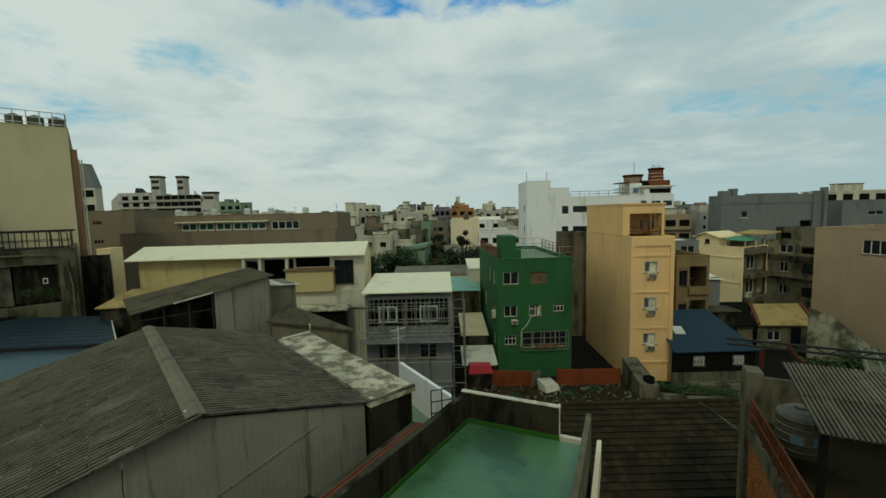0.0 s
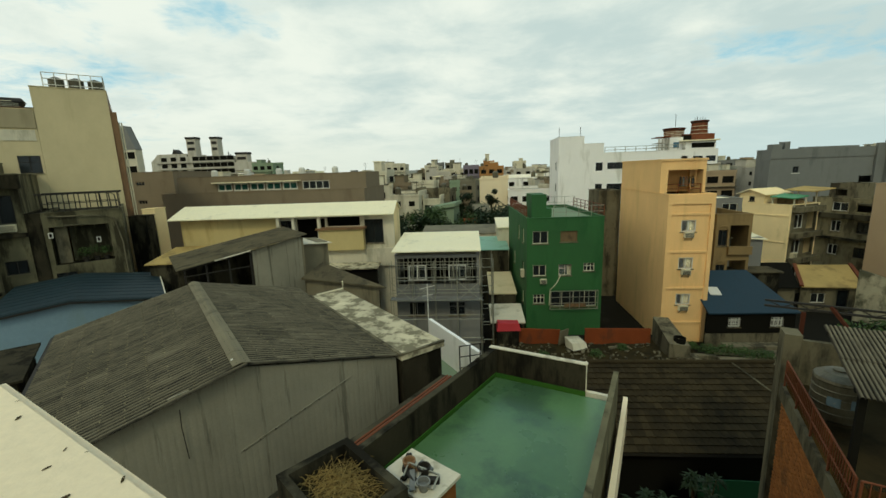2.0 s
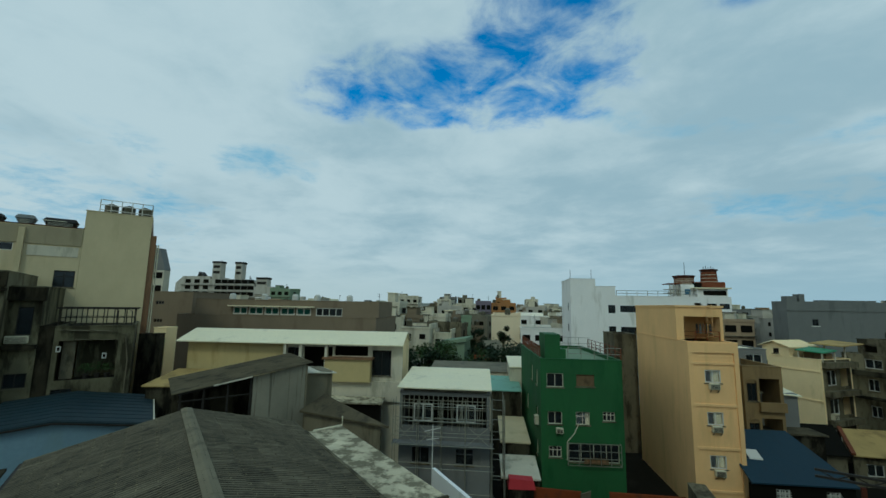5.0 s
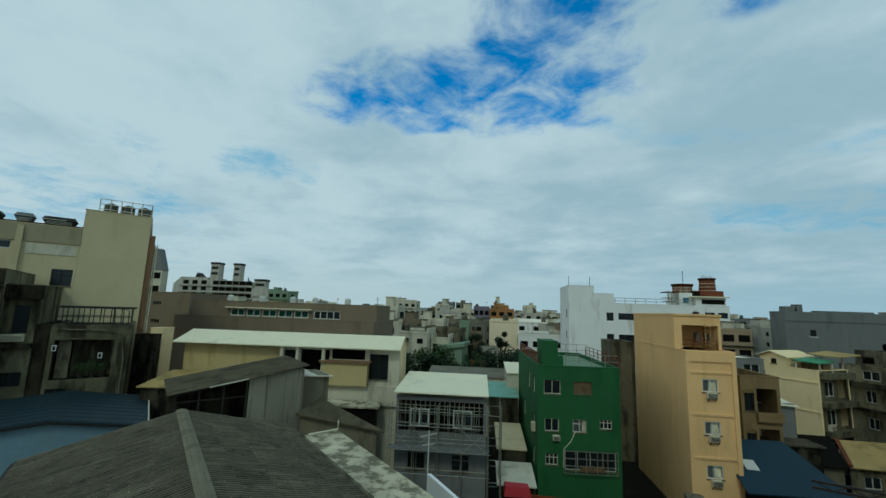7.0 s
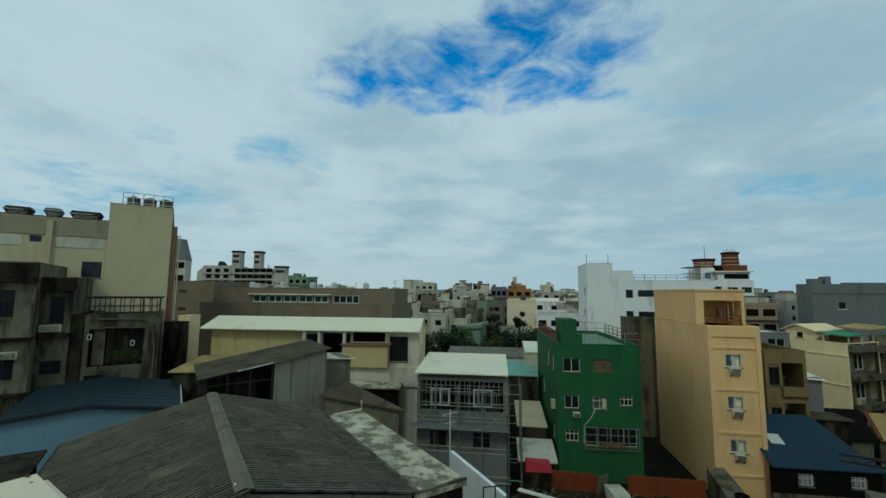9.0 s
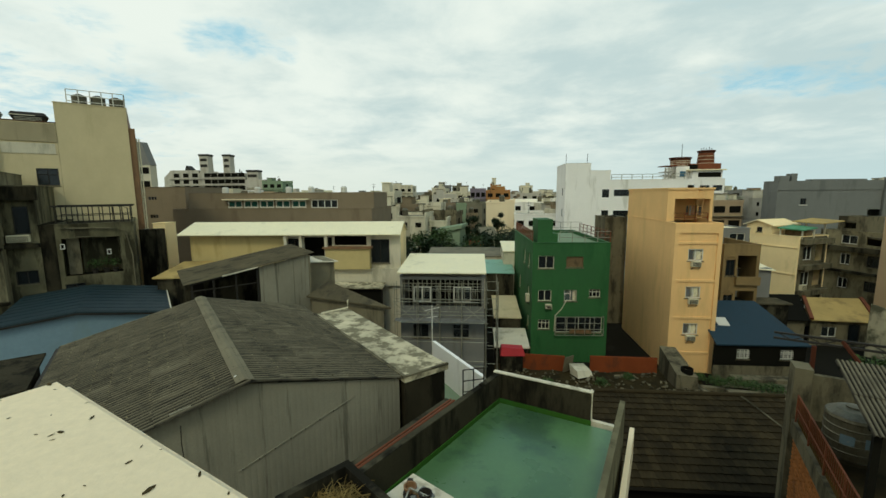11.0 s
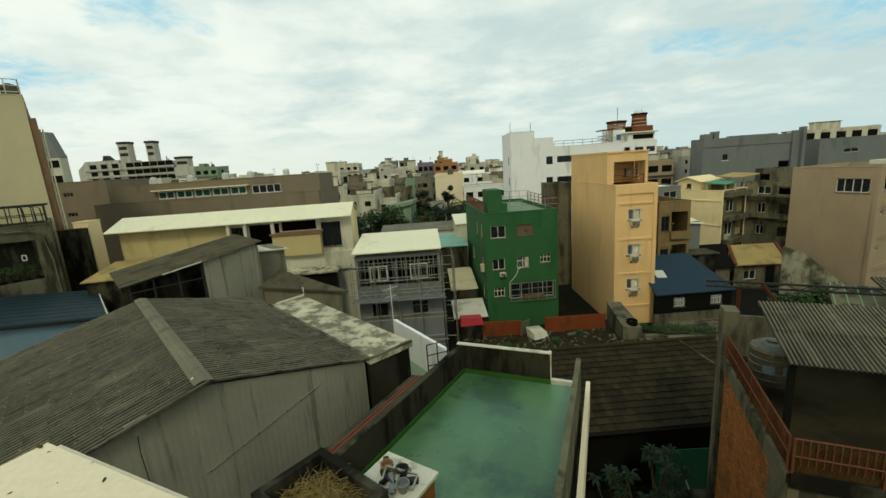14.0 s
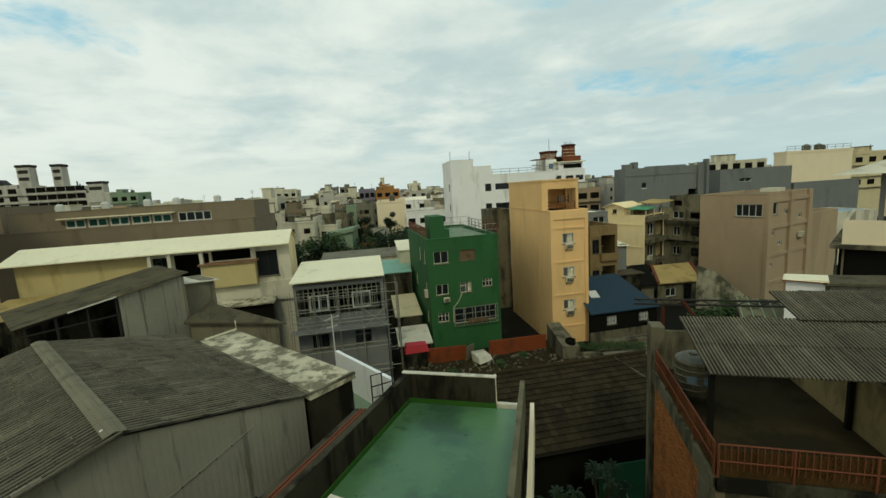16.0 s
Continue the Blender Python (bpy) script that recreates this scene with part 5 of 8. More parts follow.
for i, (u, v, r) in enumerate(((2.0, 0.6, 0.5), (2.7, 0.7, 0.65), (3.3, 0.6, 0.45))):
    pl = thing("balcony_plant", "bushy green plant in a soot-blackened loggia", "plant", under=here(kc) @ pose(u, v, 9.88 - GROUND), group="loggia plants")
    bm = bmesh.new()
    lathe(bm, [(0.16, 0), (0.2, 0.3), (0.22, 0.32)], 10)
    part("pot", bm, M["dark"], pl)
    bm = bmesh.new()
    lr_ = random.Random(50 + i)
    for k in range(160):
        a, e, d = lr_.uniform(0, 6.28), lr_.uniform(-0.3, 1.4), r * lr_.random() ** 0.5
        c = Vector((d * math.cos(a) * math.cos(e), 0.7 * d * math.sin(a) * math.cos(e), 0.65 + d * math.sin(e)))
        q, w = Vector((lr_.uniform(-1, 1), lr_.uniform(-1, 1), lr_.uniform(-0.5, 1))).normalized() * 0.12, Vector((lr_.uniform(-1, 1), lr_.uniform(-1, 1), lr_.uniform(-1, 1))).normalized() * 0.045
        bm.faces.new([bm.verts.new(v) for v in (c, c + q * 0.5 + w, c + q, c + q * 0.5 - w)])
    part("leaves", bm, M["leaf"], pl)
railing(kc, (0.1, 0.15), (4.65, 0.15), 13.85 - GROUND, 1.35, M["dark"], 0.65, 2, 0.03)
railing(kc, (0.1, 3.2), (4.65, 3.2), 13.85 - GROUND, 1.35, M["dark"], 0.65, 2, 0.03)
box_part("pergola_beam", M["dark"], kc, -0.1, 4.9, -0.1, 0.1, 15.2 - GROUND, 15.3 - GROUND)
box_part("pergola_beam", M["dark"], kc, -0.1, 4.9, 3.1, 3.3, 15.2 - GROUND, 15.3 - GROUND)
bm = bmesh.new()
tube(bm, [(0.3, -0.1, 13.6 - GROUND), (3.2, -0.12, 13.5 - GROUND), (4.2, -0.12, 13.2 - GROUND), (4.5, -0.1, 11.2 - GROUND), (4.5, -0.08, 8 - GROUND)], 0.05, 6)
part("conduit", bm, M["concrete"], kc)
bm = bmesh.new()
tube(bm, [(1.2, -0.1, 12.9 - GROUND), (3.7, -0.1, 12.8 - GROUND), (3.8, -0.1, 11.0 - GROUND)], 0.03, 6)
part("conduit", bm, M["concrete"], kc)
# added filler, closing the gap seen from the camera
dark_section(4.75, 5.6, 13.85, 0.02, {}, M["mossy"], "grimy_house", "narrow soot-black filler between two concrete houses")
for u, z in ((-0.15, 12.0), (2.55, 11.4)):
    box_part("vent_frame", M["frame"], kc, u + 0.35, u + 0.62, -0.05, 0.0, z - GROUND, z - GROUND + 0.42, label="small white vent frame")
    # vent's inner shade as a black plate
    box_part("vent_hole", M["black"], kc, u + 0.41, u + 0.56, -0.06, -0.05, z - GROUND + 0.07, z - GROUND + 0.35)
for u in (4.1, 4.65, 5.0):   # clutter of pipes and frames on the roof terrace
    bm = bmesh.new()
    tube(bm, [(u - 0.5, 0.4, 12.85), (u - 0.55, 0.45, 14.0 + 0.2 * (u % 0.7)), (u - 0.95, 0.5, 14.25)], 0.04, 6)
    part("pipe", bm, M["dark"], kc)
kb = dark_section(5.6, 7.4, 16.75, 0.05, {"f": [(0.55, 13.3, 0.85, 2.0, dict(lights=1, frame_mat=M["dark"], sill=False)), (0.3, 9.6, 1.2, 1.0, dict(lights=2, frame_mat=M["dark"]))]}, M["olive"], "grimy_house", "olive-grey concrete house front with black stains")
box_part("parapet_band", M["mossy"], kb, 0.0, 2.0, -0.5, 0, 15.75 - GROUND, 16.72 - GROUND, label="soot-black parapet band")
box_part("sill_band", M["mossy"], kb, 0.0, 1.8, -0.45, 0, 12.3 - GROUND, 12.6 - GROUND, label="soot-black ledge")
ac_unit(here(kb) @ pose(0.75, -0.1, 12.75 - GROUND), "pale blue air conditioner with a cover on a black wall", 1.2, 0.5)
ka = dark_section(7.4, 16.65, 17.75, 1.3, {"f": [(7.2, 13.9, 1.0, 1.9, dict(lights=2, cross=True, frame_mat=M["dark"])), (7.4, 9.6, 1.1, 1.5, dict(lights=2, frame_mat=M["dark"])), (3.5, 13.5, 1.0, 1.9, dict(lights=2)), (3.5, 9.6, 1.1, 1.5, dict(lights=2))]}, M["stained_mid"], "stained_house", "stained grey concrete house with black ledges")
box_part("parapet_band", M["mossy"], ka, -0.05, 9.3, -0.3, 0, 16.7 - GROUND, 17.7 - GROUND, label="soot-black parapet band")
for z in (12.4, 16.5, 8.6):
    box_part("ledge", M["mossy"], ka, -0.1, 9.35, -0.5, 0, z - GROUND - 0.1, z - GROUND + 0.1, label="blackened concrete ledge")
bm = bmesh.new()
block(bm, 6.1, 6.6, -0.35, 0, 0, 15.9 - GROUND)
part("pilaster", bm, M["olive"], ka)
ac_unit(here(ka) @ pose(8.2, 0, 11.05 - GROUND), w=0.9, h=0.5)

# ---- tiled roof below ----
tl = thing("tiled_house", "low house with a dark brown tiled roof", "house", 5.4, 15.3, GROUND, 0)
TW, TD, TZ0, TZ1 = 9.6, 4.85, 4.45 - GROUND, 6.0 - GROUND
slope = math.atan2(TZ1 - TZ0, TD)
bm = bmesh.new()
prism(bm, [(0, 0, TZ0 - 0.18), (TW, 0, TZ0 - 0.18), (TW, TD, TZ1 - 0.18), (0, TD, TZ1 - 0.18)], [(0, 0, TZ0 - 0.06), (TW, 0, TZ0 - 0.06), (TW, TD, TZ1 - 0.06), (0, TD, TZ1 - 0.06)])
part("roof_deck", bm, M["dark"], tl)
# wall below the eave coloured near black
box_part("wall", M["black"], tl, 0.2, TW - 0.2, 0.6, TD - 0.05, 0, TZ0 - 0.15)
box_part("back_wall", M["mossy"], tl, 0, TW, TD - 0.05, TD + 0.12, 0, TZ1 - 0.02)
bm = bmesh.new()
tube(bm, [(-0.05, TD, TZ1 + 0.04), (TW + 0.05, TD, TZ1 + 0.04)], 0.11, 8)
part("ridge_tile", bm, M["tile"], tl)

# ---- yard with rubble ----
yd = thing("walled_yard", "rubble-strewn yard behind low red walls", "yard", 0, 0, GROUND)
bm = bmesh.new()
n = 26
grid = [[bm.verts.new((1.5 + 16 * i / n, 20.5 + 13.5 * j / 16, 0.35 + 0.22 * noise.noise(Vector((i * 0.5, j * 0.5, 3)))) ) for j in range(17)] for i in range(n + 1)]
for i in range(n):
    for j in range(16):
        bm.faces.new((grid[i][j], grid[i + 1][j], grid[i + 1][j + 1], grid[i][j + 1]))
part("soil", bm, M["soil"], yd)
for a, b, t in (((2.06, 33.5), (7.28, 33.0), 2.6), ((9.34, 33.1), (14.62, 33.0), 2.65)):
    wall_strip(yd, "low_wall", a, b, 0, t - GROUND, 0.18, M["terracotta"], "low orange-red wall")
rng = random.Random(12)
bm = bmesh.new()
for i in range(900):
    x, y = rng.uniform(1.8, 17), rng.uniform(21, 32.8)
    s = rng.uniform(0.05, 0.26)
    m = Matrix.Translation((x, y, 0.4 + s * 0.3)) @ Euler((rng.uniform(-.6, .6), rng.uniform(-.6, .6), rng.uniform(0, 3))).to_matrix().to_4x4() @ Matrix.Diagonal((s, s * rng.uniform(0.5, 1), s * 0.4, 1))
    c = bmesh.ops.create_cube(bm, size=1.0, matrix=m)
tagged(part("rubble", bm, M["concrete"], yd), kind="stuff")
sp = thing("concrete_stub_wall", "thick broken concrete wall stub with sloped top", "wall", 14.9, 30.2, GROUND, -4)
bm = bmesh.new()
prism(bm, [(0, 0, 0), (1.5, 0, 0), (1.2, 3.6, 0), (0, 3.6, 0)], [(0, 0, 1.5), (1.5, 0, 1.35), (1.2, 3.6, 2.3), (0, 3.6, 2.35)])
part("body", bm, M["concrete"], sp)
bm = bmesh.new()
lathe(bm, [(0.42, 1.38), (0.42, 1.85), (0.34, 1.85), (0.34, 1.6)], 16, 0.9, 0.5)
part("tub", bm, M["black"], sp)
wc = thing("scrap_chest", "pale wooden box and boards dumped on rubble", "scrap", 8.0, 31.2, GROUND + 0.45, 25)
bm = bmesh.new()
prism(bm, [(0, 0, 0), (1.4, 0, 0), (1.4, 1.0, 0), (0, 1.0, 0)], [(0, 0.2, 0.55), (1.4, 0.2, 0.35), (1.4, 1.2, 0.6), (0, 1.2, 0.8)])
part("box", bm, M["offwhite"], wc)
bm = bmesh.new()
prism(bm, [(-0.4, 1.4, 0), (0.6, 1.6, 0), (0.6, 1.7, 0), (-0.4, 1.5, 0)], [(-0.4, 1.2, 1.3), (0.6, 1.4, 1.3), (0.6, 1.5, 1.3), (-0.4, 1.3, 1.3)])
part("board", bm, M["concrete"], wc)
hb = thing("covered_crate", "dark crate covered with a pink-red sheet", "crate", 2.0, 32.4, GROUND)
box_part("body", M["grime"], hb, 0, 1.8, 0, 1.1, 0, 2.2)
bm = bmesh.new()
prism(bm, [(-0.05, -0.08, 1.7), (1.95, -0.08, 1.75), (1.95, 1.15, 1.7), (-0.05, 1.15, 1.7)], [(0.05, -0.02, 2.42), (1.8, -0.02, 2.34), (1.8, 1.1, 2.25), (0.05, 1.1, 2.3)])
part("sheet", bm, M["red"], hb, "pink-red sheet")
for i, (x, y, w, d, r) in enumerate(((16.6, 30.2, 3.6, 0.35, -8), (18.2, 28.6, 5.0, 2.6, -3), (17.0, 27.4, 0.4, 3.2, 12), (20.0, 31.6, 5.5, 0.9, 0), (21.5, 26.5, 0.5, 4.2, -20))):
    sl = thing("concrete_slab", "pale broken concrete slab on the ground", "slab", x, y, GROUND, r, "slabs in the yard")
    bm = bmesh.new()
    block(bm, 0, w, 0, d, 0, 0.62)
    bmesh.ops.bevel(bm, geom=bm.edges[:], offset=0.03, segments=1, affect="EDGES")
    part("slab", bm, M["concrete"], sl)
# alley roofs beside the green house
for i, (x, y, w, d, z, mt) in enumerate(((1.6, 37.5, 2.6, 6.5, 4.4, "cream"), (1.5, 33.6, 3.0, 3.6, 3.0, "offwhite"), (0.9, 44, 3.2, 6, 7.4, "aqua"), (3.0, 47.5, 2.2, 6, 9.3, "white_roof"), (-6.5, 52, 20, 5, 8.0, "roof_grey"))):
    o = thing("alley_roof", ("pale cream lean-to roof", "pale lean-to roof", "aqua metal roof", "small cream roof", "long grey shed roof")[i] + " between the houses", "roof", x, y, GROUND)
    bm = bmesh.new()
    prism(bm, [(0, 0, z - 1.1), (w, 0, z - 1.1), (w, d, z - 0.6), (0, d, z - 0.6)], [(0, 0, z - 1), (w, 0, z - 1), (w, d, z - 0.5), (0, d, z - 0.5)])
    part("roof", bm, M[mt], o)
    box_part("wall", M["grime"] if i < 3 else M["offwhite"], o, 0.1, w - 0.1, 0.15, d - 0.1, 0, z - 1.12)

# ---- blue-roofed house ----
br = thing("blue_roofed_house", "low house with a dark blue metal roof and black wall", "house", 18.7, 32.9, GROUND, 0.5)
bm = bmesh.new()
z0, z1 = 4.0 - GROUND, 6.5 - GROUND
p = [(0.3, -0.2, z0), (7.4, -0.2, z0), (5.6, 4.0, z1), (0.3, 4.0, z1)]
prism(bm, [(a, b, c - 0.1) for a, b, c in p], p)
part("front_roof", bm, M["navy"], br)
bm = bmesh.new()
p = [(7.4, -0.2, z0), (7.4, 8.2, z0), (5.6, 4.0, z1)]
prism(bm, [(a, b, c - 0.1) for a, b, c in p], p)
part("hip_roof", bm, M["navy"], br)
bm = bmesh.new()
p = [(5.6, 4.0, z1), (7.4, 8.2, z0), (0.3, 8.2, z0), (0.3, 4.0, z1)]
prism(bm, [(a, b, c - 0.1) for a, b, c in p], p)
part("back_roof", bm, M["navy"], br)
put = on_side("f", 7.2, 8)
bm = bmesh.new()
pierced_wall(bm, put, 7.2, 1.2, z0 - 0.1, 0.15, [(2.0, 1.75, 0.95, 0.8), (5.3, 1.75, 0.95, 0.8)], 0.3)
part("wall", bm, M["black"], br)
for u in (2.0, 5.3):
    window(br, put, u, 1.75, 0.95, 0.8, lights=3, cross=True, grid=5, bar=0.07)
box_part("plinth", M["concrete"], br, 0.3, 7.3, -0.06, 0.12, 0, 1.18)
box_part("side_wall", M["black"], br, 7.05, 7.2, 0.15, 8, 0, z0 - 0.1)
bm = bmesh.new()
q = [(1.3, 1.5), (2.2, 1.45), (2.2, 2.2), (1.3, 2.25)]
k = (z1 - z0) / 4.2
prism(bm, [(a, b, z0 + (b + 0.2) * k) for a, b in q], [(a, b, z0 + (b + 0.2) * k + 0.06) for a, b in q])
part("skylight", bm, M["frame"], br, "pale skylight")

# ---- low houses behind the blue roof ----
tn = thing("tan_roofed_house", "low house with tan sheet roof and red verges", "house", 32.3, 40.9, GROUND, -4)
bm = bmesh.new()
p = [(0, 0, 2.7), (5.6, 0, 2.6), (7.2, 4.3, 3.9), (1.9, 4.3, 3.9)]
prism(bm, [(a, b, c - 0.1) for a, b, c in p], p)
part("roof", bm, M["tan_roof"], tn)
for a, b in ((p[0], p[3]), (p[1], p[2])):
    bm = bmesh.new()
    beam(bm, (a[0], a[1], a[2] + 0.08), (b[0], b[1], b[2] + 0.08), 0.3, 0.2)
    part("verge", bm, M["rust_red"], tn, "red verge tiles")
put = lambda u, n, z: (u, 0.4 + n, z)
bm = bmesh.new()
pierced_wall(bm, put, 5.3, 0, 2.6, 0.15, [(1.2, 0.9, 1.3, 1.0), (3.5, 0.2, 1.0, 2.0)], 0.2)
part("wall", bm, M["grime_pale"], tn)
window(tn, put, 1.2, 0.9, 1.3, 1.0)
window(tn, put, 3.5, 0.2, 1.0, 2.0, lights=1, frame_mat=M["dark"], sill=False)
bk = thing("black_roofed_house", "low house with a black sheet roof", "house", 25.8, 41.2, GROUND, -3)
bm = bmesh.new()
p = [(0.8, 0, 2.6), (6.3, 0, 2.6), (8.1, 4.5, 4.1), (1.2, 4.5, 4.1)]
prism(bm, [(a, b, c - 0.1) for a, b, c in p], p)
part("roof", bm, M["black"], bk)
box_part("wall", M["concrete"], bk, 1, 6.2, 0.4, 4.3, 0, 2.5)

# ---- houses to the right of the apricot one ----
bb = building("balcony_house", "brown-tiled house with arched balcony openings", 22.6, 39.0, -2, 3.1, 8, 11.2, M["tan_brown"], M["roof_grey"], {
    "f": [(0.25, 8.3, 0.8, 1.5, dict(frame_mat=M["dark"])), (1.25, 8.0, 1.6, 2.2, dict(empty=True)), (0.25, 5.0, 0.8, 1.5, dict(frame_mat=M["dark"])), (1.25, 4.7, 1.6, 2.2, dict(empty=True)), (0.25, 2.2, 0.8, 1.3, dict(frame_mat=M["dark"]))]})
for z in (7.5, 4.2):
    box_part("balcony", M["tan_brown"], bb, 1.1, 3.15, -0.3, 0, z - GROUND, z - GROUND + 0.75)
for z in (8.3 + 1.5, 5.0 + 1.5):
    bm = bmesh.new()
    n = 10
    arc = [(0.65 + 0.42 * math.cos(math.pi * i / n), z - GROUND + 0.35 * math.sin(math.pi * i / n)) for i in range(n + 1)]
    for (a, b), (c, d) in zip(arc, arc[1:]):
        beam(bm, (a, -0.04, b), (c, -0.04, d), 0.1, 0.12)
    part("arch_trim", bm, M["tan_brown"], bb)
pv = thing("white_roofed_shack", "grey sheet shack with a white roof", "shed", 24.9, 41.5, GROUND, -2)
box_part("wall", M["grey"], pv, 0, 3.6, 0, 4, 0, 7.6)
bm = bmesh.new()
prism(bm, [(-0.2, -0.3, 7.62), (3.8, -0.3, 7.4), (3.8, 4.2, 7.9), (-0.2, 4.2, 8.1)], [(-0.2, -0.3, 7.7), (3.8, -0.3, 7.48), (3.8, 4.2, 7.98), (-0.2, 4.2, 8.18)])
part("roof", bm, M["white_roof"], pv)
box_part("lower_roof", M["asbestos_old"], pv, -0.5, 4.2, -2.4, -0.05, 4.6, 4.72)
box_part("lower_wall", M["grime"], pv, -0.3, 4.0, -2.2, -0.1, 0, 4.6)
yh = building("yellow_house", "pale yellow three-storey house with grey balcony side", 32.03, 50.53, -65, 5.0, 5.0, 11.15, M["lemon"], M["roof_grey"], {
    "r": [(0.9, 8.6, 1.5, 1.5, dict(lights=2)), (3.0, 8.4, 1.6, 1.9, dict(empty=True)), (0.9, 5.8, 1.5, 1.5, dict(lights=2)), (3.0, 5.6, 1.6, 1.9, dict(empty=True)), (0.9, 3.0, 1.5, 1.4, dict(lights=2))]}, walls={"r": M["grime_pale"]})
for z in (9.9, 7.0, 4.4):
    box_part("string_course", M["lemon"], yh, 0, 5.0, -0.07, 0, z - GROUND, z - GROUND + 0.14)
for z in (10.4, 7.6, 4.8):
    box_part("balcony_slab", M["grime_pale"], yh, 5.0, 5.7, 0.2, 4.9, z - GROUND, z - GROUND + 0.55)
ac_unit(here(yh) @ pose(5.0, 1.2, 4.3, 0, 0, 90), w=0.8, h=0.6)
yt = building("yellow_gable_storey", "yellow gabled top storey with one small window", 31.85, 50.95, -65, 2.7, 4.4, 12.15, M["lemon"], M["roof_grey"], {"f": [(1.1, 11.4, 0.6, 0.55, dict(frame_mat=M["dark"]))]}, base=10.6, parapet=0.02)
for y in (0.0, 4.18):
    bm = bmesh.new()
    prism(bm, [(0, y, 1.55), (2.7, y, 1.55), (1.2, y, 2.1)], [(0, y + 0.2, 1.55), (2.7, y + 0.2, 1.55), (1.2, y + 0.2, 2.1)])
    part("gable_wall", bm, M["lemon"], yt)
for x, mt in ((-0.3, "white_roof"), (3.0, "lemon")):
    bm = bmesh.new()
    p = [(1.2, -0.3, 2.12), (x, -0.3, 1.52), (x, 4.6, 1.52), (1.2, 4.6, 2.12)]
    prism(bm, p, [(a, b, c + 0.1) for a, b, c in p])
    part("gable_roof", bm, M[mt], yt)
cn = thing("roof_canopy", "green and cream metal canopy on posts over a roof terrace", "canopy", 32.03, 50.53, 10.62, -65)
for x0, x1, y0, y1, mt, z in ((2.7, 5.2, 0.2, 2.6, "roof_green", 1.3), (2.6, 5.6, 2.7, 6.4, "tan_roof", 1.95)):
    bm = bmesh.new()
    prism(bm, [(x0, y0, z), (x1, y0, z - 0.1), (x1, y1, z + 0.1), (x0, y1, z + 0.25)], [(x0, y0, z + 0.1), (x1, y0, z), (x1, y1, z + 0.2), (x0, y1, z + 0.35)])
    part("roof", bm, M[mt], cn)
for x, y, h in ((2.9, 0.4, 1.25), (5.0, 0.4, 1.2), (5.0, 2.4, 1.25), (2.9, 4.8, 2.0), (4.7, 4.8, 1.9)):
    box_part("post", M["offwhite"], cn, x - 0.06, x + 0.06, y - 0.06, y + 0.06, 0, h)
box_part("terrace_room", M["wood"], cn, 2.9, 4.9, 1.2, 2.3, 0, 1.15, label="brown boarded roof room")
gr = building("grey_rear_house", "grey rendered house with a small window and pale roof", 24.6, 44.6, -3, 3.5, 4, 12.2, M["grey"], M["white_roof"], {"f": [(1.6, 10.9, 1.5, 0.8, dict(lights=2))]}, parapet=0.05)
gt = building("stained_concrete_house", "pale grey concrete house with black water stains", 42.5, 54.0, -72, 8.0, 7, 11.3, M["pale_stained"], M["roof_grey"], {
    "f": [(2.2, 9.85, 1.6, 1.0, dict(lights=2)), (4.6, 9.85, 2.4, 1.0, dict(empty=True)), (2.3, 7.4, 1.0, 1.3, dict(lights=2)), (4.9, 7.4, 1.1, 1.3, dict(lights=2, frame_mat=M["dark"])), (2.3, 4.6, 1.0, 1.2, dict(lights=2)), (4.9, 4.6, 1.1, 1.2, dict(lights=2, frame_mat=M["dark"]))]})
for z, h in ((9.0, 0.55), (6.5, 0.25)):
    box_part("ledge", M["grime"], gt, -0.05, 8.05, -0.5, 0, z - GROUND, z - GROUND + h, label="blackened concrete ledge")
rr = building("roof_room", "small weathered room on a stained concrete roof", 43.2, 52.6, -72, 2.6, 3, 13.0, M["concrete"], M["roof_grey"], {"f": [(0.6, 11.6, 1.2, 0.9, dict(empty=True))]}, base=11.0)

# ---- beige house ----
BW = dict(lights=4, bar=0.06)
bh = building("beige_house", "four-storey beige house with white windows", 39.5, 43.0, -72, 6.9, 9.9, 13.4, M["beige"], M["roof_grey"], {
    "f": [(3.9, 11.0, 2.6, 1.35, BW)],
    "r": [(0.7, 11.1, 1.7, 1.3, dict(lights=2)), (4.0, 11.0, 0.9, 0.5, dict(sill=False)), (1.0, 8.8, 0.9, 0.5, dict(sill=False)), (2.8, 7.6, 0.9, 0.5, dict(sill=False)), (0.9, 5.3, 0.9, 0.5, dict(sill=False)), (7.2, 10.3, 0.9, 0.5, dict(sill=False))]}, parapet=0.3)
for z in (12.45, 9.6, 6.5, 3.4):
    box_part("facade_band", M["beige"], bh, 6.9, 7.06, 0.7, 9.2, z - GROUND, z - GROUND + 0.4)
for y0, y1 in ((-0.1, 0.7), (4.75, 5.5), (9.2, 10.0)):
    box_part("facade_rib", M["beige"], bh, 6.9, 7.18, y0, y1, 0, 13.5 - GROUND)
box_part("roof_bench", M["offwhite"], bh, 4.6, 6.2, 3.6, 5.6, 13.5 - GROUND, 13.9 - GROUND, label="pale low roof hatch")
ac_unit(here(bh) @ pose(7.05, 7.6, 7.1, 0, 0, 90), w=0.8, h=0.6)
sw = thing("ruined_side_wall", "mossy ruined white wall with a broken stepped top", "wall", 35.3, 38.6, GROUND, -38)
bm = bmesh.new()
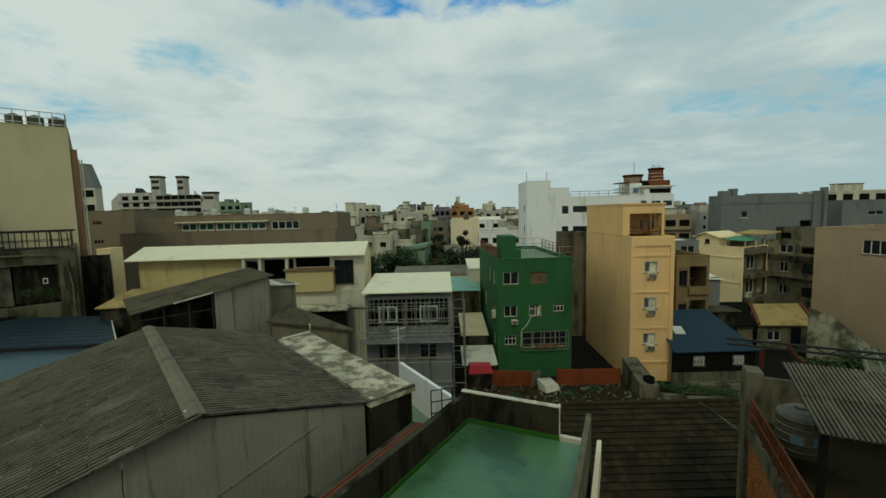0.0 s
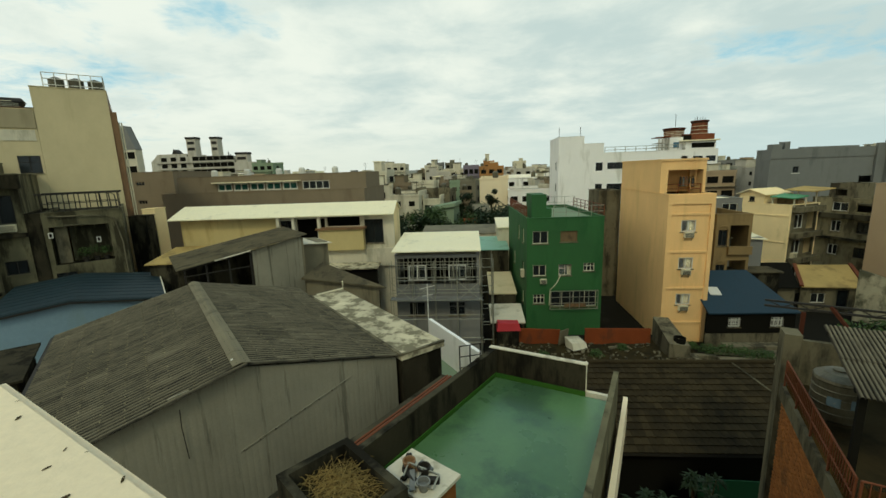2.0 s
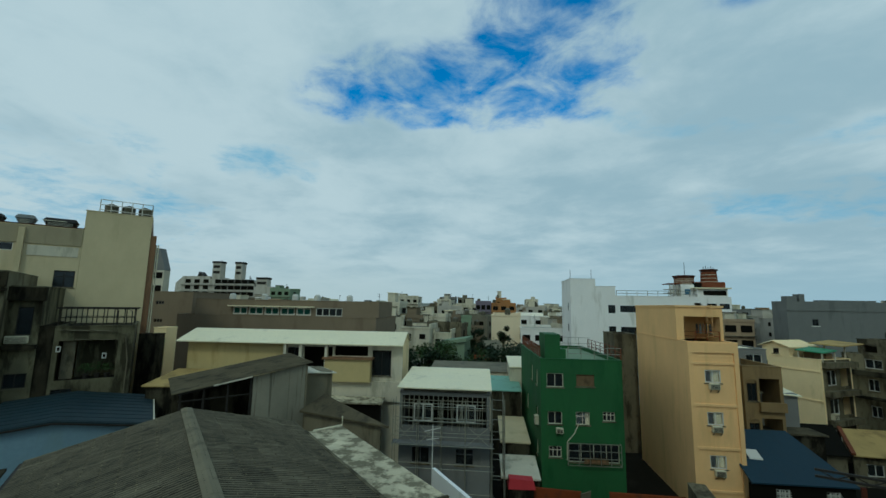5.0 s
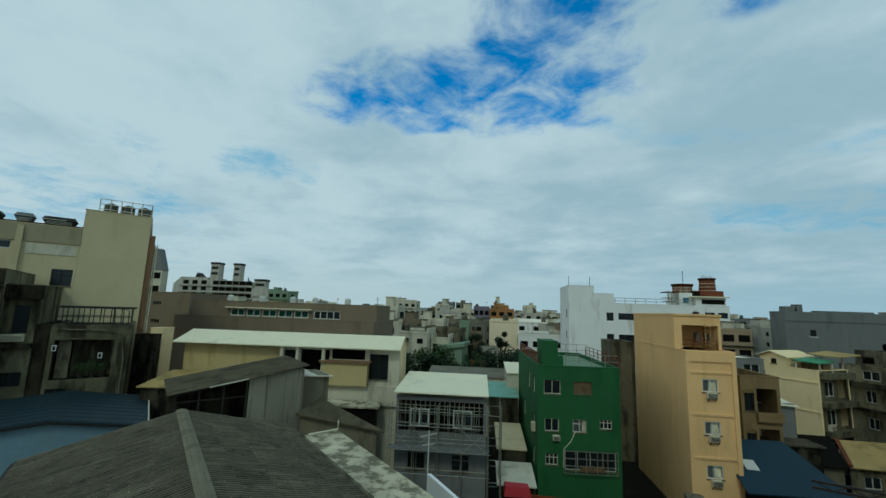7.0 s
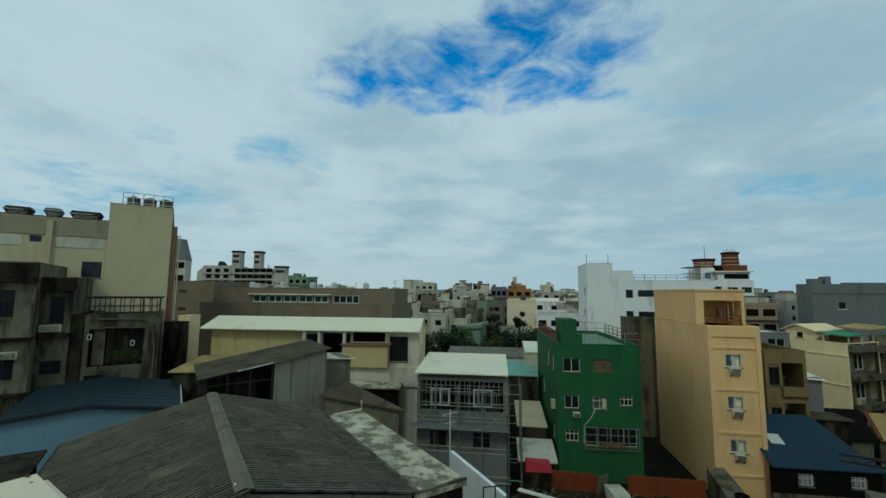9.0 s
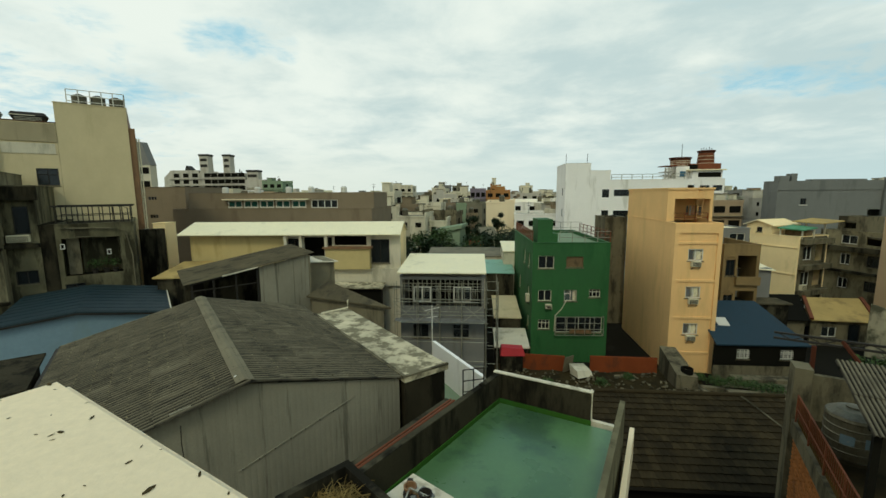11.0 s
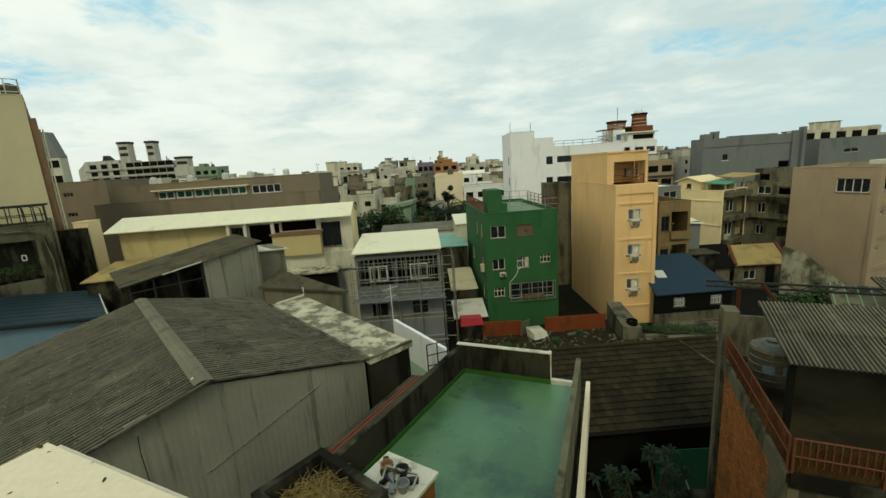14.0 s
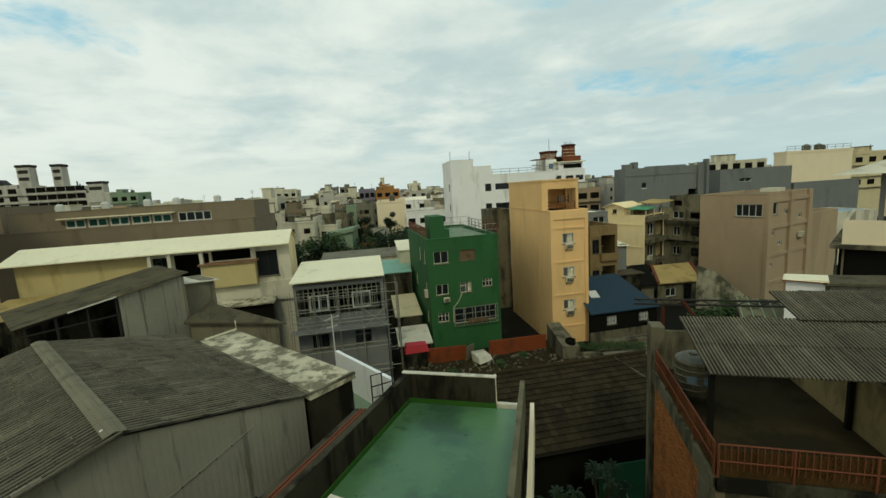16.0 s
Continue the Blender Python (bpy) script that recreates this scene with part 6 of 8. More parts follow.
prism(bm, [(0, 0, 0), (1.6, 0, 0), (4.6, 0, 0), (4.6, 0.4, 0), (1.6, 0.4, 0), (0, 0.4, 0)], [(0, 0, 4.9), (1.6, 0, 4.4), (4.6, 0, 1.6), (4.6, 0.4, 1.6), (1.6, 0.4, 4.4), (0, 0.4, 4.9)])
part("wall", bm, material("mossy_white_wall", (0.36, 0.35, 0.31), 0.95, 8, 0.3, 0.85, (0.05, 0.055, 0.04), 1.5, 0.5, 0.4), sw)

# ---- white block and the houses round it ----
WB = dict(frame_mat=M["dark"], sill=False)
building("white_stair_tower", "tall white stair tower", 14.4, 69.2, -2, 4.0, 9, 20.7, M["white"], M["roof_grey"], {"l": [(2, 15.5, 1.0, 1.3, WB), (2, 12, 1.0, 1.3, WB)]})
wb = building("white_block", "white-painted block with dark windows", 18.42, 69.1, -2, 3.1, 12, 19.5, M["white"], M["roof_grey"], {
    "f": [(1.9, z, 1.1, 1.3, WB) for z in (15.2, 11.8, 8.4)]})
ww = building("white_wing", "lower white wing with ribbon windows", 21.55, 69.3, -2, 12.0, 12, 18.0, M["white"], M["roof_grey"], {
    "f": [(0.7, z, 5.2, 1.05, dict(lights=5, **WB)) for z in (15.4, 12.0, 8.6)]})
railing(ww, (0.3, 0.3), (11.5, 0.3), 18.0 - GROUND, 0.9, M["steel"], 1.6, 2, 0.04)
for x in (14.6, 18.0):
    an = thing("roof_aerial", "thin roof aerial on a tower", "antenna", x, 70, 20.7)
    bm = bmesh.new()
    tube(bm, [(0, 0, 0), (0, 0, 1.6)], 0.04, 5)
    part("mast", bm, M["dark"], an)
gs = building("gutted_stair", "grey-brown ruin of a stair shaft between two houses", 14.3, 47.0, 0, 2.4, 4, 13.2, M["concrete"], M["roof_grey"], {})

GLASS_BOX, PALE_BOX = {}, {}


def far_pane(w, h, mat="black"):
    key = (round(w, 1), round(h, 1), mat)
    if key not in GLASS_BOX:
        GLASS_BOX[key] = box_mesh("window", M[mat], 0, key[0], -0.06, 0.1, 0, key[1])
    return GLASS_BOX[key]


def ledge_mesh(w):
    key = round(w, 1)
    if key not in PALE_BOX:
        PALE_BOX[key] = box_mesh("ledge", M["concrete"], -0.1, key + 0.1, -0.5, 0.05, 0, 0.16)
    return PALE_BOX[key]


SMALL = {}


def tank_mesh():
    if "tank" not in SMALL:
        bm = bmesh.new()
        lathe(bm, [(0.55, 0), (0.6, 0.15), (0.6, 1.3), (0.4, 1.55), (0.1, 1.65)], 12)
        SMALL["tank"] = bpy.data.meshes.new("roof_tank")
        bm.to_mesh(SMALL["tank"])
        bm.free()
        SMALL["tank"].materials.append(M["tank"])
    return SMALL["tank"]


def aerial_mesh():
    if "aerial" not in SMALL:
        bm = bmesh.new()
        beam(bm, (0, 0, 0), (0, 0, 2.6), 0.06)
        beam(bm, (-0.5, 0, 2.2), (0.5, 0, 2.3), 0.05)
        beam(bm, (-0.4, 0, 1.8), (0.4, 0, 1.8), 0.05)
        SMALL["aerial"] = bpy.data.meshes.new("aerial")
        bm.to_mesh(SMALL["aerial"])
        bm.free()
        SMALL["aerial"].materials.append(M["dark"])
    return SMALL["aerial"]


def far_house(x, y, w, d, top, wall, rz=0, cols=3, win=(1.5, 1.3), storey=3.1, rows=3, ledge=False, hut=True, seed=0, label="", roof="roof_grey", group="distant houses", side=True):
    """A distant house: body, coping, stair hut, and rows of windows on the faces towards the street."""
    r = random.Random(seed * 77 + int(x * 10))
    ob = thing("distant_house", label or "distant flat-roofed city house", "building", x, y, GROUND, rz, group)
    z1 = top - GROUND
    box_part("wall", M[wall], ob, 0, w, 0, d, 0, z1)
    bm = bmesh.new()
    for a in ((-0.1, w + 0.1, -0.1, 0.2), (-0.1, w + 0.1, d - 0.2, d + 0.1), (-0.1, 0.2, 0.2, d - 0.2), (w - 0.2, w + 0.1, 0.2, d - 0.2)):
        block(bm, *a, z1, z1 + r.choice((0.3, 0.6, 0.9)))
    part("parapet", bm, M[wall], ob)
    box_part("roof", M[roof], ob, 0.2, w - 0.2, 0.2, d - 0.2, z1, z1 + 0.08)
    if hut:
        hx, hw = r.uniform(0.1, 0.5) * w, r.uniform(0.2, 0.4) * w
        h = r.uniform(1.6, 2.8)
        box_part("stair_hut", M[wall if r.random() < 0.6 else "offwhite"], ob, hx, hx + hw, 1.0, 1 + d * 0.4, z1 + 0.08, z1 + h)
        box_part("hut_roof", M[r.choice(("concrete", "roof_grey", "white_roof"))], ob, hx - 0.2, hx + hw + 0.2, 0.8, 1.2 + d * 0.4, z1 + h, z1 + h + 0.15)
    if r.random() < 0.6:
        piece("roof_tank", tank_mesh(), ob, pose(r.uniform(0.6, w - 0.8), r.uniform(0.8, d * 0.5), z1 + 0.08))
    if r.random() < 0.5:
        piece("aerial", aerial_mesh(), ob, pose(r.uniform(0.3, w - 0.3), r.uniform(0.5, 2), z1 + 0.08))
    me = far_pane(*win)
    ww_, wh_ = round(win[0], 1), round(win[1], 1)
    for k in range(rows):
        z = z1 - storey * (k + 1) + 0.95
        if z < 0:
            break
        for c in range(cols):
            u = w * (c + 0.5) / cols - ww_ / 2
            piece("window", me, ob, pose(u, 0, z))
        if ledge:
            piece("ledge", ledge_mesh(w), ob, pose(0, 0, z - 0.95))
        if side and x > 0:
            piece("window", me, ob, pose(0, d * 0.35 + ww_, z, 0, 0, -90))
        if side and x < 0:
            piece("window", me, ob, pose(w, d * 0.35, z, 0, 0, 90))
    return ob


far_house(-25.0, 95, 5.6, 10, 15.9, "offwhite", 0, 1, (4.6, 1.3), 3.0, 4, True, True, 1, "white balcony block with dark balcony openings")
far_house(-15.0, 76, 5.4, 8, 11.6, "offwhite", -6, 2, (1.1, 0.9), 2.8, 3, False, False, 2, "cream house with small windows")
far_house(-9.2, 78, 3.4, 7, 10.6, "offwhite", -6, 2, (0.9, 1.1), 3.0, 3, False, False, 3, "low cream house with arched windows")
far_house(-4.7, 92, 2.2, 5, 13.3, "mint", 0, 1, (0.9, 0.9), 2.8, 3, False, False, 4, "narrow mint-green painted house")
far_house(1.9, 88, 6.0, 9, 13.9, "ledge", -4, 1, (0.1, 0.1), 3.1, 0, False, False, 5, "house with a blank cream wall")
far_house(9.0, 110, 11, 12, 13.4, "white", -3, 3, (1.4, 1.2), 3.0, 2, False, False, 6, "white house with a shallow gable", roof="white_roof")
far_house(7.6, 84, 9.4, 7, 11.6, "white", -4, 4, (1.4, 1.1), 3.2, 2, False, False, 7, "low white house with dark windows", roof="roof_grey")
far_house(-2.5, 150, 5.6, 10, 16.9, "lavender", 0, 3, (1.4, 1.6), 3.2, 2, True, False, 8, "lavender house with dark balconies")
far_house(3.3, 150, 8.6, 10, 16.6, "tangerine", 0, 3, (1.8, 1.4), 3.0, 3, True, True, 9, "orange tiled house with stepped roof")
far_house(5.0, 152, 3.6, 6, 18.6, "tangerine", 0, 2, (1.0, 1.0), 3.0, 1, True, True, 10, "orange stair tower above a house")
far_house(-22.5, 220, 8, 12, 19.8, "grey", 0, 3, (1.6, 1.6), 3.2, 3, True, True, 11, "tall grey block on the skyline")
far_house(-13.5, 225, 8.5, 12, 19.6, "roof_grey", 0, 3, (1.6, 1.6), 3.2, 3, False, True, 12, "tall weathered block on the skyline")
far_house(-42, 190, 12, 12, 19.2, "offwhite", 0, 4, (1.6, 1.3), 3.2, 4, True, True, 13, "cream block with stepped roof")
far_house(26, 250, 7, 10, 19.6, "offwhite", 0, 2, (1.6, 1.6), 3.2, 3, False, True, 14, "ochre tower on the skyline")
far_house(-92, 170, 9, 10, 21.2, "mint", 0, 3, (1.8, 1.5), 3.2, 3, True, True, 15, "grey-green block on the skyline")
far_house(15.5, 100, 6, 9, 12.6, "offwhite", 3, 2, (1.4, 1.2), 3.1, 2, True, True, 16)
gsd = thing("green_shed", "green-walled shed with pale metal roof among trees", "shed", -7.4, 72, GROUND, -8)
box_part("wall", M["mint"], gsd, 0, 4.4, 0, 6, 0, 8.6)
bm = bmesh.new()
prism(bm, [(-0.3, -0.4, 8.0), (4.8, -0.4, 8.9), (4.8, 6.3, 8.9), (-0.3, 6.3, 8.0)], [(-0.3, -0.4, 8.65), (4.8, -0.4, 9.5), (4.8, 6.3, 9.5), (-0.3, 6.3, 8.65)])
part("roof", bm, M["mint"], gsd)
for i, (x, y, w, d, z, mt, ang) in enumerate(((4.6, 66, 6.5, 5, 8.0, "roof_grey", -25), (-9.5, 62, 4.5, 4, 7.6, "offwhite", 12), (-5.2, 60, 3.0, 4, 7.2, "tan_roof", -10), (0.5, 76, 3.6, 4, 9.4, "roof_grey", 20), (-1.0, 64, 2.2, 3, 8.2, "terracotta", 8), (9, 72, 7, 6, 8.6, "roof_grey", -10), (-13.5, 66, 4, 5, 7.4, "roof_grey", 0))):
    o = thing("low_roof", ("grey", "white", "tan", "grey", "rust-red", "grey", "grey")[i] + " gabled roof of a low house among trees", "roof", x, y, GROUND, ang, "low roofs among trees")
    bm = bmesh.new()
    prism(bm, [(0, 0, z - 2), (w, 0, z - 2), (w, d, z - 2), (0, d, z - 2)], [(0, d / 2 - 0.05, z - 0.8), (w, d / 2 - 0.05, z - 0.8), (w, d / 2 + 0.05, z - 0.8), (0, d / 2 + 0.05, z - 0.8)])
    part("roof", bm, M[mt], o)
    box_part("wall", M["offwhite"], o, 0.2, w - 0.2, 0.3, d - 0.3, 0, z - 2.0)

# brick-topped tower block
bt = building("brick_topped_block", "white block with dark balconies and red brick roof rooms", 47.5, 115, -2, 17.5, 14, 19.4, M["white"], M["roof_grey"], {
    "f": [(11.4 + 3.2 * i, z, 2.4, 1.4, WB) for i in range(2) for z in (16.3, 13.0)] + [(1.0, 16.0, 3.0, 1.8, dict(empty=True)), (5.4, 16.0, 4.6, 1.8, dict(empty=True))]})
bz = 19.4 - GROUND
box_part("roof_room", M["white"], bt, 9.5, 17.0, 0.5, 8, bz, bz + 2.2, label="white roof room")
# black plate painting a shaded opening, the wall behind is whole
box_part("roof_opening", M["black"], bt, 11.0, 16.6, 0.38, 0.5, bz + 0.5, bz + 1.7)
box_part("roof_slab", M["white_roof"], bt, 8.5, 17.6, -0.4, 8.4, bz + 2.2, bz + 2.5)
box_part("roof_room", M["white"], bt, 5.8, 9.4, 2, 9, bz, bz + 3.4)
def banded_tower(x, y, z0, z1, r0, r1):
    """A round brick roof tower with paler string courses and a flared crown."""
    n = 5
    for k in range(n):
        a, c = z0 + (z1 - z0) * k / n, z0 + (z1 - z0) * (k + 1) / n
        ra, rc = r0 + (r1 - r0) * k / n, r0 + (r1 - r0) * (k + 1) / n
        bm = bmesh.new()
        lathe(bm, [(ra, a), (rc, c - 0.13)], 14, x, y)
        part("brick_drum", bm, M["drum_brick"], bt, "red-brown brick drum")
        bm = bmesh.new()
        lathe(bm, [(rc + 0.07, c - 0.13), (rc + 0.07, c)], 14, x, y)
        part("string_course", bm, M["offwhite"] if k < n - 1 else M["dark"], bt)
    bm = bmesh.new()
    lathe(bm, [(r1 + 0.1, z1), (r1 + 0.32, z1 + 0.25), (r1 + 0.32, z1 + 0.5), (r1 - 0.1, z1 + 0.55)], 14, x, y)
    part("crown", bm, M["dark_red"], bt)


banded_tower(8.6, 6, bz + 3.4, bz + 5.5, 2.4, 2.5)
banded_tower(15.2, 6, bz + 2.5, bz + 7.3, 2.2, 1.9)
box_part("brick_room", M["drum_brick"], bt, 9.8, 18.0, 3.4, 9.4, bz + 2.5, bz + 4.2, label="red-brown brick roof room")
# recess drawn as its shade only, a black plate on the bricks
box_part("dark_recess", M["black"], bt, 9.7, 12.0, 3.2, 3.4, bz + 2.6, bz + 3.9)
box_part("blue_sign", M["blue_tarp"], bt, 7.0, 8.4, 1.88, 1.98, bz + 0.6, bz + 2.1, label="plain blue panel")
for k in range(3):   # open stair landings beside the roof rooms
    box_part("landing", M["far_grey"], bt, 2.6, 5.4, 0.5, 5, bz + 0.95 * k, bz + 0.95 * k + 0.16)
for x in (2.6, 3.5, 4.4, 5.2):
    box_part("post", M["far_grey"], bt, x, x + 0.2, 0.5, 0.7, bz + 0.16, bz + 3.4)
box_part("landing_roof", M["drum_brick"], bt, 2.4, 5.6, 0.3, 5.2, bz + 3.4, bz + 3.6)
bm = bmesh.new()
for x, h in ((8.9, 3.2), (13.9, 2.0), (14.5, 2.2), (15.2, 1.9), (15.9, 2.2), (16.5, 1.9)):
    beam(bm, (x, 6, bz + 5.2), (x, 6, bz + 6.6 + h), 0.1)
part("antenna", bm, M["dark"], bt)
ow = building("open_frame_stair", "grey open steel frame beside a block", 44.5, 100, 0, 3.0, 3, 18.8, M["brown"], M["roof_grey"], {"f": [(0.4, z, 2.2, 2.0, dict(empty=True)) for z in (16.2, 13.2, 10.2)]})

# twin-towered apartment block far off
tw = thing("twin_tower_block", "far apartment block with two lift towers and dark balconies", "building", -157, 200, GROUND, 0)
for x0, x1, top in ((0, 15.6, 28.6), (15.6, 36, 27.2), (36, 40, 25.0), (40, 50, 23.6)):
    box_part("body", M["far_grey"], tw, x0, x1 - 0.05, 0 if top < 30 else 3, 16, 0, top - GROUND)
for x0, x1, top in ((16.0, 20.6, 36.6), (28.6, 32.2, 36.3), (40.8, 46.5, 28.4)):
    box_part("lift_tower", M["far_grey"], tw, x0, x1, 0.5, 4.5, 18, top - GROUND - 1.0)
    box_part("tower_cap", M["dark"], tw, x0 - 0.3, x1 + 0.3, 0.3, 4.7, top - GROUND - 1.0, top - GROUND)
    for k in range(2):
        box_part("louvre", M["dark"], tw, x0 + 0.5, x1 - 0.5, 0.4, 0.5, top - GROUND - 3.6 - 2.9 * k, top - GROUND - 2.2 - 2.9 * k)
for k in range(5):
    z = 25.0 - 3.2 * k
    for x0, n, wd in ((2.0, 3, 2.2), (18.5, 6, 2.6), (41, 3, 3.0)):
        for i in range(n):
            if x0 == 41 and z > 16.5:
                continue
            piece("window", far_pane(wd + 0.7, 2.0), tw, pose(x0 + i * (5.0 if x0 < 18 else 3.6), -0.05, z - GROUND))
    piece("ledge", ledge_mesh(39.0), tw, pose(0, -0.2, z - 1.1 - GROUND))
bm = bmesh.new()
prism(bm, [(7.5, 1, 27.6), (11, 1, 27.6), (11, 5, 27.6), (7.5, 5, 27.6)], [(8.3, 1, 30.0), (8.6, 1, 30.0), (8.6, 5, 30.0), (8.3, 5, 30.0)])
part("slanted_cap", bm, M["dark"], tw)
bm = bmesh.new()
prism(bm, [(-4, 0.4, 19), (0, 0.4, 19), (0, 8, 19), (-4, 8, 19)], [(-3.8, 0.4, 24.0), (0, 0.4, 27.4), (0, 8, 27.4), (-3.8, 8, 24.0)])
part("stepped_end", bm, M["far_grey"], tw)
for i in range(7):
    box_part("open_frame", M["dark"], tw, 36 + i * 0.9, 36.3 + i * 0.9, 2, 2.4, 19 , 29.0 - GROUND - i * 1.1)
# gabled tower beyond the tall cream block
ct = thing("gabled_tower", "far pale tower with a steep gable and dark windows", "building", -65.8, 75, GROUND, 0)
box_part("wall", M["offwhite"], ct, 0, 2.9, 0, 1.6, 0, 21.8 - GROUND)
bm = bmesh.new()
p = [(-0.1, 21.8 - GROUND), (3.0, 21.8 - GROUND), (1.5, 26.2 - GROUND), (0.4, 26.2 - GROUND)]
prism(bm, [(x, 0, z) for x, z in p], [(x, 1.6, z) for x, z in p])
part("gable", bm, M["grey"], ct)
for z in (20.2, 17.6):
    piece("window", far_pane(2.2, 1.2), ct, pose(0.4, 0, z - GROUND))
# slate-grey factory blocks to the right
fb = building("slate_factory", "large slate-grey clad factory block", 54.7, 80, -2, 19, 4, 17.8, M["slate"], M["roof_grey"], {"f": [(4.0, 13.6, 1.0, 1.1, WB), (15.2, 9.5, 3.6, 3.2, dict(empty=True))]})
for u, w, h in ((0.6, 1.6, 0.9), (2.6, 0.9, 1.3), (6.0, 9.0, 0.25)):
    box_part("roof_unit", M["slate"], fb, u, u + w, 0.6, 2.2, 16.4, 16.9 + h, label="grey roof-top unit")
box_part("window_surround", M["frame"], fb, 3.8, 5.2, -0.08, 0.0, 12.4, 12.55)
box_part("fin", M["slate"], fb, 18.6, 19.2, -1.2, 0.0, 8, 18.0)
box_part("rib", M["slate"], fb, 17.2, 19.0, -0.5, 0.0, 8, 17.4)
box_part("band", M["slate"], fb, 0, 17.2, -0.12, 0.0, 15.2, 16.8)
building("slate_factory_wing", "slate-grey factory wing with roof railings", 78.5, 80, -2, 18.6, 4, 16.4, M["slate"], M["roof_grey"], {"f": [(5, 13.5, 3, 0.8, dict(frame_mat=M["frame"], sill=False))]})
building("low_slate_hall", "long low slate-grey hall", 97.5, 79, -2, 18, 3, 12.3, M["slate"], M["roof_grey"], {})
cb = far_house(103.4, 86, 18.6, 3.5, 19.4, "ledge", -4, 1, (0.1, 0.1), 3, 0, False, False, 31, "blank cream block with tanks on its roof")
water_tank(here(cb) @ pose(7, 1.6, 18.5, 0, 0, 0), 0.9, 1.6, "roof-top steel water tank", 0.1)
water_tank(here(cb) @ pose(10.5, 1.6, 18.5, 0, 0, 0), 0.9, 1.6, "roof-top steel water tank", 0.1)
railing(cb, (0.3, 0.3), (18.3, 0.3), 18.9, 1.2, M["steel"], 2.2, 2, 0.05)
far_house(98, 105, 20, 4, 18.6, "offwhite", -3, 5, (2.4, 1.6), 3.0, 3, True, True, 32)
far_house(125, 90, 16, 4, 18.2, "cream", -6, 4, (2.0, 1.4), 3.0, 3, True, True, 33)
far_house(37, 92, 13, 10, 13.2, "beige", 0, 4, (2.4, 1.5), 3.2, 3, True, True, 34, "pale brown row house with dark balconies")
far_house(50, 98, 10, 10, 13.5, "beige", 0, 3, (2.4, 1.5), 3.2, 3, True, True, 35, "pale brown row house with dark balconies")
building("blue_roofed_hall", "low hall with a pale blue roof", 62, 50, -8, 13, 7, 9.0, M["offwhite"], M["sky_blue"], {}, parapet=0.05)
building("beige_annex", "lower beige annex with plain ribs", 49.1, 46.1, -72, 6.6, 9, 10.4, M["beige"], M["roof_grey"], {})

# the city beyond: the nearer houses singly, the rest as one mass
city = random.Random(21)
walls = ["offwhite", "far_grey", "white", "grey", "far_grey", "offwhite", "white", "brown", "grime_pale", "roof_grey", "concrete", "offwhite", "beige", "far_grey"]
lots = []
for i in range(760):
    y = 125 * (6.0 ** city.random())
    a = city.uniform(-1.12, 1.15)
    w, d = city.uniform(5, 12), city.uniform(7, 13)
    top = 16 + city.gauss(-0.014, 0.007) * y + (city.uniform(0, 0.014) * y if city.random() < 0.2 else 0)
    top = max(6.0, min(top, 16 + 0.016 * y))
    if y < 175 and (-0.40 < a < -0.12 or -0.03 < a < 0.10):
        continue
    lots.append((y, a * y, w, d, top, city.choice(walls), city.uniform(-14, 14), i))
for i in range(70):
    y = city.uniform(82, 128)
    a = city.uniform(-0.42, 0.22)
    if -0.03 < a < 0.13 and y < 112:
        continue
    w = city.uniform(3.5, 7.5)
    lots.append((y, a * y, w, city.uniform(4, 8), 16 - city.uniform(0.028, 0.06) * y, city.choice(walls), city.uniform(-20, 20), 600 + i))
lots.sort()
far_mesh = {k: bmesh.new() for k in ("offwhite", "grey", "far_grey", "brown", "black")}
for n, (y, x, w, d, top, wall, rz, i) in enumerate(lots):
    g = random.Random(i)
    if n < 235:
        far_house(x, y, w, d, top, wall, rz, max(1, int(w / 3.2)), g.choice(((1.5, 1.3), (2.2, 1.4), (1.2, 1.2))), 3.1, 3 if y < 260 else 2, g.random() < 0.4, g.random() < 0.75, i + 50,
                  roof=g.choice(("roof_grey", "roof_grey", "white_roof", "roof_green", "aqua", "terracotta", "concrete")), side=y < 200)
        continue
    bm = far_mesh[g.choice(("offwhite", "far_grey", "grey", "far_grey", "brown"))]
    block(bm, x, x + w, y, y + d, GROUND, top)
    block(bm, x + w * 0.2, x + w * 0.55, y + 1, y + d * 0.6, top, top + g.uniform(1.2, 3.0))
    for k in range(3):
        block(far_mesh["black"], x + 0.6, x + w - 0.6, y - 0.1, y, top - 3.2 * k - 2.3, top - 3.2 * k - 1.1)
for k, bm in far_mesh.items():
    tagged(part("far_city", bm, M[k]), "far city houses along the horizon", "city", kind="stuff")
# low hills on the horizon, distance haze put into their colour
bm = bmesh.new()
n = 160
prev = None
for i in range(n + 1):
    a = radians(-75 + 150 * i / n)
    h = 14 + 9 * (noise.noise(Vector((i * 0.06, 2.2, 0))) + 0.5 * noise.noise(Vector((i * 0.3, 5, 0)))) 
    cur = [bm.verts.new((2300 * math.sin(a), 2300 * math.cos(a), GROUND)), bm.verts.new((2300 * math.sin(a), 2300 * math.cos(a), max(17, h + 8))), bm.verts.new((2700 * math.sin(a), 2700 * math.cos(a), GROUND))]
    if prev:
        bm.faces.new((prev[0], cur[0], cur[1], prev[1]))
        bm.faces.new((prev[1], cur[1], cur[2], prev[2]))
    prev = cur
tagged(part("distant_hills", bm, material("haze_tinted_woods", (0.33, 0.37, 0.44), 1.0, 0.05, 0.2, bump=0.0)), "low blue-grey hills on the horizon, tinted for haze", "hills", kind="structure")


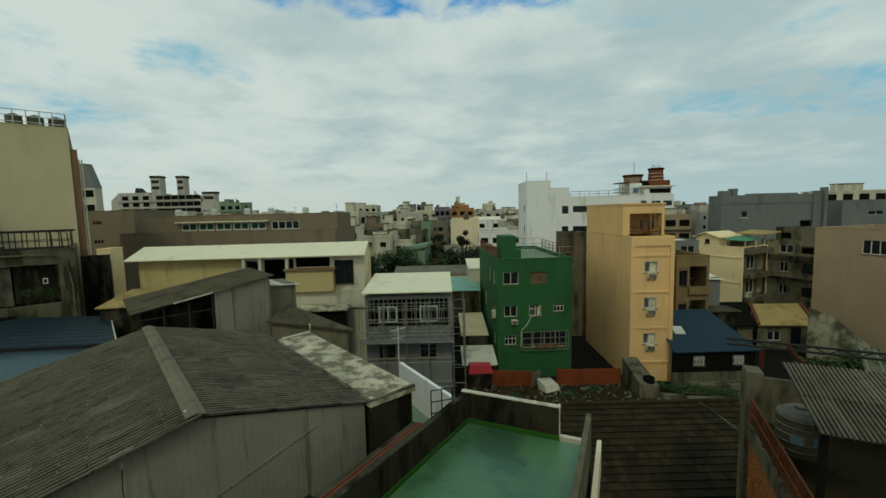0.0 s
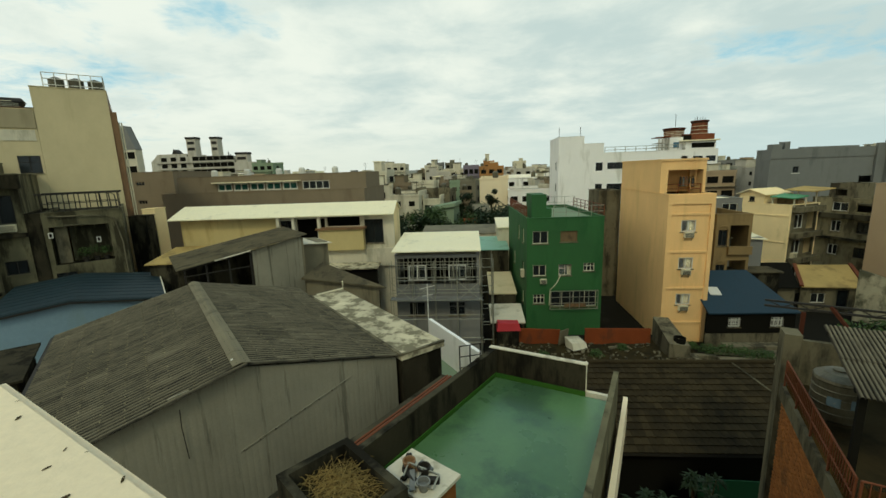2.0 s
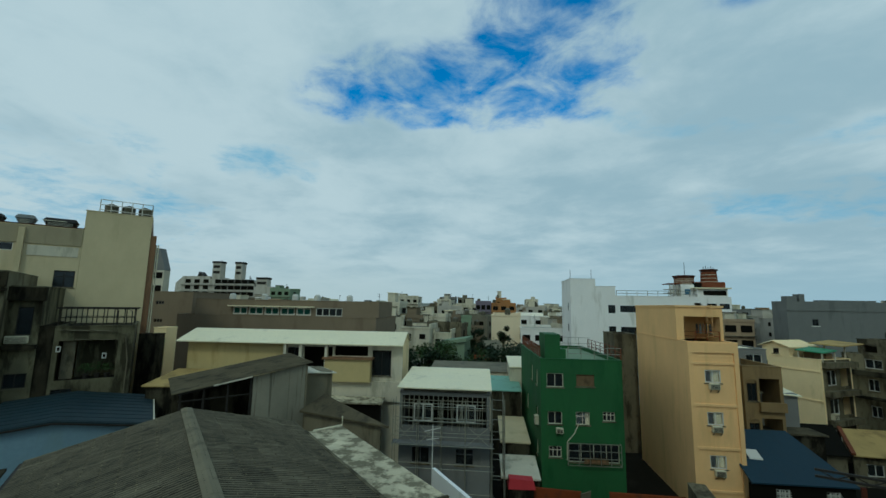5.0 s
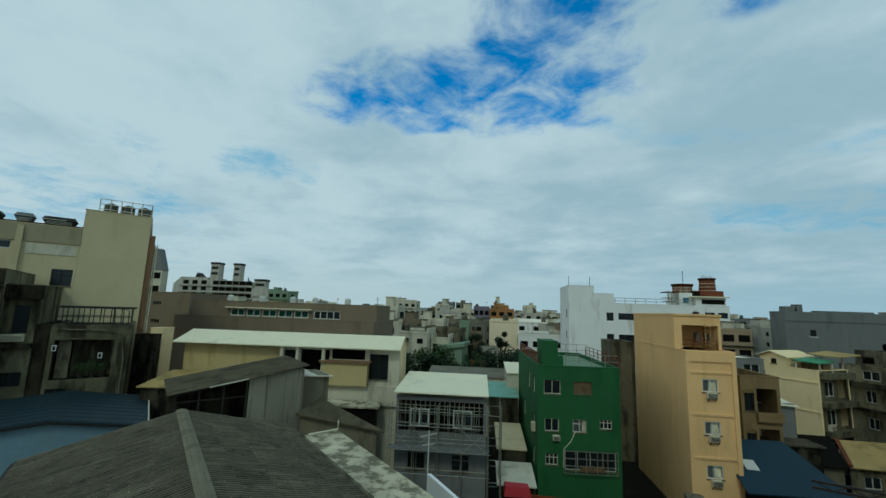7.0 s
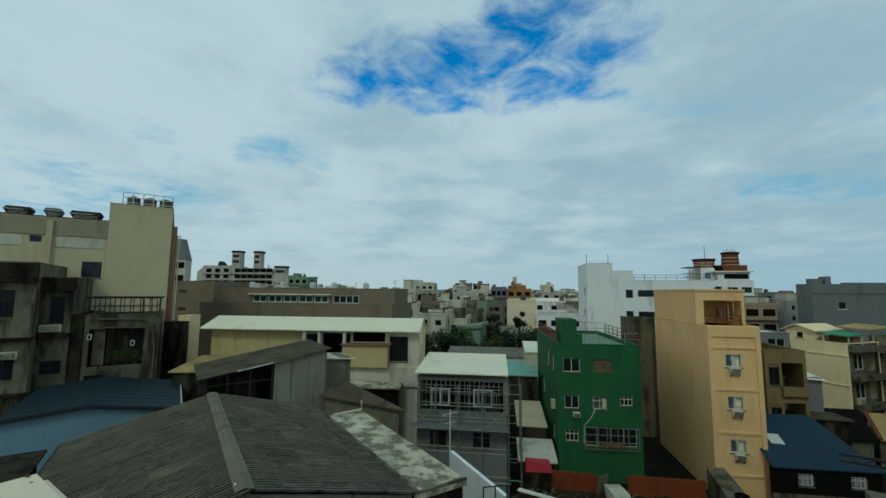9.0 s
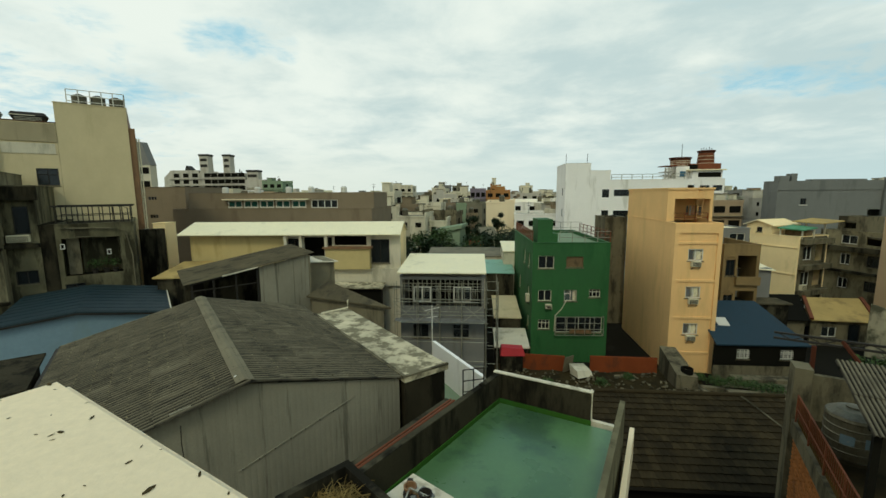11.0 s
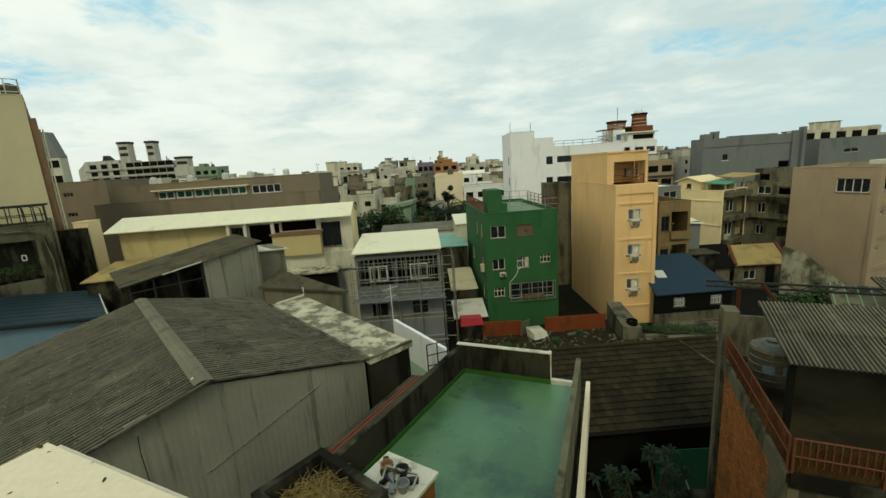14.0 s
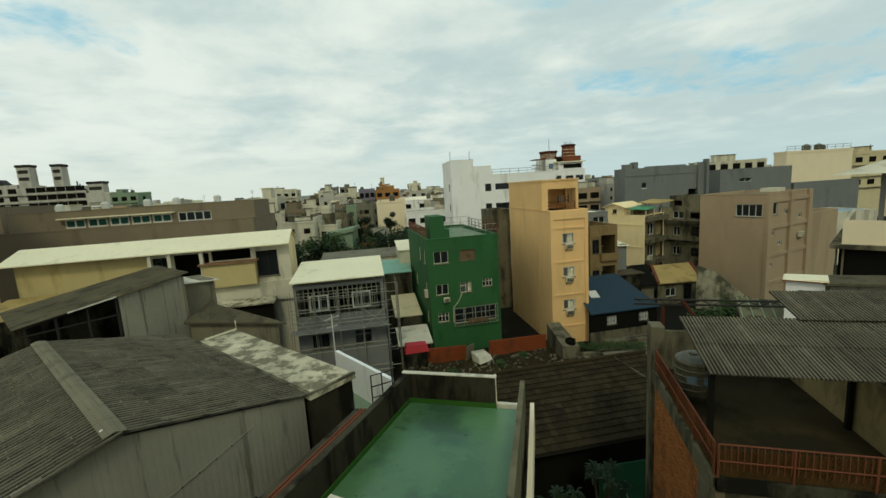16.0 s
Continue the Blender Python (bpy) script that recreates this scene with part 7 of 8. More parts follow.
# ---- trees ----
def tree(x, y, h, r, leaf="leaf", seed=0, base=GROUND, leaves=1500, size=0.32, label="leafy green tree with an uneven crown"):
    g = random.Random(seed)
    ob = thing("tree", label, "tree", x, y, base, g.uniform(0, 360), "trees among the houses")
    bm = bmesh.new()
    tube(bm, [(0, 0, 0), (0.1, 0.05, h * 0.3), (0, 0.1, h * 0.55), (0.05, 0, h * 0.8)], [0.24, 0.18, 0.13, 0.05], 8)
    clumps = []
    for k in range(11):
        a, f = g.uniform(0, 6.28), g.uniform(0.35, 0.85)
        rad = r * g.uniform(0.35, 0.95) * (1.15 - f * 0.7)
        tip = Vector((math.cos(a) * rad, math.sin(a) * rad, h * (f + g.uniform(0.0, 0.14))))
        tube(bm, [(0, 0, h * f * 0.62), tuple(tip * 0.55 + Vector((0, 0, h * f * 0.3))), tuple(tip)], [0.09, 0.06, 0.025], 5)
        clumps.append((tip, r * g.uniform(0.28, 0.5)))
    part("trunk", bm, M["bark"], ob)
    bm = bmesh.new()
    for i in range(leaves):
        c, cr = g.choice(clumps)
        v = Vector((g.gauss(0, 1), g.gauss(0, 1), g.gauss(0, 0.8)))
        v = v.normalized() * cr * (g.random() ** 0.4)
        s = size * g.uniform(0.6, 1.3)
        m = Matrix.Translation(c + v) @ Euler((g.uniform(-1, 1), g.uniform(-1, 1), g.uniform(0, 6.28))).to_matrix().to_4x4()
        q = [bm.verts.new(m @ Vector(p)) for p in ((-s * 0.5, 0, 0), (0, -s * 0.28, 0.04 * s), (s * 0.5, 0, -0.08 * s), (0, s * 0.28, 0.04 * s))]
        bm.faces.new(q)
    part("crown", bm, M[leaf], ob)
    return ob


grove = random.Random(17)
for i in range(30):
    y = grove.uniform(57.5, 80)
    x = grove.uniform(-0.21, 0.115) * y
    h = 16 - grove.uniform(0.075, 0.125) * y - GROUND
    tree(x, y, h, h * grove.uniform(0.28, 0.42), grove.choice(("leaf", "leaf_dark", "leaf_dark")), i + 3, leaves=2000, size=0.4)
for i, (x, y, h, r) in enumerate(((4.2, 82, 11.2, 1.5), (-0.8, 84, 11.6, 2.0), (-18, 100, 10, 4), (22, 108, 12, 4))):
    tree(x, y, h, r, "leaf_dark", i + 90, leaves=1500, size=0.45)


def shrub(x, y, z, r, h, seed, leaf="leaf", n=500, size=0.13, label="leafy green weeds among rubble"):
    g = random.Random(seed)
    ob = thing("shrub", label, "shrub", x, y, z, 0, "weeds and shrubs")
    bm = bmesh.new()
    for i in range(7):
        a = g.uniform(0, 6.28)
        tube(bm, [(0, 0, 0), (math.cos(a) * r * 0.4, math.sin(a) * r * 0.4, h * 0.6)], [0.02, 0.008], 4)
    part("stem", bm, M["bark"], ob)
    bm = bmesh.new()
    for i in range(n):
        a, f = g.uniform(0, 6.28), g.random()
        rr = r * math.sqrt(g.random()) * (1.05 - 0.4 * f)
        m = Matrix.Translation((math.cos(a) * rr, math.sin(a) * rr, h * f * g.uniform(0.6, 1))) @ Euler((g.uniform(-1, 1), g.uniform(-1, 1), g.uniform(0, 6.28))).to_matrix().to_4x4()
        s = size * g.uniform(0.6, 1.4)
        bm.faces.new([bm.verts.new(m @ Vector(p)) for p in ((-s * 0.5, 0, 0), (0, -s * 0.25, 0), (s * 0.5, 0, 0), (0, s * 0.25, 0))])
    part("leaves", bm, M[leaf], ob)


for i, (x, y, r, h) in enumerate(((16.2, 27.5, 1.2, 0.7), (15.2, 26.4, 1.0, 0.6), (17.4, 28.2, 1.1, 0.7), (9.6, 30.6, 0.6, 0.5), (12.0, 31.8, 0.5, 0.4), (5.5, 30.5, 0.6, 0.4), (18.6, 27.2, 1.2, 0.8), (17.0, 25.6, 1.0, 0.6))):
    shrub(x, y, GROUND + 0.35, r, h, i)
for i, (x, y, r, h) in enumerate(((18.2, 30.9, 0.8, 0.6), (19.4, 30.6, 0.9, 0.7), (20.5, 30.2, 0.9, 0.6), (21.6, 29.8, 0.8, 0.6), (17.4, 31.8, 0.5, 0.4))):
    shrub(x, y, GROUND + 0.55, r, h, 20 + i, n=700)
for i, (x, y, z, r, h) in enumerate(((22.3, 24.0, 1, 1.5, 5.9), (23.8, 23.4, 1, 1.5, 6.0), (25.2, 23.5, 1, 1.6, 6.2))):
    tree(x, y, h, r, "leaf", 60 + i, leaves=1400, size=0.26, label="bushy green tree behind a canopy")


def rosette_plant(x, y, base, h, heads, seed):
    """A plant of bare stems, each with a head of long narrow leaves."""
    g = random.Random(seed)
    ob = thing("garden_plant", "dark green plant with heads of long narrow leaves", "plant", x, y, base, 0, "garden plants")
    bm, lv = bmesh.new(), bmesh.new()
    for k in range(heads):
        a, rr = g.uniform(0, 6.28), g.uniform(0.1, 0.9)
        tip = Vector((math.cos(a) * rr, math.sin(a) * rr, h * g.uniform(0.78, 1.0)))
        tube(bm, [(0, 0, 0), tuple(tip * 0.5 + Vector((0, 0, h * 0.1))), tuple(tip)], [0.05, 0.035, 0.02], 5)
        for i in range(26):
            b, e, ln = g.uniform(0, 6.28), g.uniform(-0.5, 1.1), g.uniform(0.3, 0.5)
            d = Vector((math.cos(b) * math.cos(e), math.sin(b) * math.cos(e), math.sin(e)))
            s = Vector((-math.sin(b), math.cos(b), 0)) * 0.045
            m1, m2 = tip + d * ln * 0.5 + Vector((0, 0, 0.03)), tip + d * ln - Vector((0, 0, ln * 0.25))
            v = [lv.verts.new(p) for p in (tip, m1 - s, m2, m1 + s)]
            lv.faces.new(v)
    part("stem", bm, M["bark"], ob)
    part("leaves", lv, M["leaf_dark"], ob)


for i, (x, y, h, n) in enumerate(((8.0, 13.2, 3.9, 8), (6.2, 13.0, 3.4, 8), (6.9, 12.2, 3.2, 6), (8.4, 12.2, 3.0, 6), (5.6, 12.0, 2.9, 5))):
    rosette_plant(x, y, GROUND, h, n, i + 2)
gp = thing("sheet_fence", "dark green sheet fence below the tiled eave", "fence", 8.9, 14.9, GROUND, -3)
box_part("sheet", material("green_sheet_metal", (0.02, 0.10, 0.05), 0.6, 8, 0.15, bump=0.05), gp, 0, 3.4, 0, 0.05, 0.6, 2.6)
box_part("base", M["concrete"], gp, -0.2, 3.6, -0.05, 0.1, 0, 0.58)
wp = thing("white_pipe", "bent white plastic pipe in a yard", "pipe", 9.0, 13.3, GROUND)
bm = bmesh.new()
tube(bm, [(0.3, -1.2, 0), (0.3, -0.6, 1.6), (0.1, 0.0, 2.6), (-0.4, 0.4, 3.0)], 0.035, 8)
part("pipe", bm, M["plastic"], wp)

# ---- roof terrace to the right, on brick walls ----
RT = thing("brick_roof_terrace", "roof terrace on a brick and concrete wall", "terrace", 7.35, 7.45, GROUND, -25)
RZ = 9.0 - GROUND
TWd, TDp = 9.5, 6.1
# canopy shade put into the floor's dark colour
box_part("floor", M["soil"], RT, 0.0, TWd, 0, TDp, RZ - 0.25, RZ, label="dusty brown cement floor, coloured dark for the canopy's shade")
box_part("backing", M["mortar"], RT, 0.06, 0.26, 0.0, TDp, 0, RZ - 0.25)
box_part("front_wall", M["concrete"], RT, 0.26, TWd, 0.06, 0.26, 0, RZ - 0.25)
box_part("edge_beam", M["grime_pale"], RT, -0.05, 0.06, 0, TDp, RZ - 0.42, RZ + 0.04)
box_part("edge_beam", M["grime"], RT, 0.06, TWd, -0.08, 0.0, RZ - 0.3, RZ + 0.04)
box_part("corner_column", M["grime_pale"], RT, -0.07, 0.06, 0, 0.75, 0, RZ - 0.42)
box_part("pillar", M["grime_pale"], RT, -0.09, 0.35, TDp - 0.42, TDp + 0.25, 0, 10.68 - GROUND, label="stained concrete corner pillar")
box_part("back_parapet", M["grime_pale"], RT, 0.35, 2.2, TDp - 0.15, TDp, RZ - 0.25, 10.45 - GROUND, label="stained grey-brown cement parapet")
box_part("back_parapet", M["concrete"], RT, 2.2, TWd, TDp - 0.15, TDp, RZ - 0.25, 10.0 - GROUND)
box_part("dividing_wall", material("ochre_cement_wall", (0.24, 0.20, 0.12), 0.9, 12, 0.25, 0.4, (0.07, 0.06, 0.045), 2.0, 0.8, 0.3), RT, 4.2, 4.38, 0.9, TDp - 0.15, RZ, 10.6 - GROUND)
rl = thing("terrace_railing", "rust-red iron railing with thin balusters", "railing", under=here(RT))
railing(rl, (0.02, 0.05), (0.02, TDp - 0.6), RZ + 0.04, 0.85, M["rust_red"], 1.35, 2, 0.022, pickets=0.13)
rl2 = thing("terrace_railing", "rust-red iron railing with thin balusters", "railing", under=here(RT))
railing(rl2, (0.08, -0.03), (7.6, -0.03), RZ + 0.04, 0.85, M["rust_red"], 1.5, 2, 0.022, pickets=0.13)
for k in range(5):   # dirty sheets wired behind the front railing
    box_part("panel", M["rust_panel"], rl2, 0.12 + k * 1.5, 1.58 + k * 1.5, 0.03, 0.045, RZ + 0.05, RZ + 0.72 + 0.03 * (k % 2), label="rusted sheet panel")
# old wire mesh tied behind the railings
for owner, p0, p1 in ((rl, (0.05, 0.1), (0.05, TDp - 0.65)), (rl2, (0.12, 0.0), (7.5, 0.0))):
    a, b = Vector((*p0, RZ + 0.06)), Vector((*p1, RZ + 0.06))
    run = (b - a).length
    bm = bmesh.new()
    for i in range(int(run / 0.075)):
        for lean in (-0.4, 0.4):
            c0, c1 = a.lerp(b, i * 0.075 / run), a.lerp(b, min(1.0, max(0.0, (i * 0.075 + lean) / run)))
            beam(bm, c0, c1 + Vector((0, 0, 0.74)), 0.011)
    mesh_ob = part("wire_mesh", bm, M["wire"], owner, "rusty brown wire mesh")
water_tank(here(RT) @ pose(0.66, 3.6, RZ), 0.53, 1.1, "dented stainless steel water tank with blue marks", 0.35)
wt = thing("tank_label", "faded blue label plate on a water tank", "label", under=here(RT) @ pose(0.66, 3.6, RZ + 0.75))
for k, (a0, a1) in enumerate(((-2.2, -1.7), (-1.35, -0.75))):
    bm = bmesh.new()
    pts = [(0.548 * math.cos(a0 + (a1 - a0) * i / 6), 0.548 * math.sin(a0 + (a1 - a0) * i / 6)) for i in range(7)]
    for (x0, y0), (x1, y1) in zip(pts, pts[1:]):
        bm.faces.new([bm.verts.new(p) for p in ((x0, y0, 0.05), (x1, y1, 0.05), (x1, y1, 0.3), (x0, y0, 0.3))])
    part("label", bm, M["faded_blue"], wt)
# canopy of corrugated sheets on posts
cpy = thing("corrugated_canopy", "weathered corrugated sheet canopy on dark posts", "canopy", under=here(RT))
cz0, cz1 = 11.4 - GROUND, 12.0 - GROUND
me1 = sheet_mesh("roof_sheet", M["canopy_sheet"], 1.105, 1.3, 0.085, 0.023, rise=0.31)
for r in range(2):
    for c in range(8):
        piece("roof_sheet", me1, cpy, pose(c * 1.02, 0.42 + r * 1.17, cz0 + r * 0.29 - 0.012 * (1 - r) + 0.006 * (c % 2)))
me2 = sheet_mesh("roof_sheet", M["canopy_sheet"], 1.105, 1.7, 0.085, 0.023, rise=0.36)
for c in range(5):
    piece("roof_sheet", me2, cpy, pose(2.9 + c * 1.02, 2.7, cz1 + 0.02 + 0.006 * (c % 2)))
for x, y, z in ((0.14, 0.7, cz0), (4.1, 0.7, cz0), (4.1, 2.6, cz1 - 0.1), (7.3, 0.7, cz0)):
    box_part("post", M["black"], cpy, x - 0.06, x + 0.06, y - 0.06, y + 0.06, RZ, z - 0.04)
for y, z in ((0.7, cz0 + 0.03), (2.6, cz1 - 0.08)):
    box_part("beam", M["black"], cpy, 0.0, 7.4, y - 0.05, y + 0.05, z - 0.07, z + 0.01)
# lattice beam behind
tru = thing("lattice_beam", "rusty steel lattice beam on a post", "beam", 11.1, 14.81, GROUND, -27.4)
bz0 = 11.0 - GROUND
for z in (bz0, bz0 - 0.2):
    bm = bmesh.new()
    beam(bm, (-0.5, 0, z), (6.8, 0, z), 0.07)
    part("chord", bm, M["dark"], tru)
bm = bmesh.new()
for i in range(18):
    beam(bm, (-0.4 + i * 0.4, 0, bz0 - (0.2 if i % 2 else 0)), (0.0 + i * 0.4, 0, bz0 - (0 if i % 2 else 0.2)), 0.03)
part("lacing", bm, M["dark"], tru)
box_part("post", M["dark_red"], tru, 0.55, 0.67, -0.06, 0.06, 0, bz0 - 0.3)
bm = bmesh.new()
beam(bm, (1.3, 0, bz0), (2.4, -1.0, bz0 - 1.6), 0.09)
part("brace", bm, M["dark_red"], tru)
# concrete house with a pavilion beyond the canopy
pvn = thing("pavilion_house", "house with a cream roof parapet and a dark-posted pavilion", "building", 27.7, 20.1, GROUND, -58)
box_part("wall", M["black"], pvn, 0.4, 12, 0.5, 9, 0, 11.0 - GROUND, label="dark glazed wall")
box_part("slab", M["concrete"], pvn, 0, 12, 0, 9, 11.0 - GROUND, 11.25 - GROUND)
box_part("parapet", M["ledge"], pvn, 0.5, 12, 0.4, 0.6, 11.25 - GROUND, 12.7 - GROUND)
box_part("parapet", M["ledge"], pvn, 0.5, 0.7, 0.6, 9, 11.25 - GROUND, 12.7 - GROUND)
for i in range(3):
    bm = bmesh.new()
    tube(bm, [(0.3, 0.2, 8.2 - i * 0.75), (12, 0.2, 8.2 - i * 0.75)], 0.04, 6)
    part("rail", bm, M["steel"], pvn)
for x in (0.3, 0.6, 4.0, 8.0):
    box_part("mullion", M["concrete"], pvn, x - 0.05, x + 0.05, 0.3, 0.45, 5, 10.0)
box_part("pavilion_post", M["slate"], pvn, 1.9, 2.15, 1.9, 2.15, 10.25, 15.4 - GROUND)
bm = bmesh.new()
prism(bm, [(-0.2, 0.2, 14.45), (9, 0.2, 14.45), (9, 8, 14.45), (-0.2, 8, 14.45)], [(3.4, 3.6, 15.7), (5.4, 3.6, 15.7), (5.4, 4.6, 15.7), (3.4, 4.6, 15.7)])
part("pavilion_roof", bm, M["offwhite"], pvn)
wg = thing("sheet_walled_shed", "grey sheet-walled shed with a dark roof edge", "shed", 21.9, 15.7, GROUND, -30)
box_part("wall", M["siding"], wg, 0, 9, 0, 1.5, 0, 10.3 - GROUND)
box_part("roof", M["asbestos_old"], wg, -0.3, 9.2, -0.3, 1.7, 10.3 - GROUND, 10.42 - GROUND)
wr = thing("white_gable_shed", "small white shed with a red roof edge", "shed", 20.8, 17.0, GROUND, -52)
box_part("wall", M["white"], wr, 0, 1.5, 0, 1.2, 0, 10.35 - GROUND)
bm = bmesh.new()
prism(bm, [(-0.15, -0.15, 9.36), (1.65, -0.15, 9.36), (1.65, 1.35, 9.36), (-0.15, 1.35, 9.36)], [(-0.1, -0.1, 9.44), (1.6, -0.1, 9.52), (1.6, 1.3, 9.52), (-0.1, 1.3, 9.44)])
part("roof", bm, M["white_roof"], wr)
box_part("roof_edge", M["terracotta"], wr, -0.16, 1.66, -0.19, -0.152, 9.36, 9.41, label="thin red roof edge")
# shade of an opening put on the wall as a black plate
box_part("dark_opening", M["black"], wr, 0.5, 1.2, -0.03, 0.0, 8.3, 8.9)
gm = thing("green_sheet_roof", "pale green sheet roof behind a lattice beam", "roof", 19.6, 18.3, GROUND, -38)
bm = bmesh.new()
prism(bm, [(0, 0, 6.9), (3.2, 0, 6.9), (3.2, 2.4, 7.5), (0, 2.4, 7.5)], [(0, 0, 6.98), (3.2, 0, 6.98), (3.2, 2.4, 7.58), (0, 2.4, 7.58)])
part("roof", bm, M["olive"], gm)
for k in range(7):
    bm = bmesh.new()
    beam(bm, (0.1 + k * 0.5, 0, 7.0), (0.1 + k * 0.5, 2.4, 7.6), 0.05)
    part("roof_seam", bm, M["mint"], gm)
box_part("wall", M["grime"], gm, 0.1, 3.1, 0.15, 2.3, 0, 6.88)

# ---- planter with straw and the bench of junk on the near side of the terrace ----
pl = thing("concrete_planter", "square weathered concrete planter filled with dry straw", "planter", -2.66, 7.52, 9.0, -42)
for a in ((0, 2.0, -0.16, 0), (0, 2.0, -1.5, -1.34), (0, 0.16, -1.34, -0.16), (1.84, 2.0, -1.34, -0.16)):
    box_part("side", M["grime"], pl, *a, 0, 1.6)
box_part("soil", M["soil"], pl, 0.16, 1.84, -1.34, -0.16, 0.9, 1.3)
bm = bmesh.new()
g = random.Random(8)
for i in range(520):
    x, y = g.gauss(1.0, 0.36), g.gauss(-0.75, 0.26)
    x, y = min(max(x, 0.22), 1.78), min(max(y, -1.28), -0.22)
    a, ln = g.uniform(0, 6.28), g.uniform(0.2, 0.55)
    z = 1.32 + g.uniform(0, 0.22) * math.exp(-((x - 1) ** 2 + (y + 0.75) ** 2) * 2.5)
    q = Vector((math.cos(a), math.sin(a), g.uniform(-0.15, 0.3))) * ln
    mid = Vector((x, y, z)) + q * 0.5 + Vector((0, 0, g.uniform(0.0, 0.1)))
    tube(bm, [(x, y, z), tuple(mid), (x + q.x, y + q.y, max(1.31, z + q.z * 0.5))], 0.006, 3)
tagged(part("straw", bm, M["straw"], pl, "heap of dry straw"), kind="stuff")
bn = thing("cement_bench", "brick bench with a white top", "bench", -0.95, 7.15, 9.0, -35)
box_part("base", M["brick"], bn, -0.6, 0.55, -0.6, 0.2, 0, 1.1)
box_part("top", M["capping"], bn, -0.68, 0.62, -0.68, 0.28, 1.1, 1.17)
for i, (x, y, mt) in enumerate(((-0.3, -0.2, "brown_tile"), (0.05, -0.15, "dark"), (0.3, -0.45, "slate"))):
    jk = thing("flower_pot", "old pots and scraps heaped on a bench", "pot", under=here(bn) @ pose(x, y, 1.17, 0, 0, i * 40), group="pots on the bench")
    bm = bmesh.new()
    lathe(bm, [(0.08, 0), (0.12, 0.16), (0.135, 0.16), (0.135, 0.2), (0.11, 0.2), (0.10, 0.1)], 12)
    part("pot", bm, M[mt], jk)
for i in range(9):
    g = random.Random(40 + i)
    jk = thing("scrap_piece", "dark scrap of wood or metal heaped on a bench", "scrap", under=here(bn) @ pose(g.uniform(-0.5, 0.35), g.uniform(-0.5, 0.1), 1.175 + 0.03 * (i % 3), g.uniform(-8, 8), g.uniform(-8, 8), g.uniform(0, 180)), group="scrap on the bench")
    bm = bmesh.new()
    block(bm, -g.uniform(0.08, 0.3), g.uniform(0.08, 0.3), -0.06, 0.05, 0, g.uniform(0.03, 0.12))
    bmesh.ops.bevel(bm, geom=bm.edges[:], offset=0.008, segments=1, affect="EDGES")
    part("scrap", bm, M[g.choice(("dark", "brown_tile", "wood", "slate", "black"))], jk)
jb = thing("metal_rack", "bent grey metal rack on a bench", "rack", under=here(bn) @ pose(0.1, -0.35, 1.17, 0, 0, 20))
bm = bmesh.new()
for a, b in (((-0.3, -0.2, 0.05), (0.35, -0.2, 0.1)), ((-0.3, 0.2, 0.2), (0.35, 0.15, 0.12)), ((-0.3, -0.2, 0.05), (-0.3, 0.2, 0.2)), ((0.35, -0.2, 0.1), (0.35, 0.15, 0.12)), ((0, -0.2, 0.08), (0, 0.18, 0.16))):
    beam(bm, a, b, 0.03)
part("bar", bm, M["steel"], jb)

# ---- lane between annex and terrace ----
ln = thing("white_lane_wall", "white-painted yard wall with rusty stair rails", "wall", 0, 0, GROUND)
wall_strip(ln, "wall", (-2.3, 21.4), (0.35, 17.2), 0, 8.0 - GROUND, 0.18, M["white"])
bm = bmesh.new()
prism(bm, [(-2.2, 14.5, 4.6), (0.4, 13.7, 4.6), (0.2, 17.2, 4.6), (-2.4, 21.2, 4.6)], [(-2.2, 14.5, 5.2), (0.4, 13.7, 5.2), (0.2, 17.2, 5.2), (-2.4, 21.2, 5.2)])
part("floor", bm, M["mint"], ln, "pale green yard floor")
railing(ln, (-0.6, 16.6), (0.3, 16.9), 6.0, 1.5, M["dark"], 0.5, 3, 0.025)
at = thing("tv_antenna", "thin steel aerial mast beside a wall", "antenna", -2.45, 21.35, GROUND)
bm = bmesh.new()
tube(bm, [(0, 0, 0), (0, 0, 9.0)], 0.03, 6)
tube(bm, [(-0.4, 0, 8.7), (0.4, 0, 8.9)], 0.02, 5)
tube(bm, [(-0.3, 0, 8.3), (0.3, 0, 8.4)], 0.02, 5)
part("mast", bm, M["frame"], at)
# small hut and column by the tall block
hu = thing("tan_roofed_hut", "small hut with a tan sheet roof", "hut", -26.2, 30.2, GROUND, 10)
bm = bmesh.new()
prism(bm, [(0, 0, 8.3), (3.4, 0, 8.3), (3.2, 4.6, 8.9), (0.2, 4.6, 8.9)], [(0, 0, 8.4), (3.4, 0, 8.4), (3.2, 4.6, 9.0), (0.2, 4.6, 9.0)])
part("roof", bm, M["tan_roof"], hu)
box_part("wall", M["grime"], hu, 0.2, 3.1, 0.3, 4.3, 0, 8.3)
sb = building("sand_coloured_house", "narrow sand-coloured house side", -31.4, 37.0, 5, 1.2, 1.6, 13.3, M["lemon"], M["roof_grey"], {})
# the gap's shade put into dark wall colour
building("dark_side_house", "grey house in the gap, coloured dark for shade", -31.4, 35.3, 5, 1.6, 1.2, 12.8, M["grime"], M["roof_grey"], {})

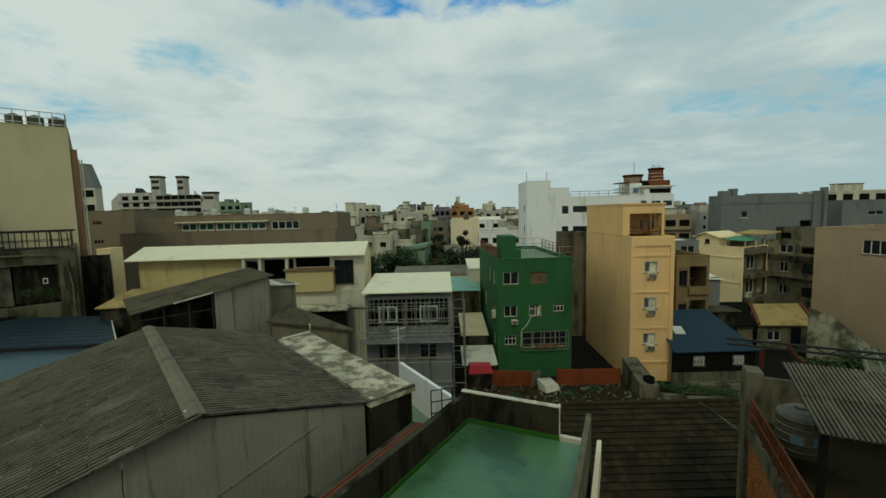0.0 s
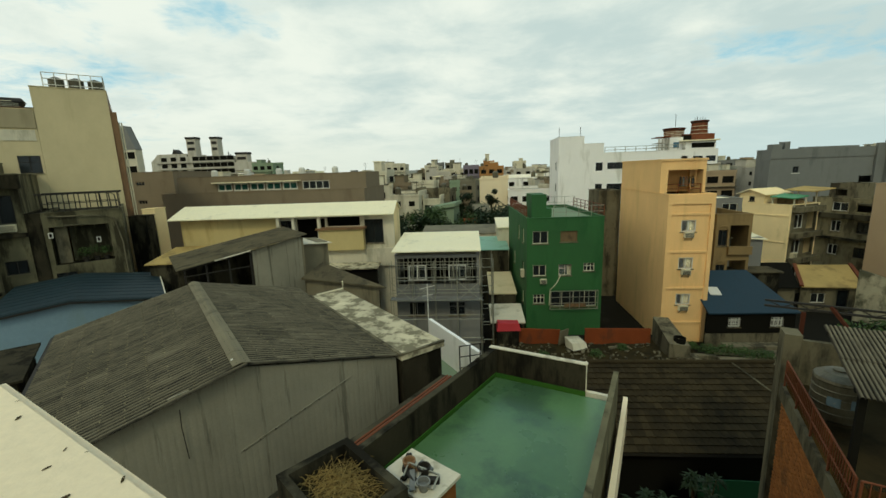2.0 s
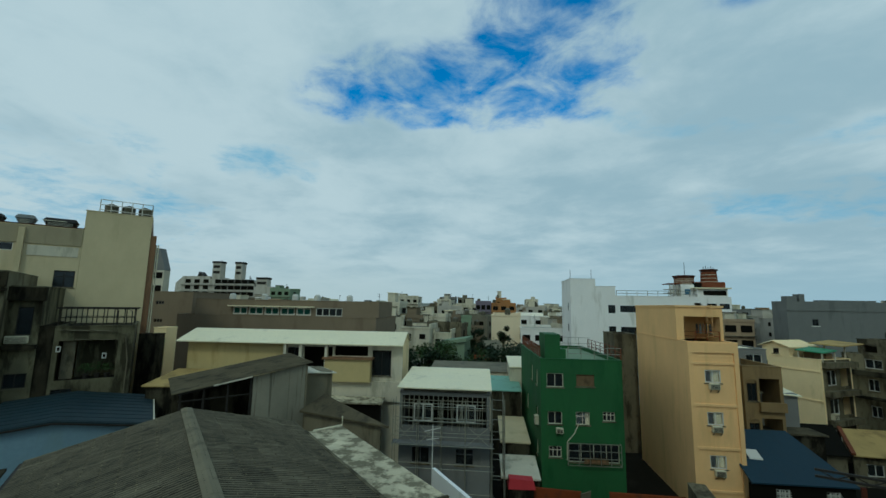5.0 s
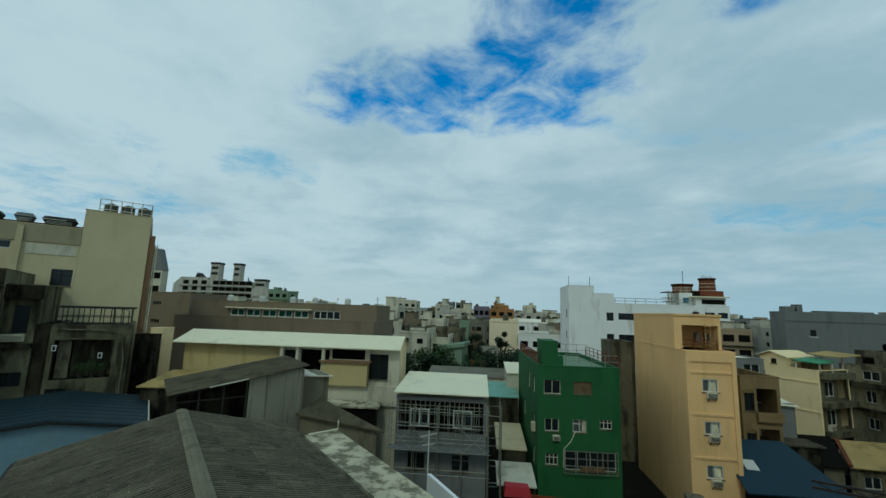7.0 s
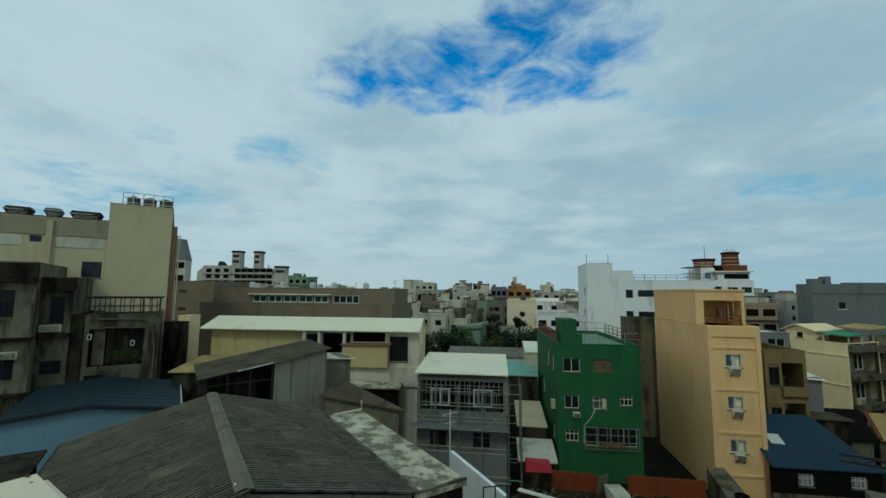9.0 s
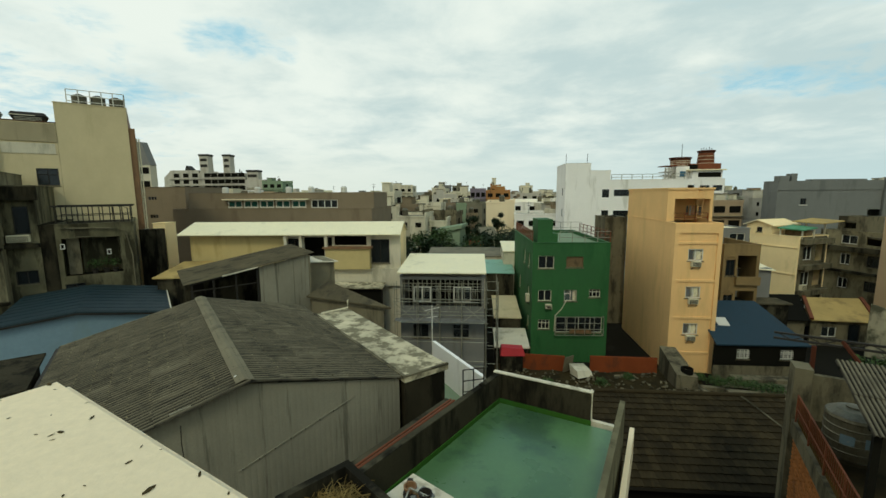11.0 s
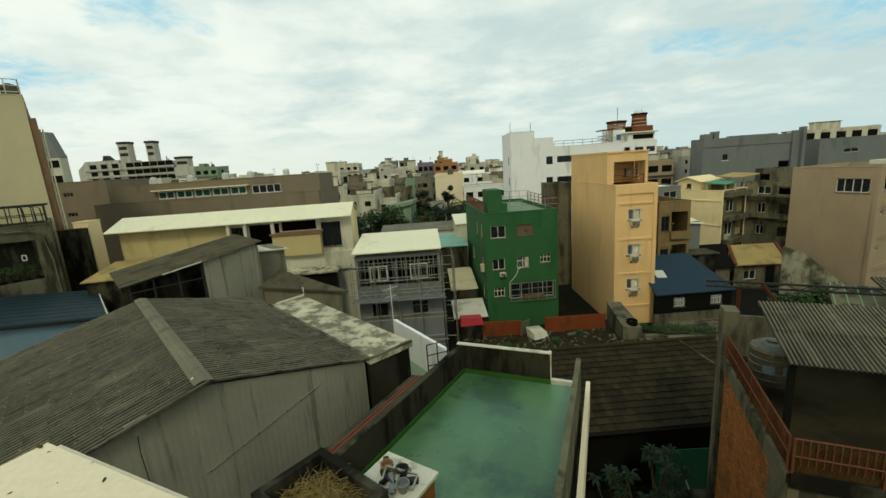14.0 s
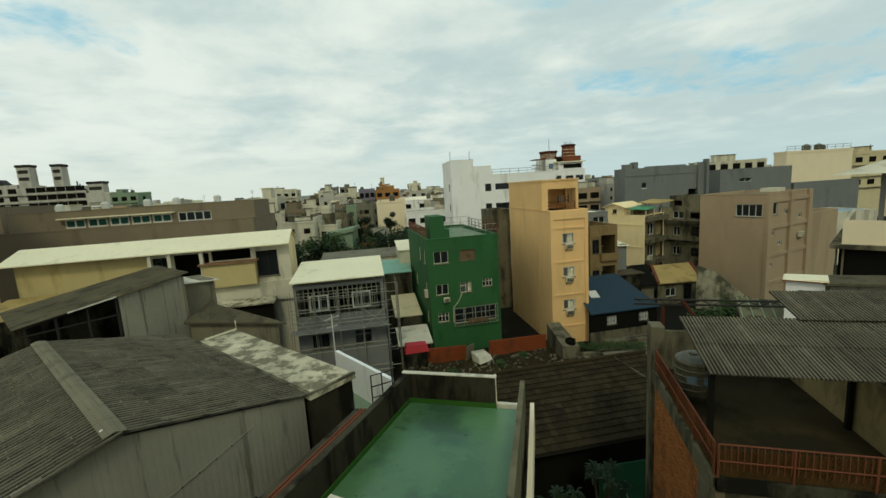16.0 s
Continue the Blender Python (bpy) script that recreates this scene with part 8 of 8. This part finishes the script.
# ---- roof tiles ----
def tile_mesh():
    bm = bmesh.new()
    w, l, t = 0.31, 0.42, 0.03
    n = 4
    top = [[bm.verts.new((w * i / n, y, z + 0.028 * math.sin(math.pi * i / n))) for i in range(n + 1)] for y, z in ((0, 0.085), (l, 0.02))]
    low = [bm.verts.new((w * i / n, 0, 0.085 - t + 0.028 * math.sin(math.pi * i / n) - 0.02)) for i in range(n + 1)]
    for i in range(n):
        bm.faces.new((top[0][i], top[0][i + 1], top[1][i + 1], top[1][i]))
        bm.faces.new((low[i], low[i + 1], top[0][i + 1], top[0][i]))
    me = bpy.data.meshes.new("roof_tile")
    bm.to_mesh(me)
    bm.free()
    me.materials.append(M["tile"])
    return me


for u0, u1 in ((0.0, 0.5), (0.5, 1.0)):   # two lengths of lead flashing down the slope
    bm = bmesh.new()
    a, b = Vector((7.6, TD - 0.1, TZ1 + 0.02)), Vector((9.3, 0.9, TZ0 + 0.9 * (TZ1 - TZ0) / TD + 0.03))
    beam(bm, a.lerp(b, u0), a.lerp(b, u1 + 0.02), 0.10, 0.02)
    part("flashing", bm, M["grime_pale"], tl, "pale lead flashing")
tm = tile_mesh()
rowsN, colsN = 14, 31
step = math.hypot(TD, TZ1 - TZ0) / rowsN
rest_v, rest_f = [], []
base_v, base_f = [v.co.copy() for v in tm.vertices], [tuple(p.vertices) for p in tm.polygons]
g = random.Random(3)
for r in range(rowsN):
    for c in range(colsN):
        d = r * step
        m = Matrix.Translation((c * 0.31, d * math.cos(slope), TZ0 - 0.06 + d * math.sin(slope))) @ Matrix.Rotation(slope + g.uniform(-0.02, 0.02), 4, "X") @ Matrix.Rotation(g.uniform(-0.006, 0.006), 4, "Z")
        if r < 12 and 0 <= c < 25:
            piece("roof_tile", tm, tl, m)
        else:
            k = len(rest_v)
            rest_v += [m @ v for v in base_v]
            rest_f += [tuple(i + k for i in f) for f in base_f]
me = bpy.data.meshes.new("roof_tiles")
me.from_pydata(rest_v, [], rest_f)
me.materials.append(M["tile"])
ob = new("roof_tiles", me)
ob.parent = tl
tagged(ob, kind="stuff")

# ---- bricks of the terrace wall ----
bkm = box_mesh("brick", M["brick"], 0.0, 0.07, 0.0, 0.205, 0.0, 0.055)
rest_v, rest_f = [], []
bv, bf = [v.co.copy() for v in bkm.vertices], [tuple(p.vertices) for p in bkm.polygons]
z = RZ - 0.5
r = 0
while z > 1.6:
    y = 0.78 + (0.11 if r % 2 else 0)
    while y < TDp - 0.7:
        m = Matrix.Translation((-0.005 + g.uniform(-0.008, 0.008), y, z)) @ Matrix.Rotation(g.uniform(-0.02, 0.02), 4, "X")
        if r < 14:
            piece("brick", bkm, RT, m)
        else:
            k = len(rest_v)
            rest_v += [m @ v for v in bv]
            rest_f += [tuple(i + k for i in f) for f in bf]
        y += 0.22
    z -= 0.068
    r += 1
me = bpy.data.meshes.new("bricks")
me.from_pydata(rest_v, [], rest_f)
me.materials.append(M["brick"])
ob = new("bricks", me)
ob.parent = RT
tagged(ob, kind="stuff")
